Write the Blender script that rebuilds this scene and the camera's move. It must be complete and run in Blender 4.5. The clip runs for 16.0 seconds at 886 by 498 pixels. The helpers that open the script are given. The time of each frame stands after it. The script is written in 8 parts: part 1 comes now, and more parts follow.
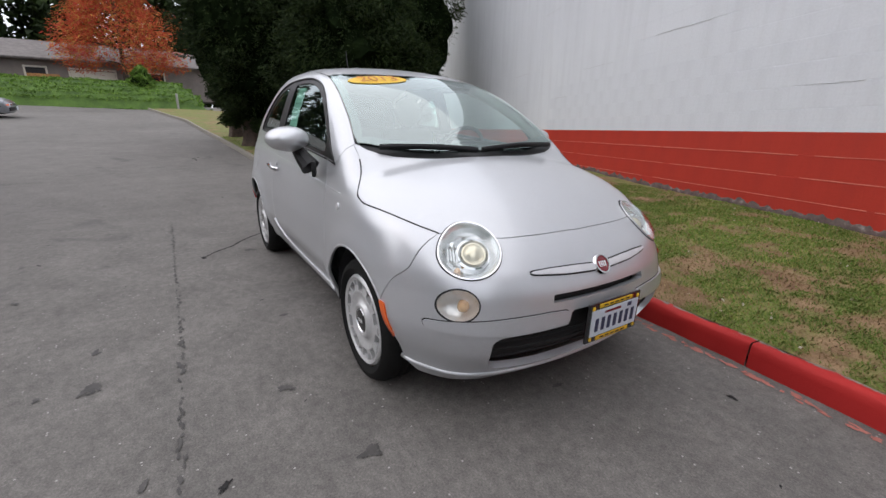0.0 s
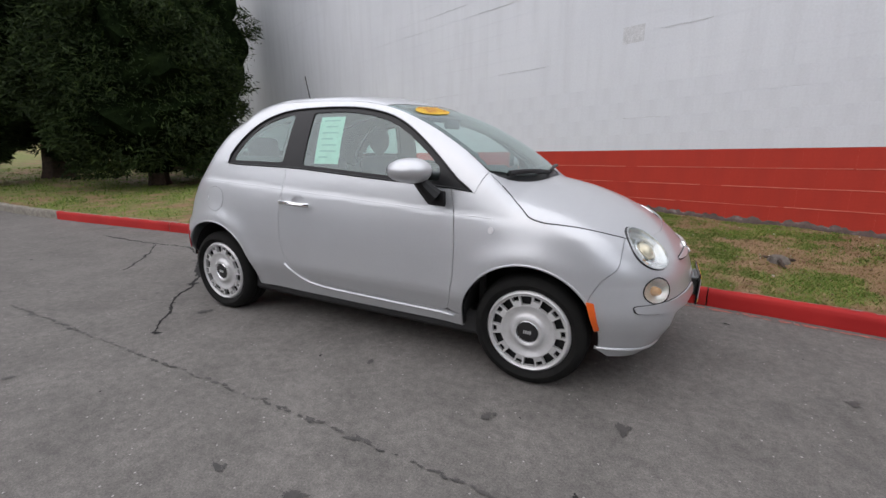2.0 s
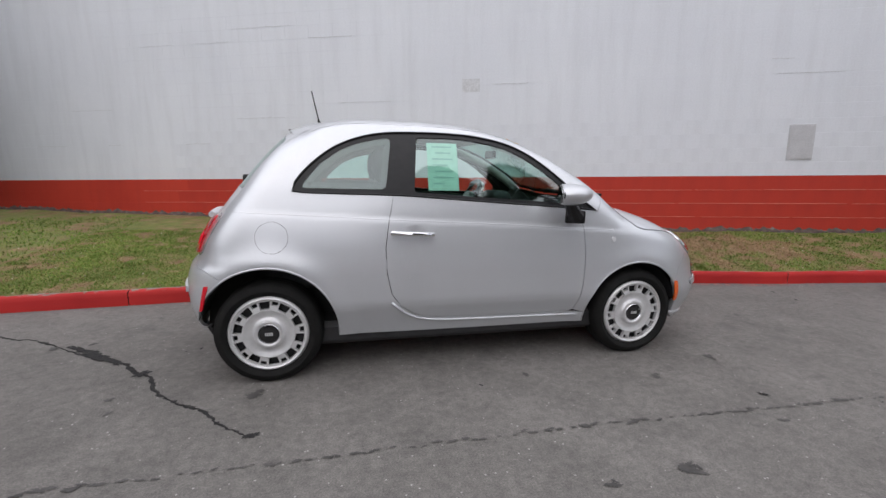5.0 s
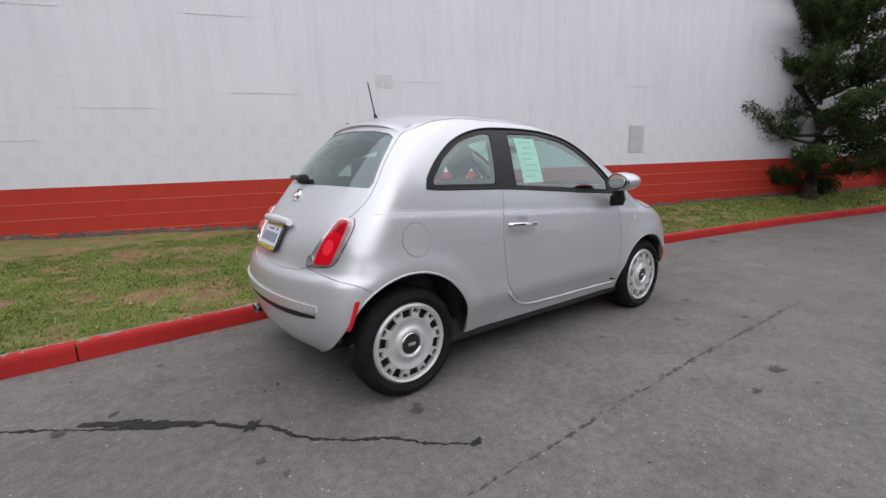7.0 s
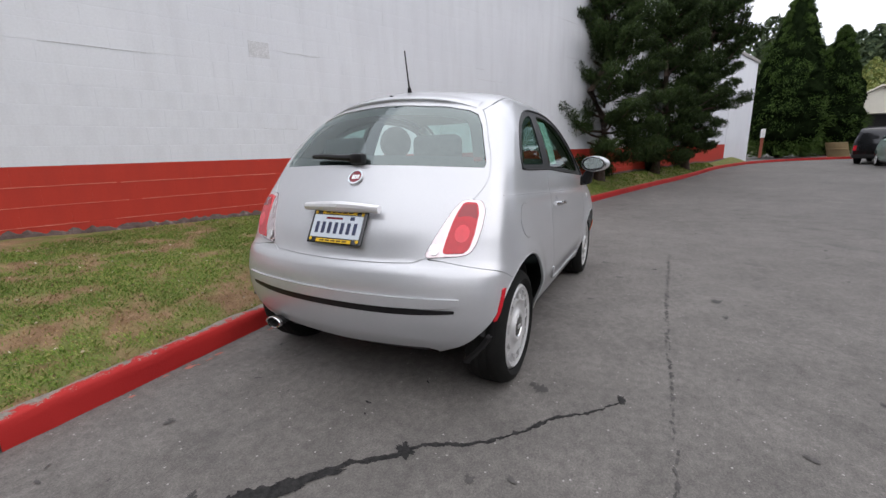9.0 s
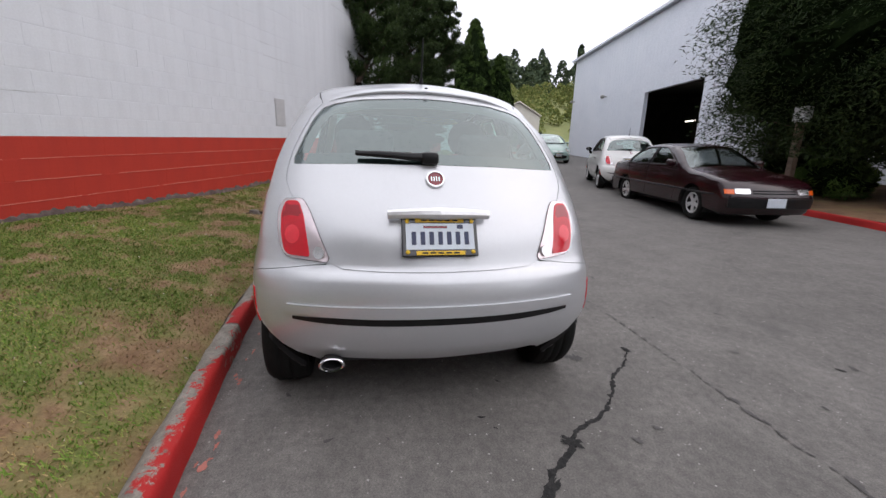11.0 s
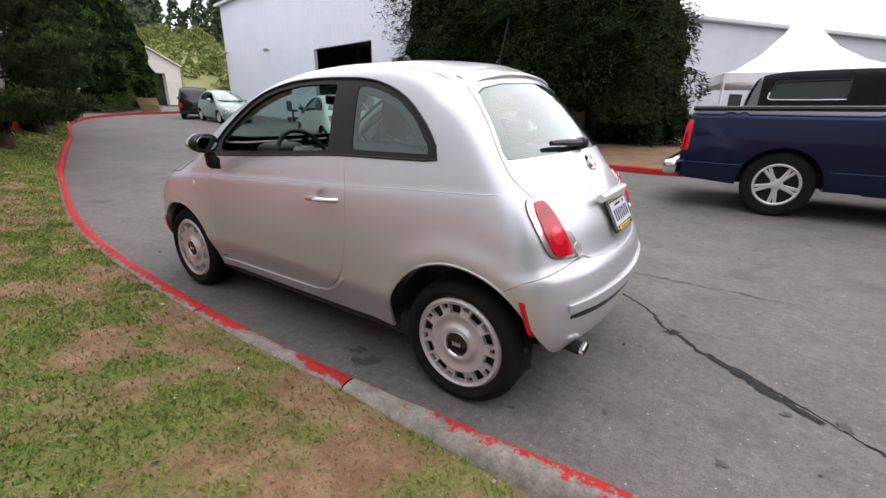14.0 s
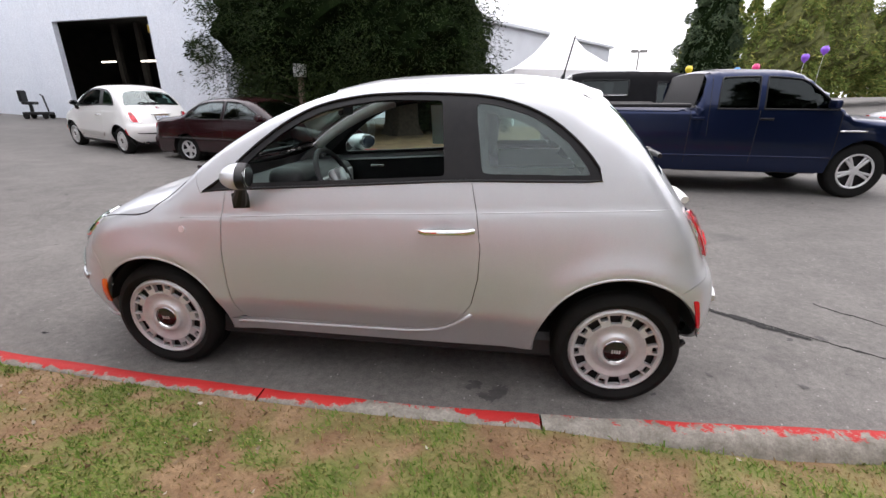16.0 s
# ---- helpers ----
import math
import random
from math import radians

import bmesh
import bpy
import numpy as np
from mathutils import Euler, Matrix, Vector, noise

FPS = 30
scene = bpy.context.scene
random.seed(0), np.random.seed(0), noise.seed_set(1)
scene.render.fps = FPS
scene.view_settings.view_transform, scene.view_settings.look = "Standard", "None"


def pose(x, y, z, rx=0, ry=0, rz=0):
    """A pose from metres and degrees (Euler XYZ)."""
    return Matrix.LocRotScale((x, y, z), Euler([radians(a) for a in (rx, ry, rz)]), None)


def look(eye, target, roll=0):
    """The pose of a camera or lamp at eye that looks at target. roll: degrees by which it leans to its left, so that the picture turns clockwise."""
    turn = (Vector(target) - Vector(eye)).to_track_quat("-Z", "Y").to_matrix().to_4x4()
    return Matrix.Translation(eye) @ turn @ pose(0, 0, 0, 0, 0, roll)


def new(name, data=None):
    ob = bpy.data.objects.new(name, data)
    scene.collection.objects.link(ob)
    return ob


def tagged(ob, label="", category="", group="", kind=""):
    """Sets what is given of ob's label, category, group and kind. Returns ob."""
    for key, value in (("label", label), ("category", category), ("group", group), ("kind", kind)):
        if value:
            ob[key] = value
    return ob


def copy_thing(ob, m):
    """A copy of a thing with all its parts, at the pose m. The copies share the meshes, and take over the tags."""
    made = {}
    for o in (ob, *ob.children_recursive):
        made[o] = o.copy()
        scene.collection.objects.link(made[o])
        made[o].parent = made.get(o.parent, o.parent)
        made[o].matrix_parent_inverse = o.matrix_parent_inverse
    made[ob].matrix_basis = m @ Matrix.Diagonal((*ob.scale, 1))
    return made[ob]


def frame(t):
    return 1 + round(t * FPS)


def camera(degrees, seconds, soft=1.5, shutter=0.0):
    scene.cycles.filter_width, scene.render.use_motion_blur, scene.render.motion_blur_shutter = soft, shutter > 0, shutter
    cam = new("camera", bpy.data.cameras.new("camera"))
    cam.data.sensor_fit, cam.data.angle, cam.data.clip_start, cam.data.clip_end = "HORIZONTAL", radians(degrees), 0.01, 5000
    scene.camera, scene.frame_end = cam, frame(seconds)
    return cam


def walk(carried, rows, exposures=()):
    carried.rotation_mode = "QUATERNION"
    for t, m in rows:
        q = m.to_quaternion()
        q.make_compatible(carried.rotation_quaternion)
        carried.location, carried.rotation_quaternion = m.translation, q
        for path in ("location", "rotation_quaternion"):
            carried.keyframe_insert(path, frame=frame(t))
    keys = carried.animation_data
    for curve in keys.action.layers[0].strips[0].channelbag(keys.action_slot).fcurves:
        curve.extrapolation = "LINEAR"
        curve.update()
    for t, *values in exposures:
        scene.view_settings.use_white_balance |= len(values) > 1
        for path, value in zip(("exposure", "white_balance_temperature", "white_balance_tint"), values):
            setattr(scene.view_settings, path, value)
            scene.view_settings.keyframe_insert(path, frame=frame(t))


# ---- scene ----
cam = camera(92.9, 16.0)

PATH = [
    (0, (2.837, -1.412, 1.185), (1.233, -0.373, 0.595), 1.2),
    (0.5, (2.605, -1.767, 1.188), (1.167, -0.503, 0.611), -1.1),
    (1, (2.321, -2.114, 1.185), (1.073, -0.637, 0.675), -1.6),
    (1.5, (2.003, -2.443, 1.175), (0.925, -0.827, 0.7), -1.0),
    (2, (1.647, -2.697, 1.193), (0.776, -0.961, 0.715), 0.2),
    (2.5, (1.282, -2.919, 1.188), (0.669, -1.057, 0.791), -0.9),
    (3, (0.904, -3.063, 1.182), (0.512, -1.137, 0.809), -0.1),
    (3.5, (0.516, -3.156, 1.17), (0.358, -1.192, 0.83), 0.3),
    (3.7, (0.355, -3.184, 1.175), (0.289, -1.217, 0.821), -0.1),
    (5.8, (-1.384, -2.987, 1.168), (-0.582, -1.193, 0.795), -0.5),
    (6, (-1.56, -2.926, 1.166), (-0.655, -1.193, 0.745), -1.3),
    (6.5, (-1.925, -2.735, 1.163), (-0.914, -1.057, 0.762), -1.3),
    (7, (-2.249, -2.509, 1.154), (-1.066, -0.936, 0.796), -0.9),
    (7.5, (-2.548, -2.253, 1.159), (-1.176, -0.845, 0.794), -1.3),
    (8, (-2.78, -1.965, 1.128), (-1.243, -0.737, 0.77), -1.7),
    (8.5, (-2.981, -1.656, 1.136), (-1.323, -0.61, 0.742), -1.4),
    (9, (-3.132, -1.318, 1.129), (-1.38, -0.451, 0.706), -0.5),
    (9.2, (-3.17, -1.172, 1.148), (-1.379, -0.385, 0.73), -0.7),
    (11.3, (-3.282, 0.551, 1.177), (-1.408, 0.038, 0.703), 1.4),
    (11.5, (-3.236, 0.695, 1.163), (-1.385, 0.11, 0.682), 0.7),
    (12, (-3.094, 1.038, 1.203), (-1.367, 0.18, 0.673), 1.8),
    (12.5, (-2.905, 1.4, 1.226), (-1.328, 0.291, 0.694), 0.8),
    (13, (-2.634, 1.671, 1.234), (-1.173, 0.435, 0.655), 0.3),
    (13.5, (-2.349, 1.927, 1.246), (-1.102, 0.493, 0.621), 0.8),
    (14, (-2.016, 2.162, 1.262), (-0.95, 0.587, 0.643), 0.9),
    (14.5, (-1.65, 2.308, 1.303), (-0.738, 0.656, 0.641), 0.2),
    (15, (-1.294, 2.441, 1.351), (-0.585, 0.672, 0.743), -1.3),
    (15.5, (-0.924, 2.516, 1.362), (-0.384, 0.708, 0.701), -1.0),
    (16, (-0.565, 2.556, 1.378), (-0.323, 0.683, 0.721), 0.5),
]
# the camera opens up as it turns to the dark trees
EXPOSE = [(0, 0.84, 6600, 15), (3.5, 0.86, 6600, 15), (9, 0.92, 6600, 15), (12, 0.8, 6650, 18), (13.5, 1.22, 6700, 19), (14.5, 1.36, 6700, 18), (16, 1.57, 6750, 17)]
walk(cam, [(t, look(eye, target, roll)) for t, eye, target, roll in PATH],
    exposures=EXPOSE)

# ---- world and light: an even overcast sky, one broad soft sun behind the cloud ----
world = bpy.data.worlds.new("overcast")
scene.world = world
world.use_nodes = True
wn, wl = world.node_tree.nodes, world.node_tree.links
sky = wn.new("ShaderNodeTexSky")
sky.sky_type, sky.sun_disc = "NISHITA", False
sky.sun_elevation, sky.sun_rotation = radians(48), radians(200)
sky.dust_density = 3.0
cloud = wn.new("ShaderNodeMix")
cloud.data_type = "RGBA"
cloud.inputs["Factor"].default_value = 0.88
cloud.inputs["B"].default_value = (8.0, 8.5, 9.2, 1)
wl.new(sky.outputs["Color"], cloud.inputs["A"])
# an almost even cloud cover
tc, sep, rise = wn.new("ShaderNodeTexCoord"), wn.new("ShaderNodeSeparateXYZ"), wn.new("ShaderNodeMapRange")
rise.inputs["From Min"].default_value, rise.inputs["From Max"].default_value = 0.0, 1.0
rise.inputs["To Min"].default_value, rise.inputs["To Max"].default_value = 0.91, 0.89
wl.new(tc.outputs["Generated"], sep.inputs[0])
wl.new(sep.outputs["Z"], rise.inputs["Value"])
lift = wn.new("ShaderNodeVectorMath")
lift.operation = "SCALE"
wl.new(cloud.outputs["Result"], lift.inputs[0])
wl.new(rise.outputs["Result"], lift.inputs["Scale"])
wl.new(lift.outputs["Vector"], wn["Background"].inputs["Color"])
wn["Background"].inputs["Strength"].default_value = 0.104
sun = new("sun", bpy.data.lights.new("sun", "SUN"))
sun.data.energy, sun.data.angle, sun.data.color = 0.6, radians(110), (1.0, 0.97, 0.92)
sun.matrix_world = look((0, 0, 30), (5, 12, 0))

# ---- helpers for meshes and materials ----


def link_nodes(name):
    m = bpy.data.materials.new(name)
    m.use_nodes = True
    nt = m.node_tree
    return m, nt.nodes, nt.links, nt.nodes["Principled BSDF"]


def ramp(nodes, links, src, stops):
    r = nodes.new("ShaderNodeValToRGB")
    els = r.color_ramp.elements
    while len(els) < len(stops):
        els.new(0.5)
    for e, (p, c) in zip(els, stops):
        e.position, e.color = p, (*c, 1)
    links.new(src, r.inputs["Fac"])
    return r.outputs["Color"]


def noise_tex(nodes, links, scale, detail=4.0, rough=0.6, coord="Object", stretch=None, lumps=0.0):
    tc = nodes.new("ShaderNodeTexCoord")
    n = nodes.new("ShaderNodeTexNoise")
    n.inputs["Scale"].default_value, n.inputs["Detail"].default_value = scale, detail
    n.inputs["Roughness"].default_value, n.inputs["Distortion"].default_value = rough, lumps
    src = tc.outputs[coord]
    if stretch:
        mp = nodes.new("ShaderNodeMapping")
        mp.inputs["Scale"].default_value = stretch
        links.new(src, mp.inputs["Vector"])
        src = mp.outputs["Vector"]
    links.new(src, n.inputs["Vector"])
    return n.outputs["Fac"]


def mixed(nodes, links, fac, a, b, mode="MIX"):
    m = nodes.new("ShaderNodeMix")
    m.data_type, m.blend_type = "RGBA", mode
    for key, v in (("Factor", fac), ("A", a), ("B", b)):
        if isinstance(v, (int, float)):
            m.inputs[key].default_value = v
        elif isinstance(v, tuple):
            m.inputs[key].default_value = (*v, 1)
        else:
            links.new(v, m.inputs[key])
    return m.outputs["Result"]


def bumped(nodes, links, bsdf, height, strength, dist):
    b = nodes.new("ShaderNodeBump")
    b.inputs["Strength"].default_value, b.inputs["Distance"].default_value = strength, dist
    links.new(height, b.inputs["Height"])
    links.new(b.outputs["Normal"], bsdf.inputs["Normal"])


def surface(name, stops, rough=0.6, metal=0.0, scale=6.0, fine=60.0, bump=0.15, depth=0.004, spread=0.0, coat=0.0, detail=5.0):
    """A worn everyday surface: colour from a two-scale noise between the given stops, with a fine relief."""
    m, n, l, b = link_nodes(name)
    big = noise_tex(n, l, scale, detail)
    small = noise_tex(n, l, fine, 3.0)
    col = ramp(n, l, big, stops)
    sp = ramp(n, l, small, [(0.3, (0.86,) * 3), (0.7, (1.08,) * 3)])
    col = mixed(n, l, 1.0, col, sp, "MULTIPLY")
    if spread:
        oi = n.new("ShaderNodeObjectInfo")
        v = ramp(n, l, oi.outputs["Random"], [(0.0, (1 - spread,) * 3), (1.0, (1 + spread,) * 3)])
        col = mixed(n, l, 1.0, col, v, "MULTIPLY")
    l.new(col, b.inputs["Base Color"])
    r = n.new("ShaderNodeMapRange")
    r.inputs["To Min"].default_value, r.inputs["To Max"].default_value = max(rough - 0.1, 0.02), min(rough + 0.1, 1)
    l.new(big, r.inputs["Value"])
    l.new(r.outputs["Result"], b.inputs["Roughness"])
    b.inputs["Metallic"].default_value, b.inputs["Coat Weight"].default_value = metal, coat
    if bump:
        bumped(n, l, b, small, bump, depth)
    return m


def plain(name, col, rough=0.5, metal=0.0, coat=0.0, ior=1.5):
    m, n, l, b = link_nodes(name)
    f = noise_tex(n, l, 30.0, 4.0)
    l.new(ramp(n, l, f, [(0.25, tuple(c * 0.9 for c in col)), (0.75, tuple(min(c * 1.06, 1) for c in col))]), b.inputs["Base Color"])
    b.inputs["Roughness"].default_value, b.inputs["Metallic"].default_value = rough, metal
    b.inputs["Coat Weight"].default_value, b.inputs["IOR"].default_value = coat, ior
    return m


def glass(name, tint, gloss=0.04, least=0.07):
    """A thin tinted pane: it lets light straight through and mirrors more at a grazing angle."""
    m, n, l, b = link_nodes(name)
    n.remove(b)
    tr, gl, mx, lw, pw, ma = (n.new("ShaderNode" + k) for k in ("BsdfTransparent", "BsdfGlossy", "MixShader", "LayerWeight", "Math", "Math"))
    tr.inputs["Color"].default_value = (*tint, 1)
    gl.inputs["Roughness"].default_value = gloss
    gl.inputs["Color"].default_value = (0.9, 1.0, 0.98, 1)
    lw.inputs["Blend"].default_value = 0.5
    pw.operation, ma.operation = "POWER", "MULTIPLY_ADD"
    pw.inputs[1].default_value = 4.0
    ma.inputs[1].default_value, ma.inputs[2].default_value = 1 - least, least
    l.new(lw.outputs["Facing"], pw.inputs[0])
    l.new(pw.outputs["Value"], ma.inputs[0])
    l.new(ma.outputs["Value"], mx.inputs["Fac"])
    l.new(tr.outputs["BSDF"], mx.inputs[1])
    l.new(gl.outputs["BSDF"], mx.inputs[2])
    l.new(mx.outputs["Shader"], n["Material Output"].inputs["Surface"])
    return m


def mesh_of(name, verts, faces, smooth=False):
    me = bpy.data.meshes.new(name)
    me.from_pydata([tuple(map(float, v)) for v in verts], [], [tuple(map(int, f)) for f in faces])
    if smooth:
        me.shade_smooth()
    return me


def quads(name, v, quad_faces, smooth=False):
    """A mesh from numpy arrays of places and faces of one size."""
    me = bpy.data.meshes.new(name)
    v, q = np.asarray(v, np.float32), np.asarray(quad_faces, np.int32)
    me.vertices.add(len(v))
    me.vertices.foreach_set("co", v.ravel())
    me.loops.add(q.size)
    me.loops.foreach_set("vertex_index", q.ravel())
    me.polygons.add(len(q))
    me.polygons.foreach_set("loop_start", np.arange(0, q.size, q.shape[1], dtype=np.int32))
    me.update(calc_edges=True)
    if smooth:
        me.shade_smooth()
    else:
        me.shade_flat()
    return me


def thing(name, at=None):
    e = new(name)
    e.empty_display_size = 0.2
    if at is not None:
        e.matrix_world = at
    return e


def add(name, me, material, parent=None, label="", m=None):
    """Links a mesh as one object, under its parent if it has one."""
    ob = new(name, me)
    if material is not None and not me.materials:
        me.materials.append(material)
    if parent is not None:
        ob.parent = parent
    if m is not None:
        ob.matrix_basis = m
    if label:
        tagged(ob, label)
    return ob


def part(name, bm, material, parent, label="", smooth=False, m=None):
    me = bpy.data.meshes.new(name)
    bmesh.ops.recalc_face_normals(bm, faces=bm.faces)
    bm.to_mesh(me)
    bm.free()
    if smooth:
        me.shade_smooth()
        me.set_sharp_from_angle(angle=radians(35))
    return add(name, me, material, parent, label, m)


def box(sx, sy, sz, at=(0, 0, 0), bevel=0.0, seg=1, m=None):
    """A box with rounded edges, as a bmesh; at is its centre."""
    bm = bmesh.new()
    bmesh.ops.create_cube(bm, size=1.0, matrix=Matrix.Translation(at) @ Matrix.Diagonal((sx, sy, sz, 1)))
    if bevel:
        bmesh.ops.bevel(bm, geom=bm.edges[:], offset=bevel, segments=seg, affect="EDGES", profile=0.5)
    if m is not None:
        bmesh.ops.transform(bm, matrix=m, verts=bm.verts)
    return bm


def joined(*bms):
    out = bmesh.new()
    for b in bms:
        me = bpy.data.meshes.new("tmp")
        b.to_mesh(me)
        out.from_mesh(me)
        bpy.data.meshes.remove(me)
        b.free()
    return out


def lathe(profile, n=32, axis="Y", start=0.0, turn=2 * math.pi):
    """A turned form from (radius, along) pairs round an axis."""
    bm = bmesh.new()
    rings = []
    full = abs(turn - 2 * math.pi) < 1e-6
    for r, a in profile:
        ring = []
        for i in range(n if full else n + 1):
            t = start + turn * i / n
            c, s = r * math.cos(t), r * math.sin(t)
            ring.append(bm.verts.new({"Y": (c, a, s), "Z": (c, s, a), "X": (a, c, s)}[axis]))
        rings.append(ring)
    for p, q in zip(rings, rings[1:]):
        k = len(p)
        for i in range(k if full else k - 1):
            bm.faces.new((p[i], p[(i + 1) % k], q[(i + 1) % k], q[i]))
    bmesh.ops.remove_doubles(bm, verts=bm.verts, dist=1e-6)
    return bm


def tube(points, radius, n=8, taper=None, closed=False):
    """A round bar along a line of points."""
    pts = [Vector(p) for p in points]
    bm = bmesh.new()
    rings = []
    k = len(pts)
    for i, p in enumerate(pts):
        d = (pts[(i + 1) % k] - pts[i - 1]) if closed else pts[min(i + 1, k - 1)] - pts[max(i - 1, 0)]
        d.normalize()
        s = d.cross(Vector((0, 0, 1)))
        s = (s if s.length > 1e-3 else Vector((1, 0, 0))).normalized()
        u = s.cross(d)
        r = radius if taper is None else radius + (taper - radius) * i / max(k - 1, 1)
        rings.append([bm.verts.new(p + r * (math.cos(2 * math.pi * j / n) * s + math.sin(2 * math.pi * j / n) * u)) for j in range(n)])
    for i in range(k if closed else k - 1):
        a, b = rings[i], rings[(i + 1) % k]
        for j in range(n):
            bm.faces.new((a[j], a[(j + 1) % n], b[(j + 1) % n], b[j]))
    if not closed:
        bm.faces.new(rings[0])
        bm.faces.new(rings[-1])
    return bm


def fbm(x, y, scale=1.0, seed=0.0, octaves=4):
    """Smooth value noise on numpy arrays, about -1 to 1."""
    out, amp = np.zeros(np.broadcast(x, y).shape), 1.0
    for o in range(octaves):
        k = scale * 2.0**o
        out = out + amp * np.sin(1.7 * x * k + 1.3 * np.sin(1.1 * y * k + seed + o) + 2.1 * o) * np.cos(1.3 * y * k + 1.7 * np.sin(0.9 * x * k + seed) + o)
        amp *= 0.5
    return out / 1.6

# ---- materials ----
def asphalt_material():
    m, n, l, b = link_nodes("asphalt")
    big, mid, fine = noise_tex(n, l, 0.35, 5), noise_tex(n, l, 3.0, 6, 0.7), noise_tex(n, l, 120.0, 4, 0.8)
    base = ramp(n, l, big, [(0.3, (0.12, 0.112, 0.103)), (0.7, (0.165, 0.155, 0.143))])
    base = mixed(n, l, 1.0, base, ramp(n, l, mid, [(0.3, (0.78,) * 3), (0.7, (1.16,) * 3)]), "MULTIPLY")
    base = mixed(n, l, 1.0, base, ramp(n, l, noise_tex(n, l, 22.0, 3, 0.7), [(0.32, (0.78,) * 3), (0.66, (1.15,) * 3)]), "MULTIPLY")
    base = mixed(n, l, 1.0, base, ramp(n, l, fine, [(0.3, (0.55,) * 3), (0.62, (1.2,) * 3), (0.75, (1.7,) * 3)]), "MULTIPLY")
    # worn stone chips that show pale in the binder
    tc, vo = n.new("ShaderNodeTexCoord"), n.new("ShaderNodeTexVoronoi")
    vo.inputs["Scale"].default_value = 42.0
    l.new(tc.outputs["Object"], vo.inputs["Vector"])
    chip = ramp(n, l, vo.outputs["Distance"], [(0.0, (1,) * 3), (0.16, (1,) * 3), (0.2, (0,) * 3)])
    pick = ramp(n, l, vo.outputs["Color"], [(0.78, (0,) * 3), (0.83, (1,) * 3)])
    base = mixed(n, l, mixed(n, l, 1.0, chip, pick, "MULTIPLY"), base, (0.34, 0.33, 0.31))
    # old oil and water stains
    st = noise_tex(n, l, 1.1, 3, 0.6, lumps=0.6)
    base = mixed(n, l, ramp(n, l, st, [(0.64, (0,) * 3), (0.72, (0.45,) * 3)]), base, (0.04, 0.04, 0.04))
    l.new(base, b.inputs["Base Color"])
    b.inputs["Roughness"].default_value = 0.82
    bumped(n, l, b, fine, 0.4, 0.004)
    return m


def kerb_material():
    m, n, l, b = link_nodes("painted concrete")
    wear, fine, big = noise_tex(n, l, 17.0, 7, 0.78, lumps=0.3), noise_tex(n, l, 90.0, 4, 0.7), noise_tex(n, l, 1.3, 3, 0.5)
    conc = mixed(n, l, 1.0, ramp(n, l, noise_tex(n, l, 14, 5, 0.7), [(0.3, (0.15, 0.135, 0.11)), (0.7, (0.33, 0.305, 0.265))]), ramp(n, l, fine, [(0.3, (0.7,) * 3), (0.7, (1.15,) * 3)]), "MULTIPLY")
    red = ramp(n, l, big, [(0.3, (0.32, 0.012, 0.012)), (0.7, (0.46, 0.024, 0.02))])
    at = n.new("ShaderNodeAttribute")
    at.attribute_name = "paint"
    s = n.new("ShaderNodeMath")
    s.operation = "ADD"
    l.new(wear, s.inputs[0])
    l.new(at.outputs["Fac"], s.inputs[1])
    keep = ramp(n, l, s.outputs["Value"], [(0.49, (0,) * 3), (0.54, (1,) * 3)])
    l.new(mixed(n, l, keep, conc, red), b.inputs["Base Color"])
    b.inputs["Roughness"].default_value, b.inputs["Specular IOR Level"].default_value = 0.68, 0.3
    bumped(n, l, b, mixed(n, l, 0.5, fine, wear), 0.6, 0.006)
    return m


def block_paint(name, a, c, grime):
    m, n, l, b = link_nodes(name)
    big, fine = noise_tex(n, l, 0.5, 4), noise_tex(n, l, 45.0, 5, 0.7)
    run = noise_tex(n, l, 2.2, 5, 0.6, stretch=(2.5, 2.5, 0.25))
    col = ramp(n, l, big, [(0.3, a), (0.7, c)])
    col = mixed(n, l, ramp(n, l, run, [(0.45, (0,) * 3), (0.8, (0.35,) * 3)]), col, grime)
    col = mixed(n, l, 1.0, col, ramp(n, l, fine, [(0.25, (0.93,) * 3), (0.7, (1.03,) * 3)]), "MULTIPLY")
    l.new(col, b.inputs["Base Color"])
    b.inputs["Roughness"].default_value, b.inputs["Specular IOR Level"].default_value = 0.7, 0.25
    bumped(n, l, b, fine, 0.35, 0.004)
    return m


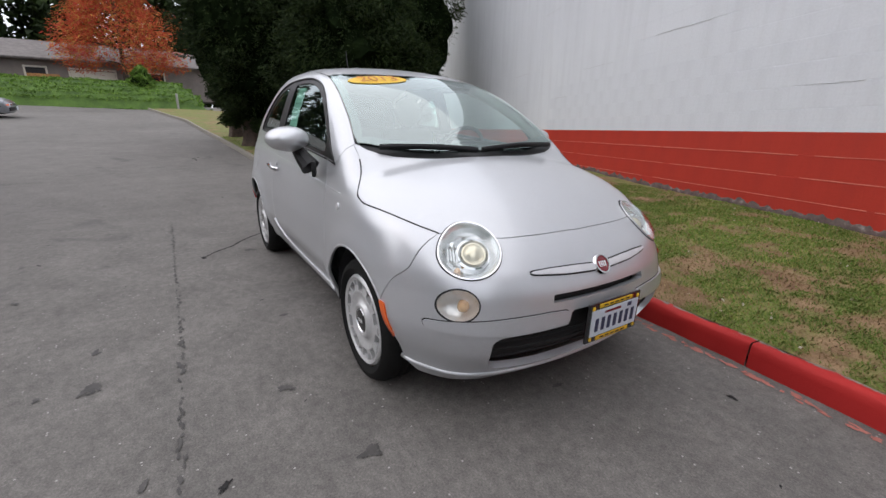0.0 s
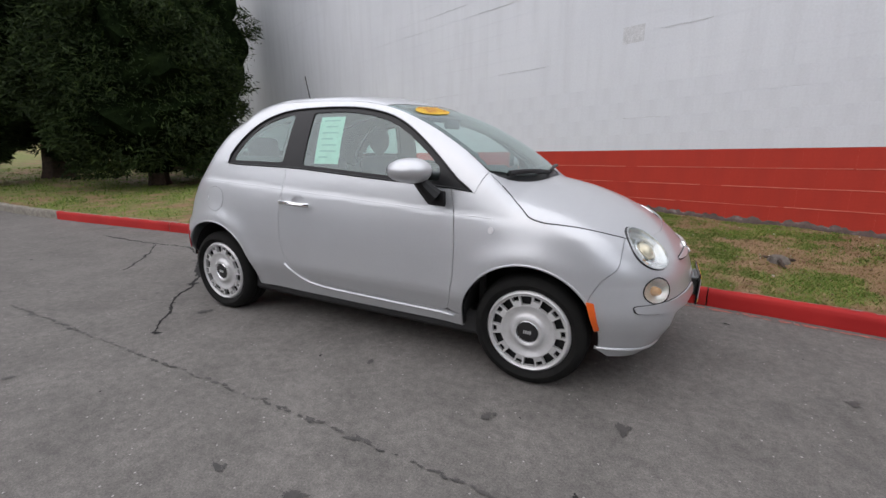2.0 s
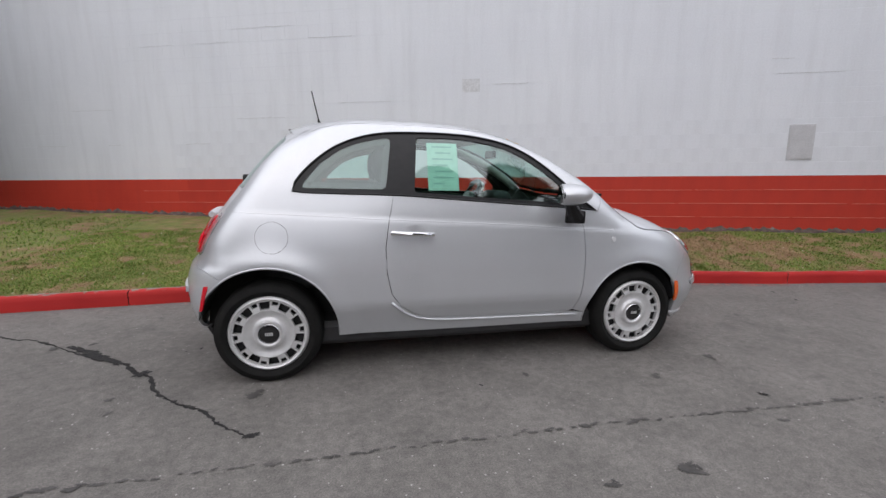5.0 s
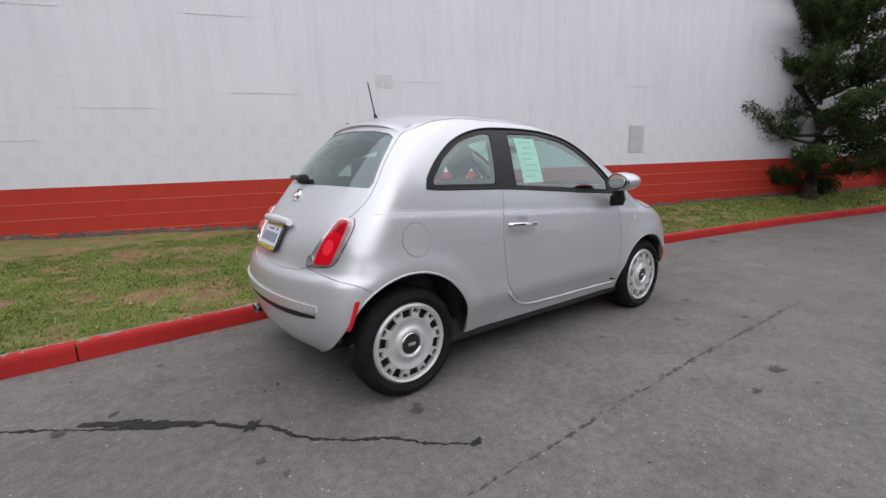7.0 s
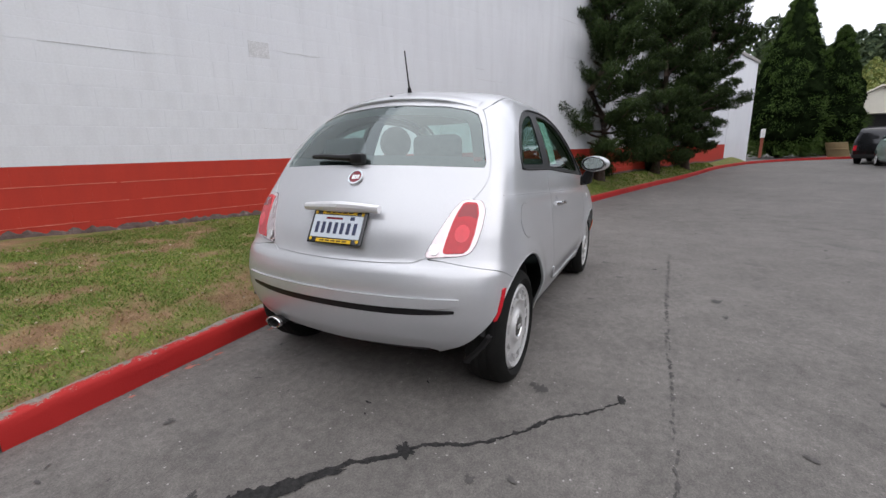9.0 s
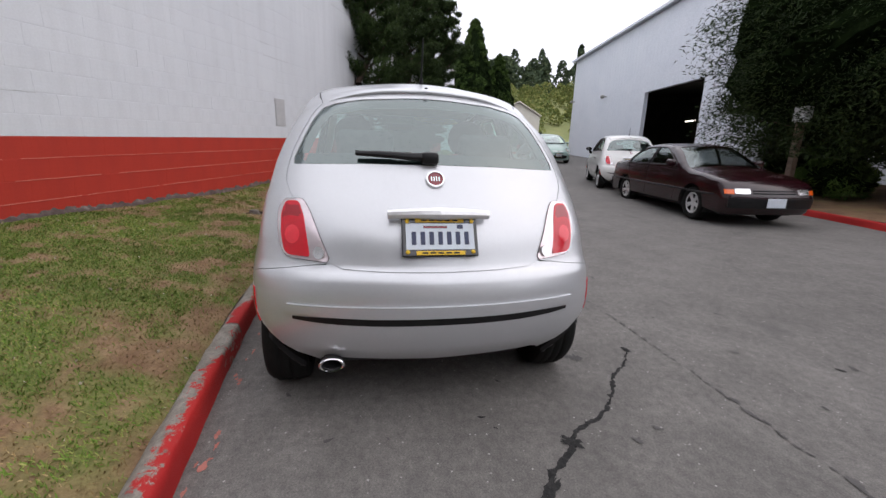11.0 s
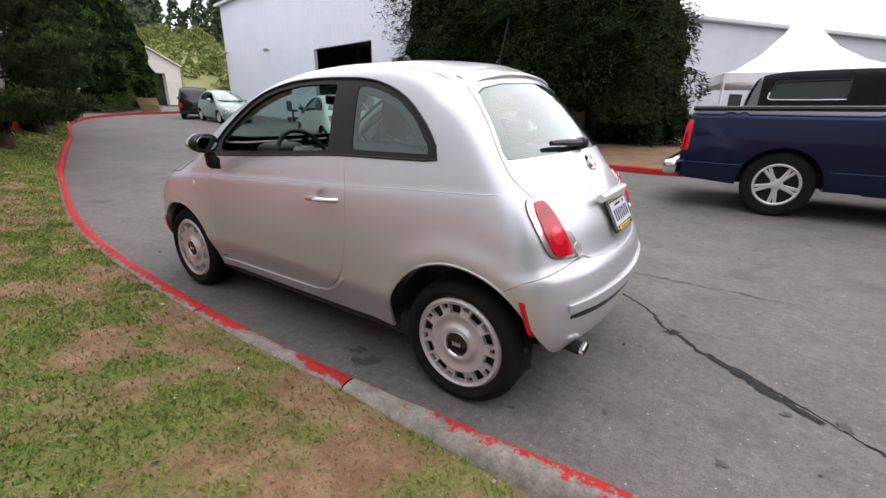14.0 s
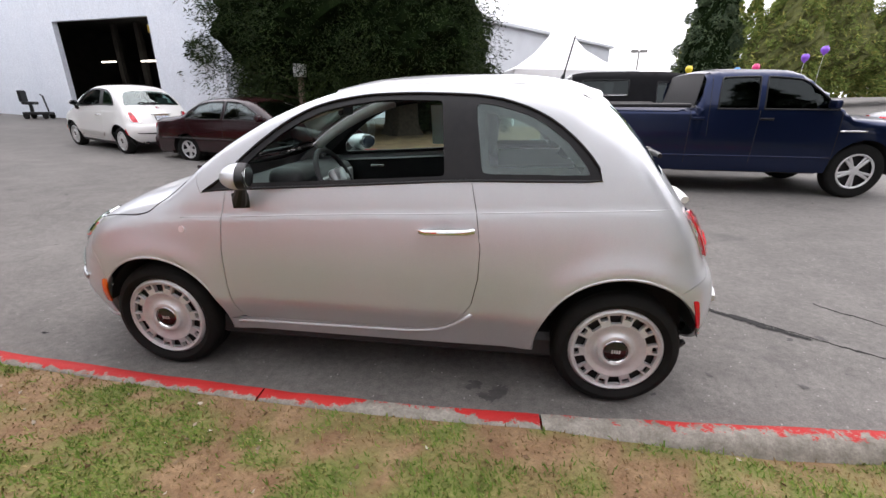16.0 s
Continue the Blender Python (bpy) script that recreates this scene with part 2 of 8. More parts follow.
def turf_material(name="turf soil"):
    m, n, l, b = link_nodes(name)
    big, mid, fine = noise_tex(n, l, 1.1, 5, 0.65), noise_tex(n, l, 6.0, 5, 0.7), noise_tex(n, l, 60.0, 4, 0.7)
    soil = ramp(n, l, mid, [(0.3, (0.155, 0.08, 0.04)), (0.5, (0.22, 0.135, 0.07)), (0.7, (0.3, 0.2, 0.11))])
    green = ramp(n, l, mid, [(0.3, (0.095, 0.125, 0.025)), (0.55, (0.15, 0.165, 0.04)), (0.75, (0.22, 0.19, 0.075))])
    at = n.new("ShaderNodeAttribute")
    at.attribute_name = "green"
    s = n.new("ShaderNodeMath")
    s.operation = "MULTIPLY_ADD"
    s.inputs[1].default_value = 0.5
    l.new(big, s.inputs[0])
    l.new(at.outputs["Fac"], s.inputs[2])
    col = mixed(n, l, ramp(n, l, s.outputs["Value"], [(0.42, (0,) * 3), (1.0, (1,) * 3)]), soil, green)
    col = mixed(n, l, 1.0, col, ramp(n, l, fine, [(0.25, (0.7,) * 3), (0.7, (1.2,) * 3)]), "MULTIPLY")
    l.new(col, b.inputs["Base Color"])
    b.inputs["Roughness"].default_value = 0.95
    bumped(n, l, b, fine, 0.8, 0.01)
    return m


def leaf_material(name, a, c, e=None, lit_tips=None):
    m, n, l, b = link_nodes(name)
    g = n.new("ShaderNodeNewGeometry")
    col = ramp(n, l, g.outputs["Random Per Island"], [(0.0, a), (0.6, c), (1.0, e or c)])
    col = mixed(n, l, 1.0, col, ramp(n, l, noise_tex(n, l, 1.2, 4), [(0.3, (0.65,) * 3), (0.7, (1.3,) * 3)]), "MULTIPLY")
    if lit_tips:
        # paler spray ends: fresh growth, plus light painted on their upper, outer sides
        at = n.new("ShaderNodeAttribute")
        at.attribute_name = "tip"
        col = mixed(n, l, ramp(n, l, at.outputs["Fac"], [(0.25, (0,) * 3), (1.0, (1,) * 3)]), col, lit_tips)
    l.new(col, b.inputs["Base Color"])
    b.inputs["Roughness"].default_value = 0.7
    b.inputs["Specular IOR Level"].default_value = 0.12
    return m


def car_paint(name, col, metal=0.75, rough=0.34, coat=0.7):
    m, n, l, b = link_nodes(name)
    tc, vo = n.new("ShaderNodeTexCoord"), n.new("ShaderNodeTexVoronoi")
    vo.inputs["Scale"].default_value = 900.0
    l.new(tc.outputs["Object"], vo.inputs["Vector"])
    flake = ramp(n, l, vo.outputs["Color"], [(0.2, tuple(v * 0.9 for v in col)), (0.8, tuple(min(v * 1.08, 1) for v in col))])
    dust = noise_tex(n, l, 5.0, 5, 0.6)
    l.new(mixed(n, l, ramp(n, l, dust, [(0.4, (0,) * 3), (0.9, (0.12,) * 3)]), flake, tuple(v * 0.7 for v in col)), b.inputs["Base Color"])
    b.inputs["Metallic"].default_value, b.inputs["Roughness"].default_value = metal, rough
    b.inputs["Coat Weight"].default_value, b.inputs["Coat Roughness"].default_value = coat, 0.03
    b.inputs["Coat IOR"].default_value = 1.55
    return m


ASPHALT, KERB, TURF = asphalt_material(), kerb_material(), turf_material()
WHITE_BLOCK = block_paint("white block paint", (0.67, 0.69, 0.725), (0.73, 0.75, 0.78), (0.52, 0.53, 0.55))
RED_BLOCK = block_paint("red block paint", (0.42, 0.036, 0.022), (0.52, 0.05, 0.028), (0.3, 0.035, 0.026))
FOOTING = surface("bare footing", [(0.3, (0.07, 0.045, 0.04)), (0.6, (0.15, 0.11, 0.1)), (0.8, (0.4, 0.37, 0.35))], 0.9, scale=9, bump=0.6)
BARK = surface("bark", [(0.3, (0.03, 0.02, 0.014)), (0.7, (0.09, 0.06, 0.045))], 0.95, scale=9, fine=30, bump=0.8, depth=0.02)
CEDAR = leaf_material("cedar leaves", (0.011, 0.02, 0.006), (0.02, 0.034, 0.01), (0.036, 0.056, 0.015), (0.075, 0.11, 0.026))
PINE = leaf_material("pine leaves", (0.015, 0.028, 0.009), (0.03, 0.052, 0.016), (0.055, 0.085, 0.026), (0.1, 0.15, 0.045))
ARBOR = leaf_material("arborvitae leaves", (0.035, 0.065, 0.013), (0.055, 0.095, 0.02), (0.075, 0.125, 0.028), (0.09, 0.145, 0.032))
MAPLE = leaf_material("maple leaves", (0.42, 0.04, 0.035), (0.52, 0.12, 0.04), (0.4, 0.26, 0.06), (0.55, 0.06, 0.06))
# far haze is mixed into this pale grey-green leaf colour
HAZED_WOODS = leaf_material("hazed woods leaves", (0.04, 0.06, 0.035), (0.07, 0.1, 0.055), (0.11, 0.14, 0.07))
YELLOWS = leaf_material("yellowing leaves", (0.09, 0.13, 0.03), (0.15, 0.19, 0.045), (0.27, 0.25, 0.07))
SCRUB_LEAF = leaf_material("scrub leaves", (0.11, 0.15, 0.045), (0.2, 0.23, 0.07), (0.29, 0.28, 0.1))
IVY = leaf_material("ivy leaves", (0.06, 0.13, 0.02), (0.12, 0.22, 0.035), (0.18, 0.28, 0.05))
BLADE = leaf_material("grass blades", (0.085, 0.16, 0.022), (0.15, 0.225, 0.042), (0.29, 0.28, 0.095))
STRAW = leaf_material("dry grass", (0.16, 0.1, 0.045), (0.26, 0.18, 0.08), (0.38, 0.29, 0.15))
SIDING = surface("white metal siding", [(0.3, (0.66, 0.7, 0.76)), (0.7, (0.74, 0.77, 0.82))], 0.5, scale=0.7, fine=20, bump=0.05)
CREAM = surface("cream siding", [(0.3, (0.6, 0.57, 0.48)), (0.7, (0.7, 0.67, 0.58))], 0.7, scale=0.9)
ROOFING = surface("grey shingles", [(0.3, (0.13, 0.12, 0.115)), (0.7, (0.22, 0.2, 0.19))], 0.9, scale=3, fine=25, bump=0.5, depth=0.01)
DARK = surface("dark void", [(0.3, (0.012, 0.012, 0.013)), (0.7, (0.025, 0.025, 0.026))], 0.8, bump=0)
CONCRETE = surface("concrete", [(0.3, (0.22, 0.21, 0.2)), (0.7, (0.36, 0.35, 0.33))], 0.85, scale=3, bump=0.4)
CANVAS = surface("white canvas", [(0.3, (0.78, 0.78, 0.78)), (0.7, (0.84, 0.84, 0.84))], 0.7, scale=2, bump=0.05)
TAR = surface("old tar", [(0.3, (0.012, 0.012, 0.012)), (0.7, (0.04, 0.039, 0.038))], 0.85, scale=30, fine=120, bump=0.8)
TAR.node_tree.nodes["Principled BSDF"].inputs["Specular IOR Level"].default_value = 0.2
RUBBER = surface("tyre rubber", [(0.3, (0.006, 0.006, 0.006)), (0.7, (0.013, 0.013, 0.012))], 0.8, scale=14, fine=120, bump=0.2, depth=0.001)
RUBBER.node_tree.nodes["Principled BSDF"].inputs["Specular IOR Level"].default_value = 0.2
TRIM = surface("black trim", [(0.3, (0.007, 0.007, 0.008)), (0.7, (0.013, 0.013, 0.014))], 0.42, scale=18, fine=200, bump=0.15, depth=0.0006)
TRIM.node_tree.nodes["Principled BSDF"].inputs["Specular IOR Level"].default_value = 0.35
GLOSS_BLACK = plain("gloss black", (0.012, 0.012, 0.013), 0.12, coat=0.5)
CHROME = plain("chrome", (0.8, 0.8, 0.81), 0.07, 1.0)
ALLOY = plain("silver wheel paint", (0.6, 0.6, 0.6), 0.35, 0.3, 0.3)
WOOD = surface("pale plywood", [(0.3, (0.42, 0.3, 0.16)), (0.7, (0.55, 0.42, 0.24))], 0.8, scale=3)

# ---- ground ----
def level(x, y):
    """Height of the paved ground: level round the car, rising gently behind, ahead and across the yard."""
    x, y = np.asarray(x, float), np.asarray(y, float)
    back = np.clip(-5.5 - x, 0, 32)
    z = 0.0019 * back**2 * np.clip(1.3 - back / 75, 0, 2) + 0.03 * np.clip(x - 4, 0, 40) ** 1.02
    return z + 0.014 * np.clip(-3 - y, 0, 40)


def kerb_line(xs):
    """The road-side edge of the kerb along the wall, y for each x."""
    px = (-34, -25, -16, -12, -8, -6.2, -4.7, -3.1, -1.7, -0.77, 0, 1.1, 2.4, 3.7, 4.84, 5.72, 7.4, 9.2, 11.4, 14.2, 20.3, 23.5, 26)
    py = (-2.2, -0.3, 0.3, 0.45, 0.45, 0.6, 0.75, 0.87, 0.972, 1.045, 1.062, 1.01, 0.92, 0.72, 0.46, 0.25, -0.15, -0.68, -1.35, -2.25, -3.95, -5.4, -6.9)
    return np.interp(xs, px, py)


def smooth_line(xs):
    return sum(kerb_line(xs + d) for d in np.linspace(-0.7, 0.7, 9)) / 9


xs = np.concatenate([np.linspace(-600, -60, 12), np.linspace(-55, -12, 24), np.linspace(-11, 11, 45), np.linspace(12, 60, 26), np.linspace(70, 700, 14)])
ys = np.concatenate([np.linspace(-700, -60, 12), np.linspace(-55, -10, 24), np.linspace(-9, 6, 31), np.linspace(8, 50, 12), np.linspace(70, 600, 10)])
gx, gy = np.meshgrid(xs, ys, indexing="ij")
nx, ny = gx.shape
idx = np.arange(nx * ny).reshape(nx, ny)
cells = np.stack([idx[:-1, :-1], idx[1:, :-1], idx[1:, 1:], idx[:-1, 1:]], -1).reshape(-1, 4)
gz = level(gx, gy)
ground = add("ground", quads("ground", np.stack([gx, gy, gz], -1).reshape(-1, 3), cells, True), ASPHALT)
tagged(ground, "grey worn asphalt yard with cracks and stains", "ground", kind="structure")

# ---- the wall: painted blocks, white above a red band; its courses run level while the yard slopes ----
WALL_TURN, WALL_OFF, WALL_RISE = -20.5, 3.712, 1.355
wa = radians(WALL_TURN)
WALL = Matrix(((math.cos(wa), -math.sin(wa), 0, -math.sin(wa) * WALL_OFF), (math.sin(wa), math.cos(wa), 0, math.cos(wa) * WALL_OFF), (0, 0, 1, 0), (0, 0, 0, 1))) @ pose(0, 0, 0, 0, -WALL_RISE, 0)


def wall_y(x):
    return (WALL_OFF + math.sin(wa) * x) / math.cos(wa)


BAND, TOP, COURSE, BLOCK = 1.139, 7.2, 0.203, 0.406
U0, U1 = -17.5, 22.4
wall = add("wall_north", quads("wall_core", [(u, y, z) for u in (U0, U1) for y in (0.02, 0.4) for z in (-1.2, TOP)],
    [(0, 1, 3, 2), (4, 6, 7, 5), (0, 4, 5, 1), (2, 3, 7, 6), (1, 5, 7, 3), (0, 2, 6, 4)]), WHITE_BLOCK, m=WALL)
tagged(wall, "tall block wall painted white above a red band", "wall", kind="structure")


def grass_height(x, y):
    """The verge rises from the back of the kerb to the foot of the wall."""
    k = smooth_line(x) + 0.098
    w = wall_y(x)
    f = np.clip((y - k) / np.maximum(w - k, 0.4), 0, 1.6)
    sunk = 0.065 * np.clip((-0.75 - x) / 0.9, 0, 1) * np.clip((x + 5.5) / 1.5, 0, 1) * np.clip(1 - 3 * f, 0, 1)
    return level(x, k) + 0.122 - sunk + 0.245 * f ** 0.8 + 0.02 * fbm(x, y, 1.3) * np.clip(4 * f, 0, 1)


def patches(x, y):
    """Irregular patches at two scales, about -1 to 1."""
    xa, ya = np.asarray(x, float), np.asarray(y, float)
    val = [noise.fractal((a * 2.9, b * 3.4, 3.3), 0.4, 2.2, 7) for a, b in zip(xa.ravel(), ya.ravel())]
    return np.reshape(val, xa.shape)


def green_at(x, y):
    """How grassy the verge is: bare along the back of the kerb near the car and in worn patches."""
    g = 0.7 + 0.8 * patches(x, y)
    near = np.clip((y - smooth_line(x) - 0.13) / 0.9, 0, 1)
    worn = np.exp(-(((x + 0.9) / 1.9) ** 2))
    g = g - 0.34 * (1 - near) * worn - 0.1
    path = np.exp(-(((y - smooth_line(x) - 1.0) / 0.35) ** 2)) * np.exp(-(((x - 3.9) / 2.0) ** 2))
    return np.clip(g - 0.6 * path + 0.25 * np.clip((x - 4.5) / 3, 0, 1), 0, 1)


vx = np.concatenate([np.linspace(-33, -8, 60), np.linspace(-7.9, 8, 200), np.linspace(8.1, 24, 60)])
vf = np.concatenate([np.linspace(0, 1, 34), (1.15,)])
VX, VF = np.meshgrid(vx, vf, indexing="ij")
VK = smooth_line(VX) + 0.098
deep = np.where(VX > -13.2, np.maximum(wall_y(VX) - VK, 0.5), np.minimum(9.5, np.maximum(0.6, (VX + 34) * 1.2)))
VY = VK + VF * deep
VZ = grass_height(VX, VY)
idx = np.arange(VX.size).reshape(VX.shape)
cells = np.stack([idx[:-1, :-1], idx[1:, :-1], idx[1:, 1:], idx[:-1, 1:]], -1).reshape(-1, 4)
verge = add("verge", quads("verge", np.stack([VX, VY, VZ], -1).reshape(-1, 3), cells, True), TURF)
green = verge.data.attributes.new("green", "FLOAT", "POINT")
green.data.foreach_set("value", green_at(VX, VY).ravel().astype(np.float32))
tagged(verge, "patchy verge of short grass and bare earth by the wall", "lawn", kind="structure")

# ---- kerbs ----
def kerb_run(line, height, width, paint, parent, name="kerb_stone", gap=0.012):
    """One cast length of kerb along a line of (x, y): road face, rounded nose, worn top, back face."""
    p = np.array(line, float)
    d = np.gradient(p, axis=0)
    d /= np.linalg.norm(d, axis=1)[:, None]
    nrm = np.stack([-d[:, 1], d[:, 0]], 1)
    prof = [(0.0, -0.05), (0.002, height * 0.6), (0.005, height - 0.014), (0.016, height - 0.001), (0.05, height), (0.085, height - 0.003), (0.1 + 0.25 * (width - 0.1), height - 0.03 - 0.2 * (width - 0.135)), (width, -0.05)]
    s = np.r_[0, np.cumsum(np.linalg.norm(np.diff(p, axis=0), axis=1))]
    V, A = [], []
    for i, (q, n) in enumerate(zip(p, nrm)):
        z0 = float(level(q[0], q[1]))
        chip = fbm(np.array(s[i] * 9 + q[0] * 3), np.array(q[1] * 7), 1.0, 3.0)
        for j, (o, z) in enumerate(prof):
            rough = 0.007 * float(fbm(np.array(q[0] * 7 + j), np.array(q[1] * 5 + j * 2.0), 1.5, 1.0))
            V.append((q[0] + n[0] * (o + rough), q[1] + n[1] * (o + rough), z0 + z + (rough - (0.008 * max(chip, 0) if j in (2, 3) else 0)) * (z > 0)))
            A.append(paint(q[0], j))
    k = len(prof)
    F = [(i * k + j, i * k + j + 1, (i + 1) * k + j + 1, (i + 1) * k + j) for i in range(len(p) - 1) for j in range(k - 1)]
    me = quads(name, V, F, True)
    me.set_sharp_from_angle(angle=radians(60))
    at = me.attributes.new("paint", "FLOAT", "POINT")
    at.data.foreach_set("value", np.array(A, np.float32))
    return add(name, me, KERB, parent)


def paint_amount(x, j):
    """How much red is left: bare past the far end, worn on the top and back of the stretch beside the rear wheel."""
    if x < -7.0:
        return -0.5
    if x < -1.25:
        return (0.42, 0.4, 0.22, 0.09, 0.01, -0.1, -0.5, -0.5)[j]
    if x < -0.79:
        return (0.1, 0.08, -0.02, -0.05, -0.08, -0.2, -0.5, -0.5)[j]
    if -0.45 < x < 0.05:
        return (0.37, 0.32, 0.14, 0.02, -0.08, -0.3, -0.5, -0.5)[j]
    return (0.42, 0.4, 0.35, 0.28, 0.16, -0.05, -0.5, -0.5)[j]


kerb = thing("kerb")
tagged(kerb, "low concrete kerb with worn red paint", "kerb", kind="structure")
joints = [-33.5, -28, -22, -16, -12.5, -9.6, -7.0, -4.4, -2.6, -0.79, 0.45, 2.09, 4.2, 6.6, 9.2, 12, 15, 18, 21, 23.9]
for a, b in zip(joints, joints[1:]):
    lx = np.linspace(a + 0.004, b - 0.004, max(8, int((b - a) * 9)))
    kerb_run(np.stack([lx, smooth_line(lx)], 1), 0.13, 0.19 if -5 < a < -0.8 else 0.135, paint_amount, kerb)
# the far end swings round to the right in front of the cypresses
far = np.array([(23.95, smooth_line(np.array([23.95]))[0]), (25.3, -6.7), (26.6, -8.0), (27.6, -9.6), (28.6, -12), (30, -16), (31.5, -20)])
t = np.linspace(0, 6, 60)
kerb_run(np.stack([np.interp(t, range(7), far[:, 0]), np.interp(t, range(7), far[:, 1])], 1), 0.13, 0.13, lambda x, j: 0.3, kerb)

# the island under the trees across the yard
isl = np.array([(11.5, -12.4), (9.2, -9.9), (5.5, -8.95), (3.2, -8.5), (1.2, -8.0), (-0.2, -7.75), (-1.2, -7.75), (-2.2, -8.3), (-2.7, -9.4), (-2.9, -11), (-3, -14), (-3, -19)])
t = np.linspace(0, 11, 110)
il = np.stack([np.interp(t, range(12), isl[:, 0]), np.interp(t, range(12), isl[:, 1])], 1)
il = np.stack([np.convolve(np.pad(il[:, c], 4, "edge"), np.ones(9) / 9, "valid") for c in (0, 1)], 1)[::-1]
island_kerb = thing("island_kerb")
tagged(island_kerb, "low red painted kerb round a planted island", "kerb", kind="structure")
for a in range(0, 109, 12):
    b = min(a + 13, len(il))
    kerb_run(il[a:b][::-1], 0.13, 0.13, lambda x, j: (0.42, 0.4, 0.36, 0.3, 0.25, 0.1, 0, 0)[j], island_kerb)
dd = np.gradient(il, axis=0)
dd /= np.linalg.norm(dd, axis=1)[:, None]
inn = np.stack([dd[:, 1], -dd[:, 0]], 1)
mid = np.array((6.0, -15.0))
IV = []
for f_ in np.linspace(0, 1, 16):
    base = il + inn * 0.11 * (1 - f_)
    q = base + (mid - base) * f_
    IV.append(np.c_[q, level(q[:, 0], q[:, 1]) + 0.12 + 0.22 * f_ + 0.015 * fbm(q[:, 0], q[:, 1], 1.5)])
IV = np.array(IV)
idx = np.arange(IV.shape[0] * IV.shape[1]).reshape(IV.shape[:2])
cells = np.stack([idx[:-1, :-1], idx[1:, :-1], idx[1:, 1:], idx[:-1, 1:]], -1).reshape(-1, 4)
MULCH = surface("dry needles and earth", [(0.3, (0.11, 0.062, 0.032)), (0.55, (0.2, 0.115, 0.06)), (0.75, (0.21, 0.17, 0.065))], 0.95, scale=2.5, fine=50, bump=0.8, depth=0.015)
island = add("island", quads("island", IV.reshape(-1, 3), cells, True), MULCH)
tagged(island, "island of brown needle litter under trees", "planting bed", kind="structure")

# ---- car bodies: smooth shells from a few profiles, cut into panels ----
from mathutils.geometry import delaunay_2d_cdt


def pchip(table):
    """A smooth curve through (x, y) pairs that does not overshoot."""
    x, y = np.array(table, float).T
    h, d = np.diff(x), np.diff(y) / np.diff(x)
    m = np.r_[d[0], np.where(d[1:] * d[:-1] > 0, 2 * d[1:] * d[:-1] / np.where(np.abs(d[1:] + d[:-1]) < 1e-9, 1, d[1:] + d[:-1]), 0), d[-1]]

    def curve(q):
        q = np.asarray(q, float)
        i = np.clip(np.searchsorted(x, q) - 1, 0, len(h) - 1)
        t = np.clip((q - x[i]) / h[i], -0.5, 1.5)
        a, b = t * t * (3 - 2 * t), t * (1 - t) ** 2
        c = t * t * (t - 1)
        inside = y[i] + (y[i + 1] - y[i]) * a + h[i] * (m[i] * b + m[i + 1] * c)
        return np.where(q < x[0], y[0] + m[0] * (q - x[0]), np.where(q > x[-1], y[-1] + m[-1] * (q - x[-1]), inside))

    g = np.linspace(x[0] - 1.0, x[-1] + 1.0, 4000)
    table_ = curve(g)
    return lambda q: np.interp(q, g, table_)


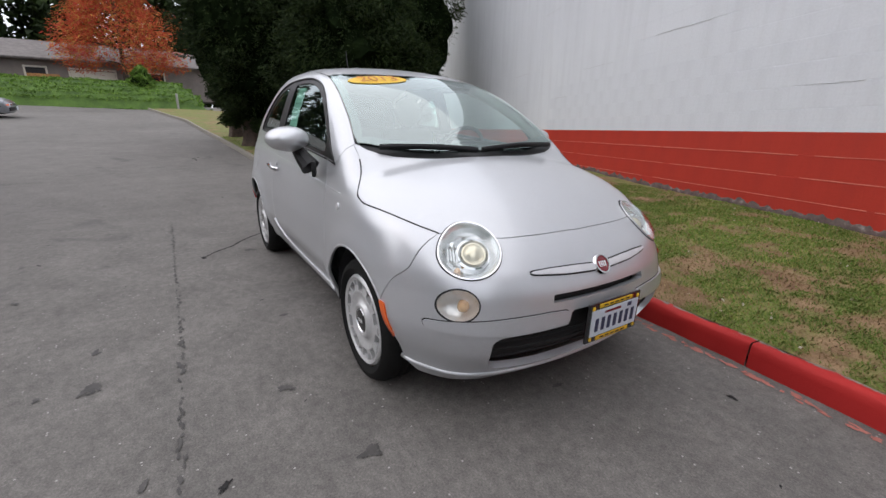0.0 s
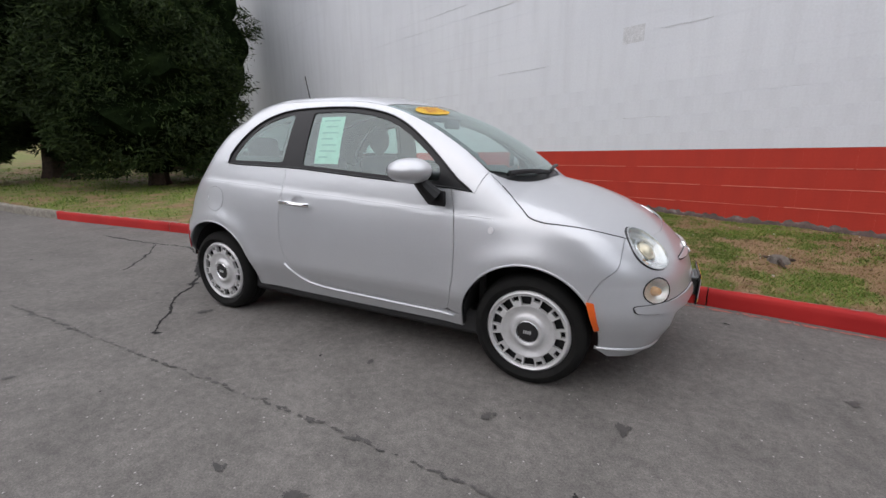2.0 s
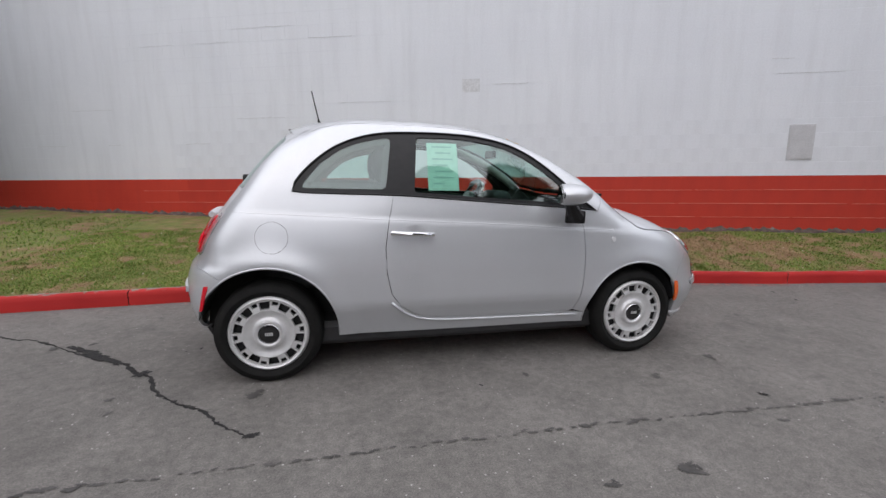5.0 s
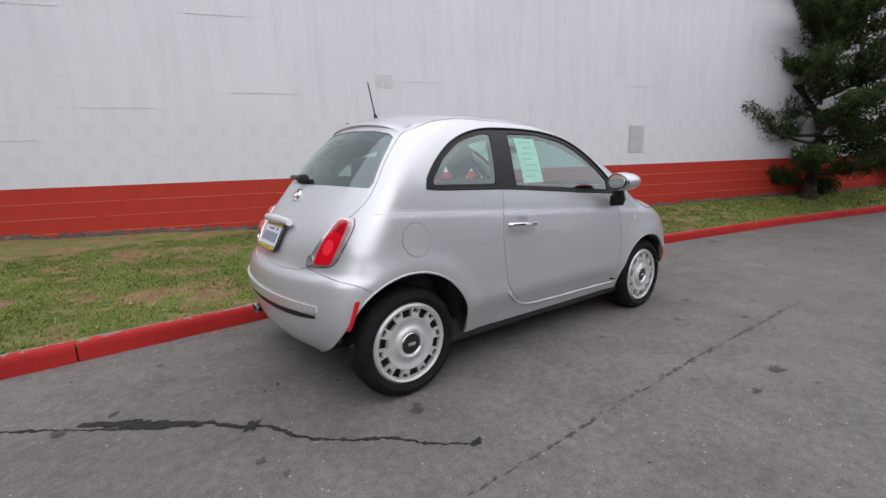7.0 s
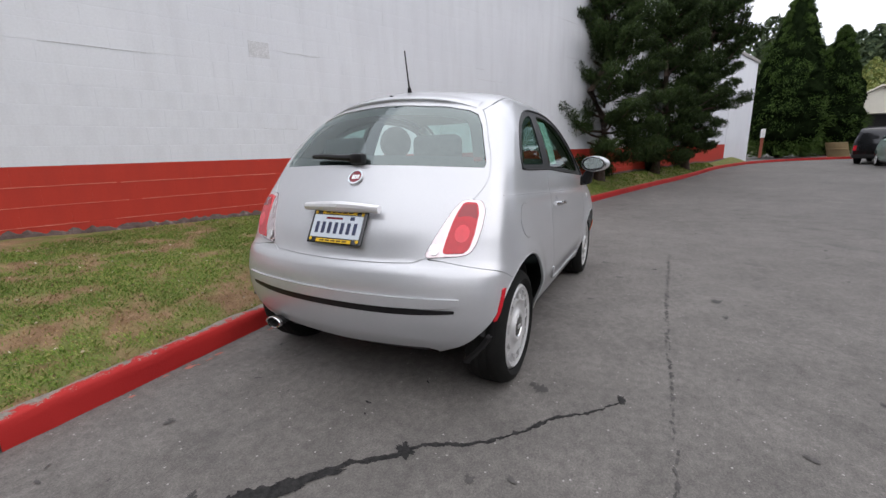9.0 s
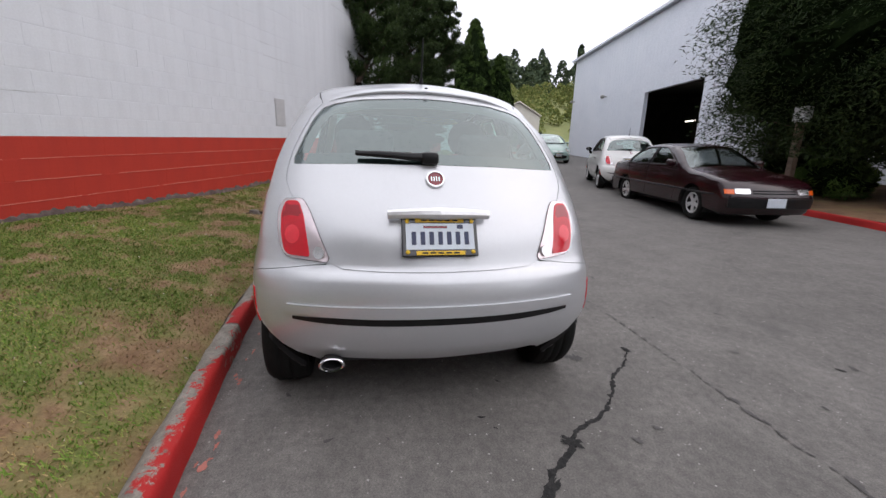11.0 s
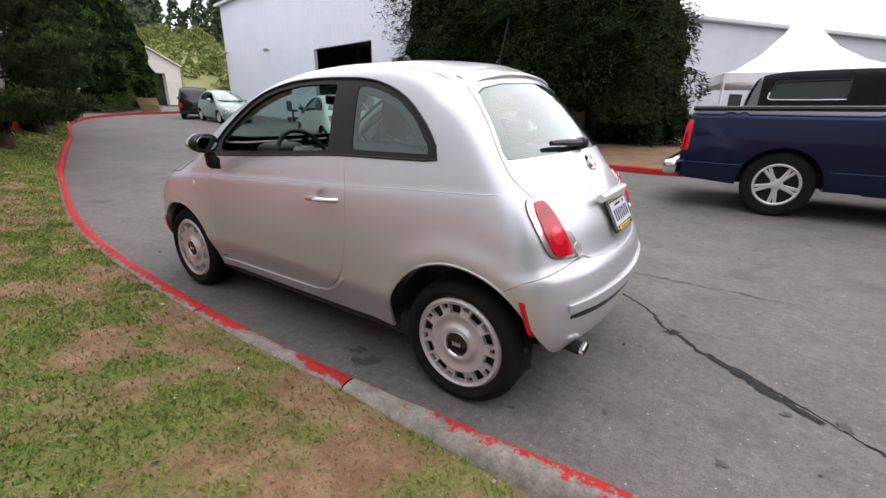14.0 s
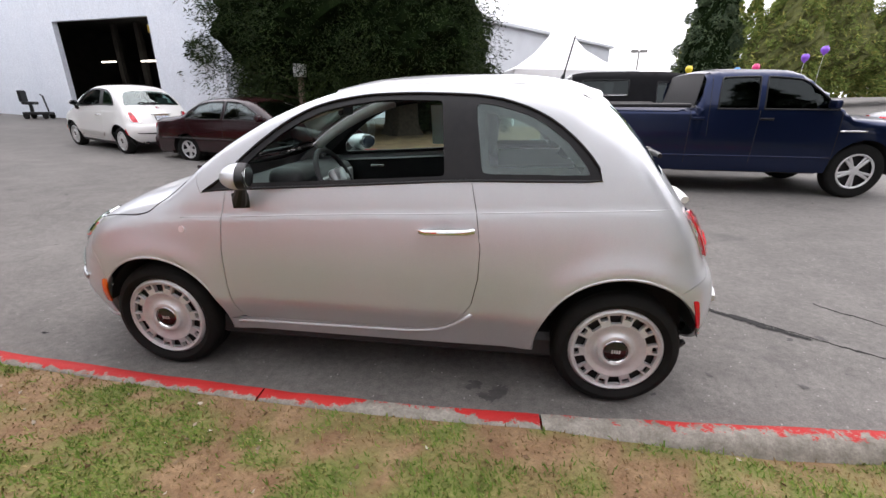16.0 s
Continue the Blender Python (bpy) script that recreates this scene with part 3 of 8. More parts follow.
class Shell:
    def __init__(self, top, crown, plan, side, front, front_bow, rear, rear_bow, soft=0.03, mid=(0.9, -0.9), flares=(), crease=None, shoulder=0.0, corners=(0.0, 0.0)):
        self.top, self.crown, self.plan, self.side = pchip(top), pchip(crown), pchip(plan), pchip(side)
        self.front, self.front_bow, self.rear, self.rear_bow = pchip(front), pchip(front_bow), pchip(rear), pchip(rear_bow)
        self.soft, self.mid, self.flares, self.shoulder, self.corners = soft, mid, flares, shoulder, corners
        self.crease = pchip(crease) if crease else None
        self.crease_ends = (crease[0][0], crease[-1][0]) if crease else (0, 0)

    def out(self, p):
        """How far places lie outside the shell."""
        x, y, z = p[..., 0], np.abs(p[..., 1]), p[..., 2]
        slope = (self.top(x + 0.02) - self.top(x - 0.02)) / 0.04
        up = (z - self.top(x) + self.crown(x) * y * y) / np.sqrt(1 + slope**2)
        fs = (self.front(z + 0.02) - self.front(z - 0.02)) / 0.04
        low = np.clip((0.78 - z) / 0.2, 0, 1)
        ahead = (x - self.front(z) + self.front_bow(z) * y * y + self.corners[0] * low * y**6) / np.sqrt(1 + np.minimum(fs**2, 9))
        rs = (self.rear(z + 0.02) - self.rear(z - 0.02)) / 0.04
        behind = (self.rear(z) + self.rear_bow(z) * y * y + self.corners[1] * low * y**6 - x) / np.sqrt(1 + np.minimum(rs**2, 9))
        beside = y - self.plan(x) - self.side(z)
        for cx, cz, r, swell in self.flares:
            d = np.hypot(x - cx, z - cz) - r
            beside = beside - swell * np.exp(-(((d - 0.02) / 0.075) ** 2))
        if self.crease:
            t = np.clip((z - self.crease(x) + 0.022) / 0.044, 0, 1)
            ends = np.clip((x - self.crease_ends[0]) / 0.25, 0, 1) * np.clip((self.crease_ends[1] - x) / 0.25, 0, 1)
            beside = beside + 0.005 * ends * (t * t * (3 - 2 * t) - np.clip((z - self.crease(x)) / 0.14, 0, 1))
        f = np.stack([up, ahead, behind, beside])
        big = f.max(0)
        soft = self.soft + self.shoulder * np.clip((x - 0.75) / 0.4, 0, 1)
        return big + soft * np.log(np.exp((f - big) / soft).sum(0))

    def normal(self, p):
        g = np.stack([self.out(p + e) - self.out(p - e) for e in 0.002 * np.eye(3)], -1)
        return g / np.maximum(np.linalg.norm(g, axis=-1, keepdims=True), 1e-9)

    def rays(self, view, q):
        a, b = q[:, 0], q[:, 1]
        o = np.zeros_like(a)
        if view in ("right", "left"):
            s = -1.0 if view == "right" else 1.0
            return np.stack([a, o + 1.3 * s, b], -1), np.stack([o, o - s, o], -1)
        if view == "top":
            return np.stack([a, b, o + 2.6], -1), np.stack([o, o, o - 1], -1)
        if view == "front":
            return np.stack([o + 3.6, a, b], -1), np.stack([o - 1, o, o], -1)
        if view == "rear":
            return np.stack([o - 3.6, a, b], -1), np.stack([o + 1, o, o], -1)
        c, s = (self.mid[0], 1.0) if view == "nose" else (self.mid[1], -1.0)
        w = np.stack([s * np.cos(a), np.sin(a), o], -1)
        return np.stack([o + c, o, b], -1) + 2.2 * w, -w

    def cast(self, view, q):
        """Where rays along a view meet the shell."""
        q = np.atleast_2d(np.asarray(q, float))
        e, w = self.rays(view, q)
        ts = np.linspace(0, 3.4, 86)
        f = np.stack([self.out(e + t * w) for t in ts])
        hit = np.argmax(f < 0, axis=0)
        none = ~(f < 0).any(0)
        hit[none] = np.argmin(f[:, none], axis=0) if none.any() else 0
        lo, hi = ts[np.maximum(hit - 1, 0)], ts[hit]
        for _ in range(17):
            m = (lo + hi) / 2
            inn = self.out(e + m[:, None] * w) < 0
            hi, lo = np.where(inn, m, hi), np.where(inn, lo, m)
        return e + hi[:, None] * w

    def flat(self, view, p):
        """The 2D place of a 3D one in a view."""
        p = np.atleast_2d(p)
        if view in ("right", "left"):
            return p[:, [0, 2]]
        if view == "top":
            return p[:, :2]
        if view in ("front", "rear"):
            return p[:, 1:]
        c, s = (self.mid[0], 1.0) if view == "nose" else (self.mid[1], -1.0)
        return np.stack([np.arctan2(p[:, 1], s * (p[:, 0] - c)), p[:, 2]], -1)

    def panel(self, view, outlines, step=0.035, lift=0.0, deep=0.014, dome=0.0, cut=()):
        """A panel of the shell inside outlines of a view (the first is the rim, the rest are holes), less the parts in cut: skin and turned-in edge."""
        pts, edges, inside, away = [], [], [], []
        for k_, line in enumerate([*outlines, *cut]):
            line = np.array(line, float)
            dense = []
            for a, b in zip(line, np.roll(line, -1, 0)):
                n = max(1, int(np.ceil(np.linalg.norm((b - a) * (1, 1)) / step)))
                dense += [a + (b - a) * k / n for k in range(n)]
            base = len(pts)
            pts += dense
            edges += [(base + k, base + (k + 1) % len(dense)) for k in range(len(dense))]
            (inside if k_ < len(outlines) else away).append(np.array(dense))
        rim = np.array(pts)

        def within(q, loops=None):
            odd = np.zeros(len(q), bool)
            for d in inside if loops is None else loops:
                a, b = d, np.roll(d, -1, 0)
                cross = (a[None, :, 1] > q[:, None, 1]) != (b[None, :, 1] > q[:, None, 1])
                xat = a[None, :, 0] + (q[:, None, 1] - a[None, :, 1]) * (b[None, :, 0] - a[None, :, 0]) / np.where(np.abs(b - a)[None, :, 1] < 1e-12, 1e-12, (b - a)[None, :, 1])
                odd ^= (cross & (q[:, None, 0] < xat)).sum(1) % 2 == 1
            return odd

        lo, hi = rim.min(0), rim.max(0)
        gx, gy = np.meshgrid(np.arange(lo[0] + step / 3, hi[0], step), np.arange(lo[1] + step / 3, hi[1], step))
        g = np.stack([gx.ravel(), gy.ravel()], -1)
        if len(g):
            g = g[within(g)]
        if len(g):
            g = g[np.sqrt(((g[:, None] - rim[None]) ** 2).sum(-1).min(1)) > step * 0.45]
        allp = np.concatenate([rim, g]) if len(g) else rim
        v2, _, faces, *_ = delaunay_2d_cdt([Vector(p) for p in allp], edges, [], 0, 1e-7)
        v2 = np.array([tuple(v) for v in v2])
        faces = np.array([tuple(f) for f in faces if len(f) == 3])
        mid_ = v2[faces].mean(1)
        keep = within(mid_)
        for d in away:
            keep &= ~within(mid_, [d])
        used, faces = np.unique(faces[keep], return_inverse=True)
        faces = faces.reshape(-1, 3)
        v2 = v2[used]
        p = self.cast(view, v2)
        n = self.normal(p)
        up = np.full(len(p), lift)
        if dome:
            gap = np.sqrt(((v2[:, None] - rim[None]) ** 2).sum(-1).min(1))
            up = up + dome * np.sqrt(np.clip(1 - (1 - gap / gap.max()) ** 2, 0, 1))
        p = p + n * up[:, None]
        cr = np.cross(p[faces[:, 1]] - p[faces[:, 0]], p[faces[:, 2]] - p[faces[:, 0]])
        flip = (cr * n[faces[:, 0]]).sum(-1) < 0
        faces[flip] = faces[flip][:, ::-1]
        verts, norms, out = list(p), list(n), [tuple(f) for f in faces]
        if deep:
            seen = {}
            for f in faces:
                for a, b in ((f[0], f[1]), (f[1], f[2]), (f[2], f[0])):
                    seen[(a, b)] = seen.get((a, b), 0) + 1
            for a, b in list(seen):
                if (b, a) not in seen:
                    k = len(verts)
                    side = np.cross(p[b] - p[a], n[a])
                    side /= max(np.linalg.norm(side), 1e-9)
                    verts += [p[a], p[b], p[b] - n[b] * deep, p[a] - n[a] * deep]
                    norms += [side] * 4
                    out.append((k + 1, k, k + 3, k + 2))
        me = mesh_of("panel", verts, out)
        me.shade_smooth()
        me.normals_split_custom_set_from_vertices([tuple(v) for v in np.array(norms)])
        return me


def ring(cx, cy, rx, ry=None, n=28, turn=0.0):
    """An oval outline."""
    ry = ry or rx
    a = np.linspace(0, 2 * math.pi, n, endpoint=False)
    c, s = math.cos(turn), math.sin(turn)
    return [(cx + c * rx * u - s * ry * v, cy + s * rx * u + c * ry * v) for u, v in zip(np.cos(a), np.sin(a))]


def arc(cx, cz, r, a0, a1, n=26):
    return [(cx + r * math.cos(radians(a)), cz + r * math.sin(radians(a))) for a in np.linspace(a0, a1, n)]


def rounded(pts, r, n=4):
    """An outline with its corners rounded."""
    p, out = np.array(pts, float), []
    for a, b, c in zip(np.roll(p, 1, 0), p, np.roll(p, -1, 0)):
        u, v = a - b, c - b
        k = min(r, np.linalg.norm(u) * 0.45, np.linalg.norm(v) * 0.45)
        s, e = b + u / np.linalg.norm(u) * k, b + v / np.linalg.norm(v) * k
        out += [tuple((1 - t) ** 2 * s + 2 * t * (1 - t) * b + t * t * e) for t in np.linspace(0, 1, n)]
    return out


def on_line(pts, n):
    """Points at even steps along a line through the given ones."""
    p = np.array(pts, float)
    s = np.r_[0, np.cumsum(np.linalg.norm(np.diff(p, axis=0), axis=1))]
    t = np.linspace(0, s[-1], n)
    cx = [pchip(list(zip(s, p[:, k])))(t) for k in range(p.shape[1])]
    return np.stack(cx, -1)


def wheel(parent, at, out, r=0.29, rim=0.216, wide=0.185, name="wheel", style="cover", detail=True, metal=None):
    """A road wheel whose outer face looks along y times out; at is the middle of the outer rim plane."""
    w = thing(name)
    w.parent = parent
    w.matrix_basis = Matrix.Translation(at) @ (Matrix.Identity(4) if out > 0 else pose(0, 0, 0, 0, 0, 180))
    hw = wide
    tread = [(rim - 0.012, -0.03), (rim + 0.006, 0.0), (r - 0.045, 0.012), (r - 0.02, 0.004), (r - 0.006, -0.014), (r, -0.035), (r, -hw + 0.03), (r - 0.006, -hw + 0.01), (r - 0.03, -hw), (rim, -hw + 0.005)]
    bm = lathe(tread, 56)
    part("tyre", bm, RUBBER, w, "black rubber tyre", smooth=True)
    if detail:
        # shallow grooves round the tread stand as thin raised ribs between them
        ribs = joined(*[lathe([(r + 0.001, -a), (r + 0.004, -a - 0.006), (r + 0.004, -a - 0.028), (r + 0.001, -a - 0.034)], 56) for a in (0.032, 0.072, 0.112)])
        part("tread", ribs, RUBBER, w, "ribbed tyre tread", smooth=True)
    m = metal or ALLOY
    if style == "cover":
        # raised ring round the cap, shallow dish, outer band pierced by ten large and ten small openings
        dish = lathe([(0.03, -0.006), (0.054, -0.004), (0.06, 0.004), (0.068, 0.007), (0.078, 0.004), (0.087, -0.01), (0.098, -0.015), (0.118, -0.012), (0.131, -0.003), (0.137, -0.002)], 64)
        lip = lathe([(0.193, -0.003), (0.202, 0.004), (0.211, -0.002), (rim + 0.002, -0.014), (rim + 0.002, -0.03)], 64)
        cuts = np.cumsum([0, 3.0, 1.6, 15.6, 1.6, 3.4, 1.2, 8.4, 1.2])
        band = bmesh.new()
        radii = (0.137, 0.142, 0.164, 0.188, 0.194)
        angles = [radians(36 * k + c) for k in range(10) for c in cuts[:-1]]
        na = len(angles)
        grid = {}
        for d_, zz in ((0, 0.0), (1, -0.022)):
            for i_, a in enumerate(angles):
                for j_, rr in enumerate(radii):
                    dip = -0.004 * math.sin(math.pi * (rr - 0.137) / 0.057) - 0.002
                    grid[d_, i_, j_] = band.verts.new((rr * math.cos(a), zz + dip, rr * math.sin(a)))

        def is_open(i_, j_):
            c = i_ % 8
            return (c in (1, 2, 3) and 0 < j_ < 3) or (c in (5, 6, 7) and j_ == 2)

        for i_ in range(na):
            n_ = (i_ + 1) % na
            for j_ in range(4):
                quad = [(i_, j_), (n_, j_), (n_, j_ + 1), (i_, j_ + 1)]
                if not is_open(i_, j_):
                    band.faces.new([grid[0, a, b_] for a, b_ in quad])
                    continue
                near = ((i_, j_ - 1), (n_, j_), (i_, j_ + 1), ((i_ - 1) % na, j_))
                for (e0, e1), nb in zip(((0, 1), (1, 2), (2, 3), (3, 0)), near):
                    if not is_open(*nb):
                        p0, p1 = quad[e0], quad[e1]
                        band.faces.new([grid[0, p0[0], p0[1]], grid[0, p1[0], p1[1]], grid[1, p1[0], p1[1]], grid[1, p0[0], p0[1]]])
        part("wheel_cover", joined(dish, lip, band), m, w, "silver plastic wheel cover with square holes", smooth=True)
        part("brake_disc", lathe([(0.001, -0.045), (0.2, -0.045), (rim - 0.004, -0.03)], 48), DARK, w, "dark steel wheel behind the cover")
        cap = part("centre_cap", lathe([(0.001, 0.006), (0.034, 0.005), (0.05, 0.002), (0.055, -0.006)], 32), GLOSS_BLACK, w, "black centre cap", smooth=True)
        if detail:
            part("cap_ring", lathe([(0.053, 0.0), (0.056, 0.005), (0.06, 0.001)], 32), CHROME, cap, smooth=True)
            bars = joined(*[box(0.007, 0.002, 0.018, (dx, 0.006, 0), 0.001) for dx in (-0.017, -0.006, 0.005, 0.016)])
            part("badge_bars", bars, ALLOY, cap, "pale letter-sized bars")
    else:
        n = 5
        bms = [lathe([(rim - 0.03, -0.01), (rim - 0.012, 0.002), (rim + 0.002, -0.004), (rim + 0.002, -0.04)], 56), lathe([(0.0, -0.012), (0.05, -0.014), (0.075, -0.03)], 32)]
        for i in range(n):
            a = 2 * math.pi * i / n + 0.3
            for k in (-1, 1):
                bms.append(box(rim - 0.05, 0.03, 0.042, ((rim - 0.05) / 2 + 0.035, -0.03, 0), 0.01, m=Matrix.Rotation(a + 0.13 * k, 4, "Y")))
        part("rim", joined(*bms), m, w, "five-spoke alloy rim", smooth=True)
        part("brake_disc", lathe([(0.0, -0.09), (rim - 0.004, -0.09), (rim - 0.004, -0.03)], 40), DARK, w)
    return w

# ---- the small hatchback ----
def text_mesh(words, size, name="letters"):
    cu = bpy.data.curves.new(name, "FONT")
    cu.body, cu.size, cu.align_x, cu.align_y, cu.extrude = words, size, "CENTER", "CENTER", 0.0006
    tmp = bpy.data.objects.new(name, cu)
    scene.collection.objects.link(tmp)
    me = bpy.data.meshes.new_from_object(tmp.evaluated_get(bpy.context.evaluated_depsgraph_get()))
    bpy.data.objects.remove(tmp)
    return me


GLASS = glass("greenish car glass", (0.6, 0.8, 0.74), 0.03, 0.13)
REAR_GLASS = glass("tinted rear glass", (0.5, 0.68, 0.65), 0.03, 0.17)
LENS = glass("clear lamp lens", (0.93, 0.95, 0.95), 0.03, 0.1)
CABIN = surface("dark cabin plastic", [(0.3, (0.02, 0.02, 0.021)), (0.7, (0.032, 0.032, 0.034))], 0.6, scale=12, fine=150, bump=0.2, depth=0.001)
CLOTH = surface("dark seat cloth", [(0.3, (0.035, 0.035, 0.037)), (0.7, (0.075, 0.075, 0.078))], 0.95, scale=20, fine=200, bump=0.4, depth=0.002)
LINER = surface("pale headliner", [(0.3, (0.42, 0.41, 0.38)), (0.7, (0.5, 0.49, 0.46))], 0.95, scale=9, fine=160, bump=0.2, depth=0.001)
RED_LENS = plain("red lamp lens", (0.6, 0.006, 0.018), 0.1, coat=0.5)
BRIGHT_RED = plain("bright red lens", (0.85, 0.03, 0.05), 0.08, coat=0.7)
DEEP_RED = plain("deep red lens", (0.33, 0.006, 0.014), 0.1, coat=0.7)
PINK_LENS = plain("pale lamp lens", (0.72, 0.62, 0.63), 0.12, 0.7, 0.8)
AMBER = plain("amber lens", (0.85, 0.13, 0.01), 0.15, coat=0.8)
AMBER_DIM = plain("amber bulb glass", (0.8, 0.5, 0.28), 0.2, coat=0.5)
SATIN = plain("satin chrome", (0.82, 0.82, 0.83), 0.3, 0.55)
EMBLEM = plain("dark red enamel", (0.2, 0.012, 0.02), 0.2, coat=0.8)
PLATE = plain("pale plate", (0.62, 0.68, 0.74), 0.4)
PLATE_INK = plain("plate ink", (0.03, 0.04, 0.09), 0.5)
YELLOW = plain("yellow print", (0.8, 0.5, 0.02), 0.5)
PAPER = plain("pale green paper", (0.6, 0.82, 0.72), 0.7)
INK = plain("faint print", (0.42, 0.6, 0.54), 0.7)
PALE_DASH = plain("silver dash panel", (0.5, 0.52, 0.53), 0.35, 0.3, 0.3)

FIAT = Shell(
    top=[(-1.75, 0.62), (-1.62, 0.80), (-1.447, 1.04), (-1.40, 1.10), (-1.28, 1.25), (-1.16, 1.385), (-1.06, 1.455), (-0.9, 1.503), (-0.6, 1.524), (-0.3, 1.522), (0.0, 1.503), (0.22, 1.46), (0.485, 1.37), (0.7, 1.262), (0.87, 1.153), (1.0, 1.045), (1.06, 1.008), (1.15, 0.988), (1.3, 0.953), (1.5, 0.886), (1.65, 0.81), (1.78, 0.72), (1.95, 0.55)],
    crown=[(-1.7, 0.28), (-1.3, 0.38), (-1.1, 0.42), (-0.97, 0.4), (-0.83, 0.25), (-0.6, 0.155), (0.2, 0.13), (0.8, 0.16), (1.1, 0.15), (1.6, 0.13)],
    plan=[(-1.8, 0.70), (-1.5, 0.762), (-1.15, 0.797), (-0.75, 0.793), (0.0, 0.79), (0.75, 0.79), (1.15, 0.796), (1.4, 0.782), (1.65, 0.73), (1.95, 0.63)],
    side=[(0.15, -0.1), (0.24, -0.07), (0.31, -0.047), (0.37, -0.024), (0.42, -0.006), (0.46, 0.0), (0.52, 0.0), (0.6, 0.0), (0.75, -0.012), (0.86, -0.028), (0.95, -0.046), (1.05, -0.072), (1.2, -0.118), (1.35, -0.175), (1.45, -0.225), (1.6, -0.32)],
    front=[(0.1, 1.64), (0.2, 1.755), (0.28, 1.82), (0.36, 1.868), (0.45, 1.888), (0.56, 1.886), (0.637, 1.868), (0.72, 1.816), (0.79, 1.742), (0.87, 1.63), (1.0, 1.42), (1.3, 0.9)],
    front_bow=[(0.2, 0.22), (0.36, 0.27), (0.56, 0.36), (0.75, 0.5), (1.0, 0.46)],
    rear=[(0.1, -1.47), (0.25, -1.59), (0.34, -1.65), (0.45, -1.677), (0.56, -1.682), (0.64, -1.668), (0.69, -1.63), (0.8, -1.60), (0.9, -1.55), (1.035, -1.452), (1.2, -1.325), (1.45, -1.08), (1.7, -0.8)],
    rear_bow=[(0.2, 0.26), (0.5, 0.22), (0.66, 0.26), (0.8, 0.32), (1.1, 0.3), (1.4, 0.24)],
    flares=((1.135, 0.285, 0.35, 0.013), (-1.148, 0.285, 0.378, 0.015)), crease=[(-1.42, 0.966), (-0.9, 0.942), (-0.49, 0.919), (0.247, 0.884), (0.724, 0.855), (1.2, 0.83)], shoulder=0.014, corners=(0.7, 0.25),
)

FA, RA = (1.135, 0.285, 0.350), (-1.148, 0.285, 0.378)
DOOR_REAR = [(-0.452, 1.055), (-0.48, 0.919), (-0.502, 0.76), (-0.497, 0.62), (-0.47, 0.49), (-0.42, 0.42), (-0.356, 0.37), (-0.28, 0.338), (-0.2, 0.322)]
DOOR_FRONT = [(0.66, 0.313), (0.70, 0.328), (0.725, 0.40), (0.745, 0.52), (0.75, 0.697), (0.738, 0.85), (0.708, 0.982)]
WIN_LOW = [(0.708, 0.982), (0.24, 1.011), (-0.1, 1.034), (-0.339, 1.05), (-0.452, 1.055)]
WIN_TOP = [(-0.97, 1.068), (-1.0, 1.073), (-0.995, 1.10), (-0.945, 1.175), (-0.872, 1.247), (-0.815, 1.292), (-0.759, 1.327), (-0.663, 1.368), (-0.539, 1.4), (-0.411, 1.413), (-0.2, 1.417), (0.0, 1.41), (0.154, 1.388), (0.26, 1.362), (0.36, 1.32), (0.45, 1.266), (0.58, 1.168), (0.67, 1.088), (0.76, 1.01), (0.83, 0.968), (0.80, 0.972)]
Q_GLASS = [(-0.955, 1.092), (-0.93, 1.135), (-0.85, 1.228), (-0.745, 1.303), (-0.655, 1.342), (-0.535, 1.372), (-0.455, 1.38), (-0.495, 1.085)]
D_GLASS = [(-0.305, 1.388), (-0.1, 1.39), (0.0, 1.384), (0.145, 1.362), (0.25, 1.335), (0.34, 1.295), (0.43, 1.242), (0.555, 1.148), (0.63, 1.08), (0.635, 1.012), (0.24, 1.035), (-0.33, 1.072)]
PILLAR_EDGE = [(0.885, 0.655), (0.75, 0.625), (0.6, 0.6), (0.45, 0.577), (0.3, 0.556), (0.2, 0.545)]
ROOF_EDGE = [(0.2, 0.545), (-0.1, 0.54), (-0.5, 0.538), (-0.85, 0.528), (-1.0, 0.505)]
HATCH_EDGE = [(0.50, 1.372), (0.535, 1.33), (0.59, 1.22), (0.632, 1.11), (0.645, 1.03), (0.615, 0.96), (0.555, 0.88), (0.5, 0.79), (0.455, 0.70)]
HOOD_EDGE = [(0.885, 0.662), (0.95, 0.664), (1.0, 0.676), (1.05, 0.702), (1.09, 0.728), (1.13, 0.748), (1.19, 0.75), (1.24, 0.743), (1.3, 0.728), (1.4, 0.69), (1.48, 0.645), (1.545, 0.595)]
HOOD_FRONT = [(1.545, 0.595), (1.61, 0.5), (1.665, 0.36), (1.695, 0.18), (1.705, 0.0)]


def gapped(line, by):
    """An outline drawn in a little, to leave a shut line."""
    p = np.array(line, float)
    d = np.roll(p, -1, 0) - np.roll(p, 1, 0)
    d /= np.maximum(np.linalg.norm(d, axis=1), 1e-9)[:, None]
    area = 0.5 * np.sum(p[:, 0] * np.roll(p[:, 1], -1) - np.roll(p[:, 0], -1) * p[:, 1])
    n = np.stack([-d[:, 1], d[:, 0]], -1) * np.sign(area)
    return p + n * by


def mirrored(line):
    return [(a, -b) for a, b in line]


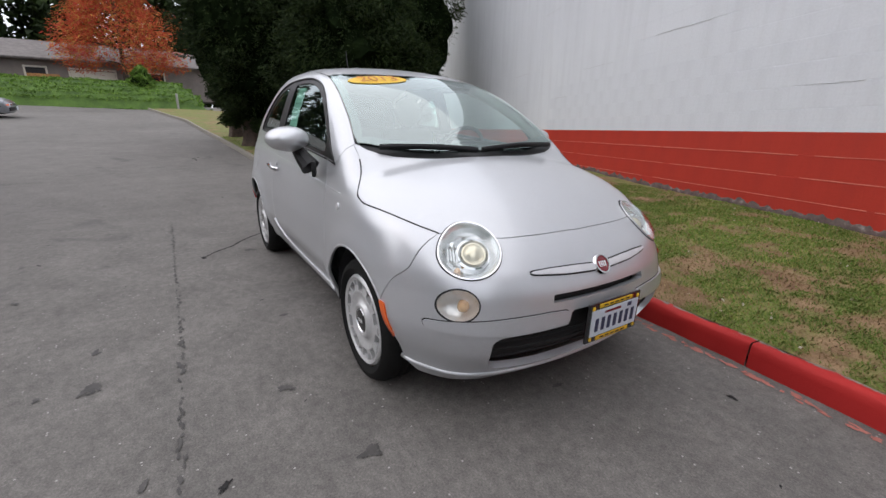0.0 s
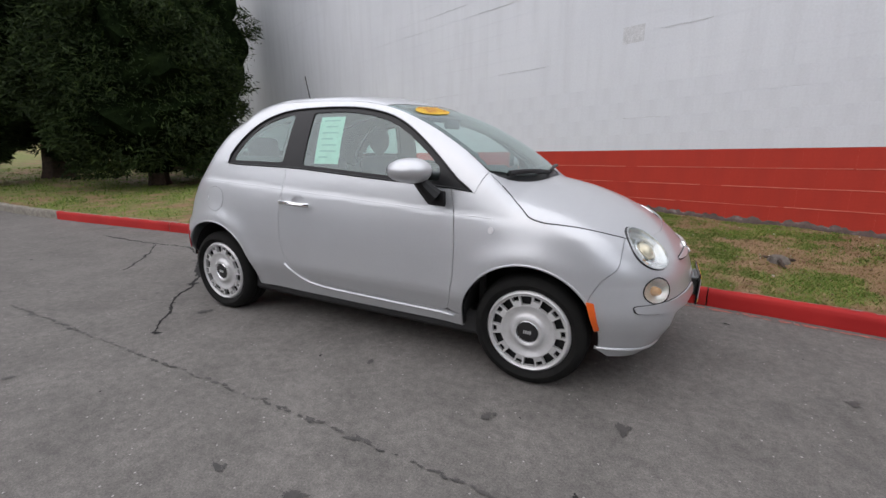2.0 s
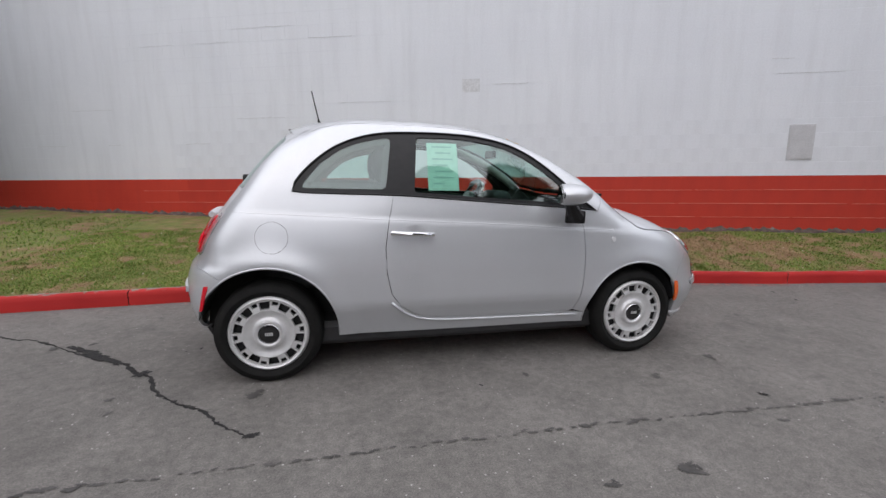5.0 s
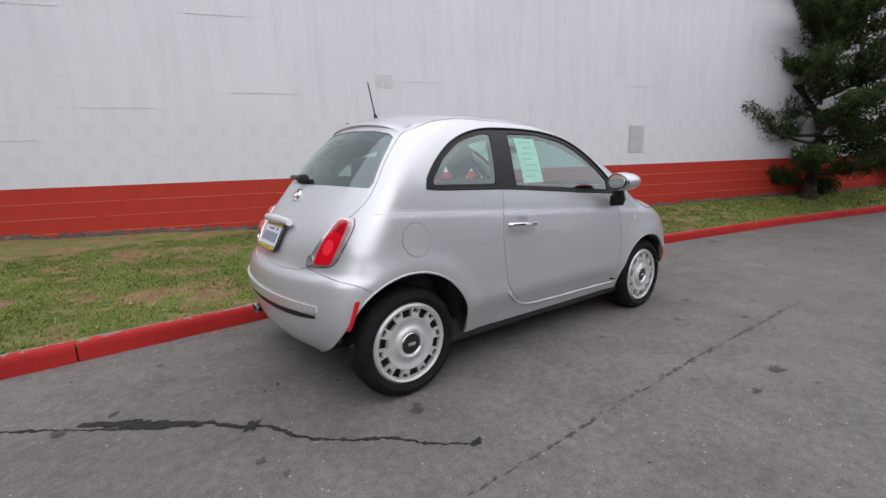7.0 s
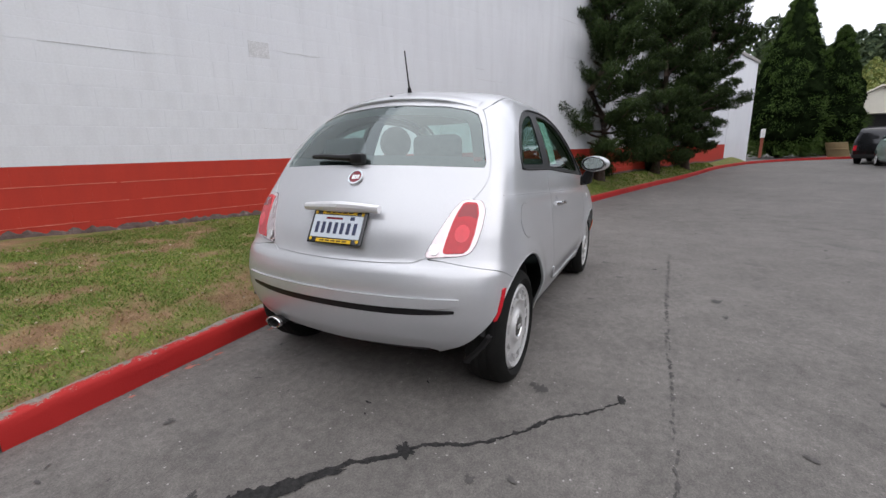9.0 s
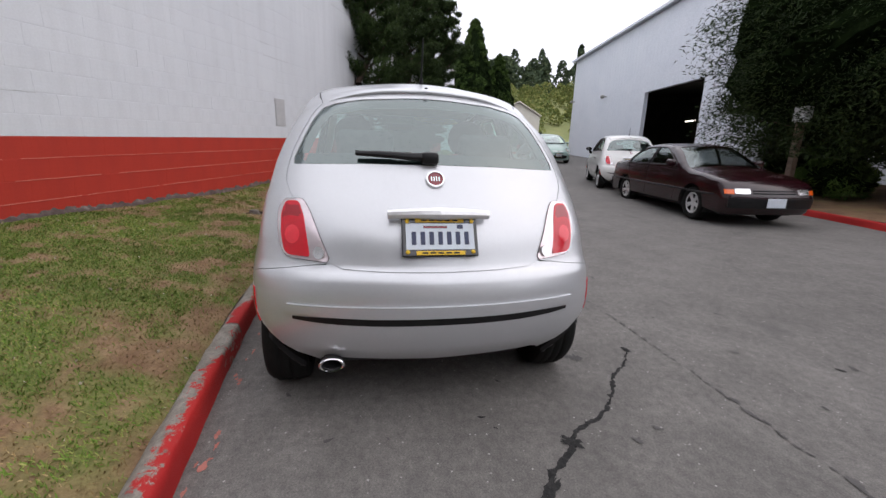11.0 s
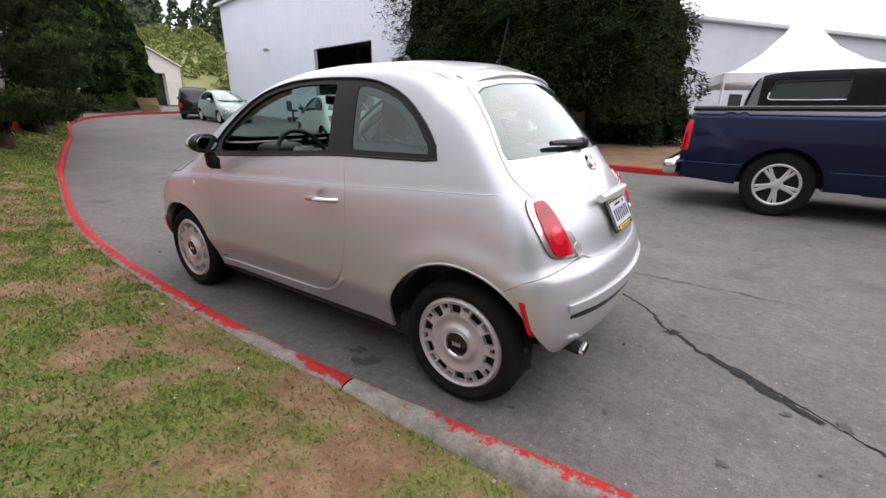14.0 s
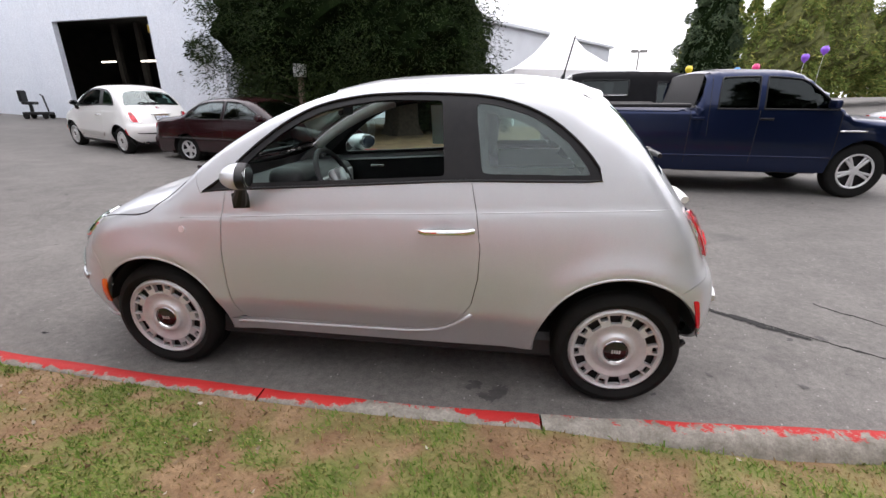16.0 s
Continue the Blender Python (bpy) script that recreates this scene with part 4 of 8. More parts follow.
def round_on(S, at):
    """A place on the nose: its point, a frame whose y looks out, and ovals drawn square to it, as front outlines."""
    c = S.cast("front", [at])[0]
    n = Vector(S.normal(c[None])[0])
    f = n.to_track_quat("Y", "Z").to_matrix()
    u, v = f @ Vector((1, 0, 0)), f @ Vector((0, 0, 1))
    disc = lambda a, b: [((p := Vector(c) + u * a * math.cos(t) + v * b * math.sin(t)).y, p.z) for t in np.linspace(0, 2 * math.pi, 40, endpoint=False)]  # noqa: E731
    return c, f.to_4x4(), disc


def fiat(label, paint, at, fine=0.019, detail=True, open_window=True):
    S = FIAT
    car = thing("hatchback_car", at)
    tagged(car, label, "car")
    sd = lambda s: "right" if s < 0 else "left"  # noqa: E731
    top3 = lambda line: S.cast("top", line)  # noqa: E731
    put = lambda name, me, m, par=car, lab="": add(name, me, m, par, lab)  # noqa: E731
    HEAD, FOG = (0.522, 0.72), (0.61, 0.545)
    wells = []
    for s in (-1, 1):
        for (y, z), r_ in ((HEAD, (0.121, 0.123)), (FOG, (0.08, 0.06))):
            wells.append(S.cast("front", round_on(S, (s * y, z))[2](*r_)))
    holes = lambda view, left=None: [S.flat(view, w) for w in wells if left is None or (w[0][1] > 0) == left]  # noqa: E731

    for s in (-1, 1):
        v = sd(s)
        edge = S.flat("right", top3(on_line(PILLAR_EDGE, 14)))
        roof = S.flat("right", top3(on_line(ROOF_EDGE, 16)))
        hatch = S.flat("right", S.cast("rear", on_line(HATCH_EDGE, 26)))
        quarter = [(0.84, 0.962), *edge, *roof[1:], *hatch, *on_line([tuple(hatch[-1]), (-1.52, 0.672), (-1.44, 0.645), arc(*RA, 124, 100)[0]], 16)[1:-1], *arc(*RA, 124, -6), (-0.4, 0.238), (0.1, 0.235), *arc(*FA, 188, 183, 2), (0.78, 0.305), *DOOR_FRONT[:1], *DOOR_REAR[::-1], *WIN_TOP]
        put("side_panel", S.panel(v, [gapped(quarter, 0.001)], fine), paint)
        door_line = [*DOOR_REAR, *DOOR_FRONT, *WIN_LOW[1:-1]]
        door = put("door", S.panel(v, [gapped(door_line, 0.0025), ring(-0.335, 0.842, 0.058, 0.044, 32)], fine), paint)
        hood3 = S.flat("right", top3(on_line(HOOD_EDGE, 24)))
        fender = [(0.84, 0.962), *hood3, *on_line([tuple(hood3[-1]), (1.54, 0.67), (1.47, 0.592), arc(*FA, 36, 30)[0]], 18)[1:-1], *arc(*FA, 36, 183), (0.78, 0.308), *DOOR_FRONT[1:]]
        put("fender", S.panel(v, [gapped(fender, 0.0015)], fine, cut=holes(v, s > 0)), paint)
        ln = top3([(x, s * y) for x, y in on_line(HOOD_EDGE, 40)[4:]])
        put("bonnet_gap", mesh_from(tube(ln - S.normal(ln) * 0.0012, 0.0036, 6)), DARK, car, "dark shut line of the bonnet")
        # window surround, glass
        surround = [*WIN_LOW, *WIN_TOP]
        put("window_frame", S.panel(v, [gapped(surround, 0.0015), rounded(Q_GLASS, 0.03), rounded(D_GLASS, 0.02)], fine * 0.8, -0.003), TRIM, car, "matte black window surround")
        seal = S.cast(v, on_line([*WIN_LOW, *WIN_TOP, WIN_LOW[0]], 70))
        put("window_seal", mesh_from(tube(seal + S.normal(seal) * 0.001, 0.006, 6, closed=False)), TRIM, car, "black rubber window seal")
        put("quarter_glass", S.panel(v, [gapped(rounded(Q_GLASS, 0.03), -0.004)], fine, -0.006, 0), GLASS, car, "tinted rear side glass").visible_shadow = False
        put("glass_border", S.panel(v, [rounded(Q_GLASS, 0.03), gapped(rounded(Q_GLASS, 0.03), 0.034)], fine, -0.009, 0), TRIM, car, "black painted border of the glass")
        if not (open_window and s > 0):
            g = put("door_glass", S.panel(v, [gapped(rounded(D_GLASS, 0.02), -0.004)], fine, -0.008, 0), GLASS, car, "greenish side window glass")
            g.visible_shadow = False
        # dark inner faces of door and quarter
        put("door_card", S.panel(v, [gapped(door_line, 0.012)], 0.06, -0.075, 0.04), CABIN, car, "dark inner door panel")
        inner = [*WIN_TOP[1:-2], *edge[1:], *roof[1:], *hatch[:8], (-1.2, 1.05), (-1.05, 1.0), (-0.98, 1.04)]
        put("pillar_trim", S.panel(v, [gapped(inner, 0.004)], 0.05, -0.035, 0.01), CLOTH, car, "dark grey inner pillar trim")
        ln = top3([(x, s * y) for x, y in on_line([(0.84, 0.66), *PILLAR_EDGE[1:]], 14)])
        put("screen_pillar_trim", mesh_from(tube(ln - S.normal(ln) * 0.045, 0.034, 8)), LINER, car, "beige trim inside the screen pillar")
        ih = S.cast(v, [(0.36, 0.916)])[0]
        part("inner_handle", box(0.11, 0.012, 0.022, (0.36, ih[1] - s * 0.125, 0.916), 0.005, 2), CHROME, car, "chrome inner door handle", smooth=True)
        # door handle over a scooped recess
        h = S.cast(v, [(-0.345, 0.838)])[0]
        put("handle_recess", S.panel(v, [ring(-0.335, 0.842, 0.0582, 0.0442, 32)], 0.009, 0.0, 0, dome=-0.024), paint)
        hb = tube([(-0.47, h[1] + s * 0.02, 0.845), (-0.44, h[1] + s * 0.04, 0.844), (-0.34, h[1] + s * 0.044, 0.84), (-0.26, h[1] + s * 0.04, 0.835), (-0.232, h[1] + s * 0.018, 0.834)], 0.0135, 10)
        part("door_handle", hb, CHROME, door, "chrome bar door handle", smooth=True)
        put("side_repeater", S.panel(v, [ring(0.945, 0.787, 0.014, 0.016)], 0.008, 0.006, 0.008), SATIN, car, "small clear side repeater")
        # lower sill moulding, bright along the door's foot
        sill = S.cast(v, on_line([(-0.47, 0.44), (-0.4, 0.375), (-0.3, 0.325), (-0.15, 0.305), (0.3, 0.296), (0.74, 0.29)], 26))
        put("sill_moulding", mesh_from(tube(sill + S.normal(sill) * 0.002, 0.0085, 8)), paint)
        # belt crease
        cl = S.cast(v, on_line([(-1.3, 0.962), (-0.9, 0.942), (-0.49, 0.919), (0.247, 0.884), (0.724, 0.855), (0.95, 0.845)], 60))
        put("belt_crease", mesh_from(tube(cl - S.normal(cl) * 0.002, 0.0034, 8)), paint)
        # wheel arch liner
        for nm, (cx, cz, r), wx in (("arch_liner", FA, 1.15), ("arch_liner", RA, -1.15)):
            ya, yb = s * (0.745 if wx > 0 else 0.715), s * 0.5
            prof = [(r - 0.004, ya), (r + 0.002, yb), (0.05, yb)]
            bm = lathe(prof, 30, "Y", 0, 2 * math.pi)
            bmesh.ops.translate(bm, verts=bm.verts, vec=(cx, 0, cz))
            geom = bm.verts[:] + bm.edges[:] + bm.faces[:]
            bmesh.ops.bisect_plane(bm, geom=geom, plane_co=(0, 0, 0.25), plane_no=(0, 0, -1), clear_outer=True)
            # cut short where the bumper's corner tucks in
            bmesh.ops.delete(bm, geom=[f for f in bm.faces if f.calc_center_median().z < 0.37 and abs(f.calc_center_median().x) > 1.42], context="FACES")
            part(nm, bm, DARK, car, "black wheel arch liner", smooth=True)
            # turned-in lip of the arch
            lip = S.cast(v, arc(cx, cz, r + 0.004, 187 if wx > 0 else 184, -8 if wx > 0 else -4, 30))
            put("arch_lip", mesh_from(tube(lip - S.normal(lip) * 0.004, 0.007, 6)), paint)
            wheel(car, (wx, s * 0.762, 0.285), s, detail=detail)
        # side markers
        mk = rounded([(1.418, 0.5), (1.452, 0.497), (1.485, 0.36), (1.462, 0.35)], 0.008)
        put("side_marker", S.panel(v, [mk], 0.02, 0.005, 0.008), AMBER, car, "amber front side marker")
        mk = rounded([(-1.455, 0.572), (-1.432, 0.574), (-1.476, 0.435), (-1.492, 0.43)], 0.006)
        put("side_marker", S.panel(v, [mk], 0.02, 0.005, 0.008), RED_LENS, car, "red rear side marker")
        # mirror: painted cap, black foot, mirror glass looking back
        mir = thing("wing_mirror")
        mir.parent = car
        mir.matrix_basis = Matrix.Translation((0.535 if s < 0 else 0.515, s * 0.885, 1.072)) @ pose(0, 0, 0, 0, 0, 18 * s) @ (Matrix.Identity(4) if s < 0 else Matrix.Diagonal((0.62, 0.88, 0.9, 1)))
        bm = bmesh.new()
        bmesh.ops.create_uvsphere(bm, u_segments=24, v_segments=16, radius=1.0)
        for q in bm.verts:
            x, y, z = q.co
            x = max(x, -0.42)
            q.co = (0.128 * x + 0.02, 0.108 * y * (1 - 0.12 * x), 0.063 * z * (1 - 0.1 * y * s))
        part("mirror_cap", bm, paint, mir, "", smooth=True)
        bm = bmesh.new()
        bmesh.ops.create_uvsphere(bm, u_segments=24, v_segments=16, radius=1.0, matrix=Matrix.Rotation(radians(90), 4, "Y"))
        bmesh.ops.delete(bm, geom=[q for q in bm.verts if q.co.x > 0.02], context="VERTS")
        for q in bm.verts:
            x, y, z = q.co
            x = max(x, -0.44)
            big = 1.0 if s < 0 else 1.035
            q.co = (0.129 * x + 0.02, 0.1058 * big * y * (1 - 0.12 * x), 0.0618 * big * z * (1 - 0.1 * y * s))
        part("mirror_rim", bm, TRIM, mir, "black back of the mirror housing", smooth=True)
        part("mirror_glass", lathe([(0.0, 0.0), (0.95, 0.0), (1.0, 0.006)], 28, "X"), plain_mirror(), mir, "oval mirror glass", m=Matrix.Translation((-0.0385, 0, 0)) @ Matrix.Diagonal((1, 0.084, 0.049, 1)))
        part("mirror_foot", joined(tube([(0.03, -s * 0.045, -0.045), (0.055, -s * 0.075, -0.09), (0.085, -s * 0.11, -0.135)], 0.03, 10, 0.05), box(0.12, 0.022, 0.08, (0.085, -s * 0.125, -0.14), 0.01, 2)), TRIM, mir, "black mirror foot", smooth=True)
        # headlamp: dark gap, chrome ring, deep bright bowl with projector and turn bulb, clear lens
        lamp = thing("headlamp")
        lamp.parent = car
        c, frame_, disc = round_on(S, (s * HEAD[0], HEAD[1]))
        place = lambda dx, dz, up: Matrix.Translation(Vector(c)) @ frame_ @ Matrix.Translation((dx * s, up, dz))  # noqa: E731
        out = np.array(frame_.to_3x3() @ Vector((0, 1, 0)))

        def bowl(loop, rows):
            rim_ = S.cast("front", loop)
            v_ = np.concatenate([c + (rim_ - c) * f_ - out * d_ for f_, d_ in rows])
            n_ = len(rim_)
            return quads("bowl", v_, [(r_ * n_ + i, r_ * n_ + (i + 1) % n_, (r_ + 1) * n_ + (i + 1) % n_, (r_ + 1) * n_ + i) for r_ in range(len(rows) - 1) for i in range(n_)], True)

        add("lamp_gap", S.panel("front", [disc(0.1235, 0.1255), disc(0.1175, 0.1195)], 0.016, 0.001, 0.01), DARK, lamp)
        add("bezel", S.panel("front", [disc(0.118, 0.12), disc(0.1125, 0.1145)], 0.012, 0.008, 0.016), CHROME, lamp, "chrome lamp ring")
        add("inner_bezel", bowl(disc(0.1135, 0.1155), [(1, -0.002), (0.9, 0.012), (0.86, 0.016)]), REFLECTOR, lamp, "pale inner ring")
        add("reflector", bowl(disc(0.1, 0.102), [(1, 0.012), (0.94, 0.03), (0.8, 0.048), (0.55, 0.06), (0.3, 0.066), (0.02, 0.068)]), REFLECTOR, lamp, "silver lamp bowl")
        part("projector", lathe([(0.001, 0.026), (0.022, 0.022), (0.036, 0.012), (0.041, 0.002), (0.046, 0.002), (0.05, -0.03)], 28), BULB, lamp, "round projector lens", smooth=True, m=place(0.014, 0.004, -0.026))
        part("inner_ring", lathe([(0.053, 0.0), (0.057, 0.008), (0.066, 0.004), (0.07, -0.03)], 36), CHROME, lamp, "", smooth=True, m=place(0.014, 0.004, -0.034))
        part("turn_bulb", lathe([(0.001, 0.014), (0.011, 0.01), (0.017, 0.0), (0.018, -0.03)], 18), CHROME, lamp, "", smooth=True, m=place(-0.062, 0.042, -0.03))
        part("lower_bulb", lathe([(0.001, 0.01), (0.009, 0.007), (0.012, 0.0), (0.012, -0.03)], 16), AMBER_DIM, lamp, "small amber bulb", smooth=True, m=place(-0.05, -0.06, -0.035))
        for k in range(4):
            part("bowl_rib", box(0.005, 0.02, 0.05, (0, 0, 0), 0.001), SATIN, lamp, "", m=place(-0.052 - 0.011 * k, -0.006, -0.03 + 0.004 * k))
        add("lens", S.panel("front", [disc(0.112, 0.114)], 0.014, 0.006, 0.0, dome=0.02), LENS, lamp, "clear domed lens").visible_shadow = False
        # fog and turn lamp below
        fog = thing("fog_lamp")
        fog.parent = car
        c, frame_, disc = round_on(S, (s * FOG[0], FOG[1]))
        out = np.array(frame_.to_3x3() @ Vector((0, 1, 0)))
        add("lamp_gap", S.panel("front", [disc(0.083, 0.063), disc(0.077, 0.057)], 0.014, 0.001, 0.012), DARK, fog)
        add("reflector", bowl(disc(0.0775, 0.0575), [(1, 0.0), (0.92, 0.014), (0.7, 0.03), (0.4, 0.038), (0.02, 0.04)]), REFLECTOR_WARM, fog, "silver bowl")
        part("bulb", lathe([(0.001, 0.03), (0.014, 0.026), (0.022, 0.01), (0.024, -0.02)], 18), AMBER_DIM, fog, "amber bulb", smooth=True, m=Matrix.Translation(Vector(c)) @ frame_ @ Matrix.Translation((0.012 * s, -0.034, -0.006)))
        add("lens", S.panel("front", [disc(0.077, 0.057)], 0.012, 0.0, 0.0, dome=0.012), LENS, fog, "clear oval lens").visible_shadow = False
        # tail lamp
        tl = [(s * a, b) for a, b in ((-0.565, 0.943), (-0.645, 0.94), (-0.667, 0.9), (-0.668, 0.83), (-0.655, 0.76), (-0.635, 0.722), (-0.6, 0.712), (-0.462, 0.702), (-0.452, 0.717), (-0.49, 0.8), (-0.535, 0.9))]
        tl = [(-a, b) for a, b in tl]
        tail = thing("tail_lamp")
        tail.parent = car
        add("lamp_gap", S.panel("rear", [gapped(rounded(tl, 0.018), -0.0022)], 0.02, 0.003, 0), DARK, tail)
        add("housing", S.panel("rear", [rounded(tl, 0.018)], 0.018, 0.006, 0.01, dome=0.014), PINK_LENS, tail, "pale clear edge of the lamp")
        red = [(s * a, b) for a, b in ((0.575, 0.928), (0.63, 0.926), (0.646, 0.88), (0.644, 0.80), (0.63, 0.74), (0.612, 0.722), (0.525, 0.718), (0.53, 0.76), (0.552, 0.87))]
        add("red_lens", S.panel("rear", [rounded(red, 0.016)], 0.016, 0.019, 0.012, dome=0.008), RED_LENS, tail, "glossy red lens")
        upper = [(s * a, b) for a, b in ((0.578, 0.92), (0.627, 0.918), (0.64, 0.875), (0.6415, 0.853), (0.556, 0.853), (0.562, 0.88))]
        add("upper_lens", S.panel("rear", [rounded(upper, 0.012)], 0.014, 0.0215, 0.012, dome=0.007), DEEP_RED, tail, "darker red upper lens")
        add("lamp_bowl", S.panel("rear", [ring(s * 0.594, 0.8, 0.03, 0.036, 28)], 0.008, 0.0255, 0.004, dome=0.008), BRIGHT_RED, tail, "round bright red lens")
        add("reversing_lens", S.panel("rear", [ring(s * 0.49, 0.735, 0.022, 0.024, 22)], 0.01, 0.02, 0.006, dome=0.005), REFLECTOR, tail, "round clear reversing lens")
        # black guard behind the rear wheel
        guard = rounded([(-1.385, 0.17), (-1.43, 0.165), (-1.452, 0.23), (-1.47, 0.335), (-1.45, 0.345), (-1.42, 0.25)], 0.02)
        put("mud_guard", S.panel(v, [guard], 0.03, 0.003, 0.02), DARK, car, "black lower corner guard")

    # bonnet, cowl, screen, roof
    he, hf = on_line(HOOD_EDGE, 24), on_line(HOOD_FRONT, 16)
    back = on_line([(1.075, 0.0), (1.06, 0.25), (1.01, 0.48), (0.93, 0.63), (0.885, 0.662)], 12)
    half = [*back, *he[1:], *hf[1:]]
    hood = [*half, *mirrored(half[::-1])[1:-1]]
    heads = [h for h, w in zip(holes("top"), wells) if w[:, 2].mean() > 0.64]
    put("bonnet_flange", S.panel("top", [gapped(hood, -0.012), gapped(hood, 0.012)], fine, -0.006, 0.0, cut=heads), paint)
    put("bonnet", S.panel("top", [gapped(hood, 0.0025)], fine, cut=heads), paint)
    base = on_line([(1.02, 0.0), (1.005, 0.25), (0.955, 0.48), (0.885, 0.645)], 12)
    cowl = [*back, *base[::-1], *mirrored(base)[1:], *mirrored(back[::-1])[:-1]]
    put("cowl", S.panel("top", [cowl], 0.03, -0.012, 0.01), TRIM, car, "black plastic cowl")
    pe, wt = on_line(PILLAR_EDGE, 14), on_line([(0.2, 0.545), (0.255, 0.35), (0.285, 0.15), (0.29, 0.0)], 10)
    half = [*base, *pe[1:], *wt[1:]]
    screen = [*half, *mirrored(half[::-1])[1:-1]]
    put("windscreen", S.panel("top", [gapped(screen, 0.003)], 0.04, -0.002, 0.0), SCREEN, car, "large raked windscreen").visible_shadow = False
    inner = gapped(screen, 0.045)
    put("screen_border", S.panel("top", [gapped(screen, 0.004), inner], 0.04, -0.004, 0.0), GLOSS_BLACK, car, "black painted border of the screen")
    re_ = on_line(ROOF_EDGE, 16)
    rr = on_line([(-1.0, 0.505), (-1.06, 0.38), (-1.095, 0.2), (-1.1, 0.0)], 10)
    half = [*wt[::-1], *re_[1:], *rr[1:]]
    roof = [*half, *mirrored(half[::-1])[1:-1]]
    put("roof", S.panel("top", [gapped(roof, 0.002)], 0.04, 0.0, 0.02), paint)
    put("headliner", S.panel("top", [gapped(roof, 0.03)], 0.07, -0.04, 0.0), LINER, car, "pale headliner")
    # hatch with its window, spoiler lip
    hh = on_line(HATCH_EDGE, 26)
    half = [(0.0, 0.672), (0.25, 0.674), (0.40, 0.68), *hh[::-1]]
    up = [(0.4, 1.404), (0.2, 1.434), (0.0, 1.443)]
    half = [*half, *up]
    hat = [*half, *[(-a, b) for a, b in half[::-1]][1:-1]]
    gl = [(0.0, 1.098), (0.3, 1.094), (0.615, 1.083), (0.616, 1.11), (0.58, 1.2), (0.542, 1.285), (0.5, 1.343), (0.45, 1.366), (0.3, 1.395), (0.0, 1.412)]
    gl = [*gl, *[(-a, b) for a, b in gl[::-1]][1:-1]]
    put("tailgate_flange", S.panel("rear", [gapped(hat, -0.012), gapped(hat, 0.012)], fine, -0.006, 0.0), paint)
    hatch = put("tailgate", S.panel("rear", [gapped(hat, 0.0015), gl], fine, 0.0, 0.015), paint)
    add("rear_window", S.panel("rear", [gapped(gl, 0.003)], 0.04, -0.003, 0.0), REAR_GLASS, hatch, "curved tinted rear window").visible_shadow = False
    add("window_border", S.panel("rear", [gapped(gl, 0.003), gapped(gl, 0.05)], 0.04, -0.005, 0.0), TRIM, hatch, "black painted border of the rear window")
    sp = on_line([(0.47, 1.38), (0.38, 1.408), (0.2, 1.434), (0.0, 1.443)], 10)
    sp = [*sp, *[(-a, b) for a, b in sp[::-1]][1:]]
    p3 = S.cast("rear", sp)
    roof3 = S.cast("top", [(p[0] + 0.1, p[1]) for p in p3]) + (0, 0, 0.002)
    fade = np.clip((0.475 - np.abs(p3[:, 1:2])) / 0.16, 0.02, 1)
    rows3 = [roof3 - (0, 0, 0.006), roof3 * 0.75 + p3 * 0.25 + (0, 0, 0.003), roof3 * 0.4 + p3 * 0.6 + fade * (0, 0, 0.006), p3 + fade * (-0.018, 0, 0.008), p3 + fade * (-0.023, 0, 0.001), p3 + fade * (-0.018, 0, -0.006), p3 + (0.012, 0, -0.012)]
    me = quads("spoiler", np.concatenate(rows3), [(r * 19 + i, r * 19 + i + 1, (r + 1) * 19 + i + 1, (r + 1) * 19 + i) for r in range(6) for i in range(18)], True)
    put("spoiler", me, paint, car, "small roof spoiler lip")

    # front bumper and nose, with its slots and trims
    nose_top = S.flat("nose", S.cast("top", hf[::-1]))
    hl = S.flat("right", S.cast("top", on_line(HOOD_EDGE, 24)))[-1]
    fs = S.flat("nose", S.cast("left", [*on_line([tuple(hl), (1.54, 0.67), (1.47, 0.592), arc(*FA, 36, 30)[0]], 18)[1:-1], *arc(*FA, 36, -8, 18)]))
    low = [(a, 0.158 + 0.06 * a**2) for a in np.linspace(fs[-1][0] - 0.06, 0.0, 14)]
    half = [*nose_top, *fs, *low]
    nose = [*half, *[(-a, b) for a, b in half[::-1]][1:-1]]
    grille = rounded([(-0.47, 0.262), (-0.505, 0.305), (-0.51, 0.405), (-0.48, 0.425), (-0.2, 0.44), (-0.19, 0.495), (0.19, 0.495), (0.2, 0.44), (0.48, 0.425), (0.51, 0.405), (0.505, 0.305), (0.47, 0.262), (0.25, 0.236), (-0.25, 0.236)], 0.022)
    slot = rounded([(-0.275, 0.536), (-0.27, 0.566), (0.27, 0.566), (0.275, 0.536)], 0.008)
    mouths = [S.flat("nose", S.cast("front", g_)) for g_ in (grille, slot)]
    put("front_bumper", S.panel("nose", [gapped(nose, 0.0015)], fine, deep=0.03, cut=holes("nose") + mouths), paint, car, "")
    put("lower_grille", S.panel("front", [gapped(grille, -0.012)], 0.03, -0.05, 0), DARK, car, "black lower air intake")
    for zz in (0.3, 0.345, 0.39):
        bar = S.cast("front", [(y, zz) for y in np.linspace(-0.5, 0.5, 28)])
        put("grille_bar", mesh_from(tube(bar - S.normal(bar) * 0.03, 0.005, 5)), DARK)
    put("upper_slot", S.panel("front", [gapped(slot, -0.01)], 0.03, -0.045, 0), DARK, car, "narrow black upper intake")
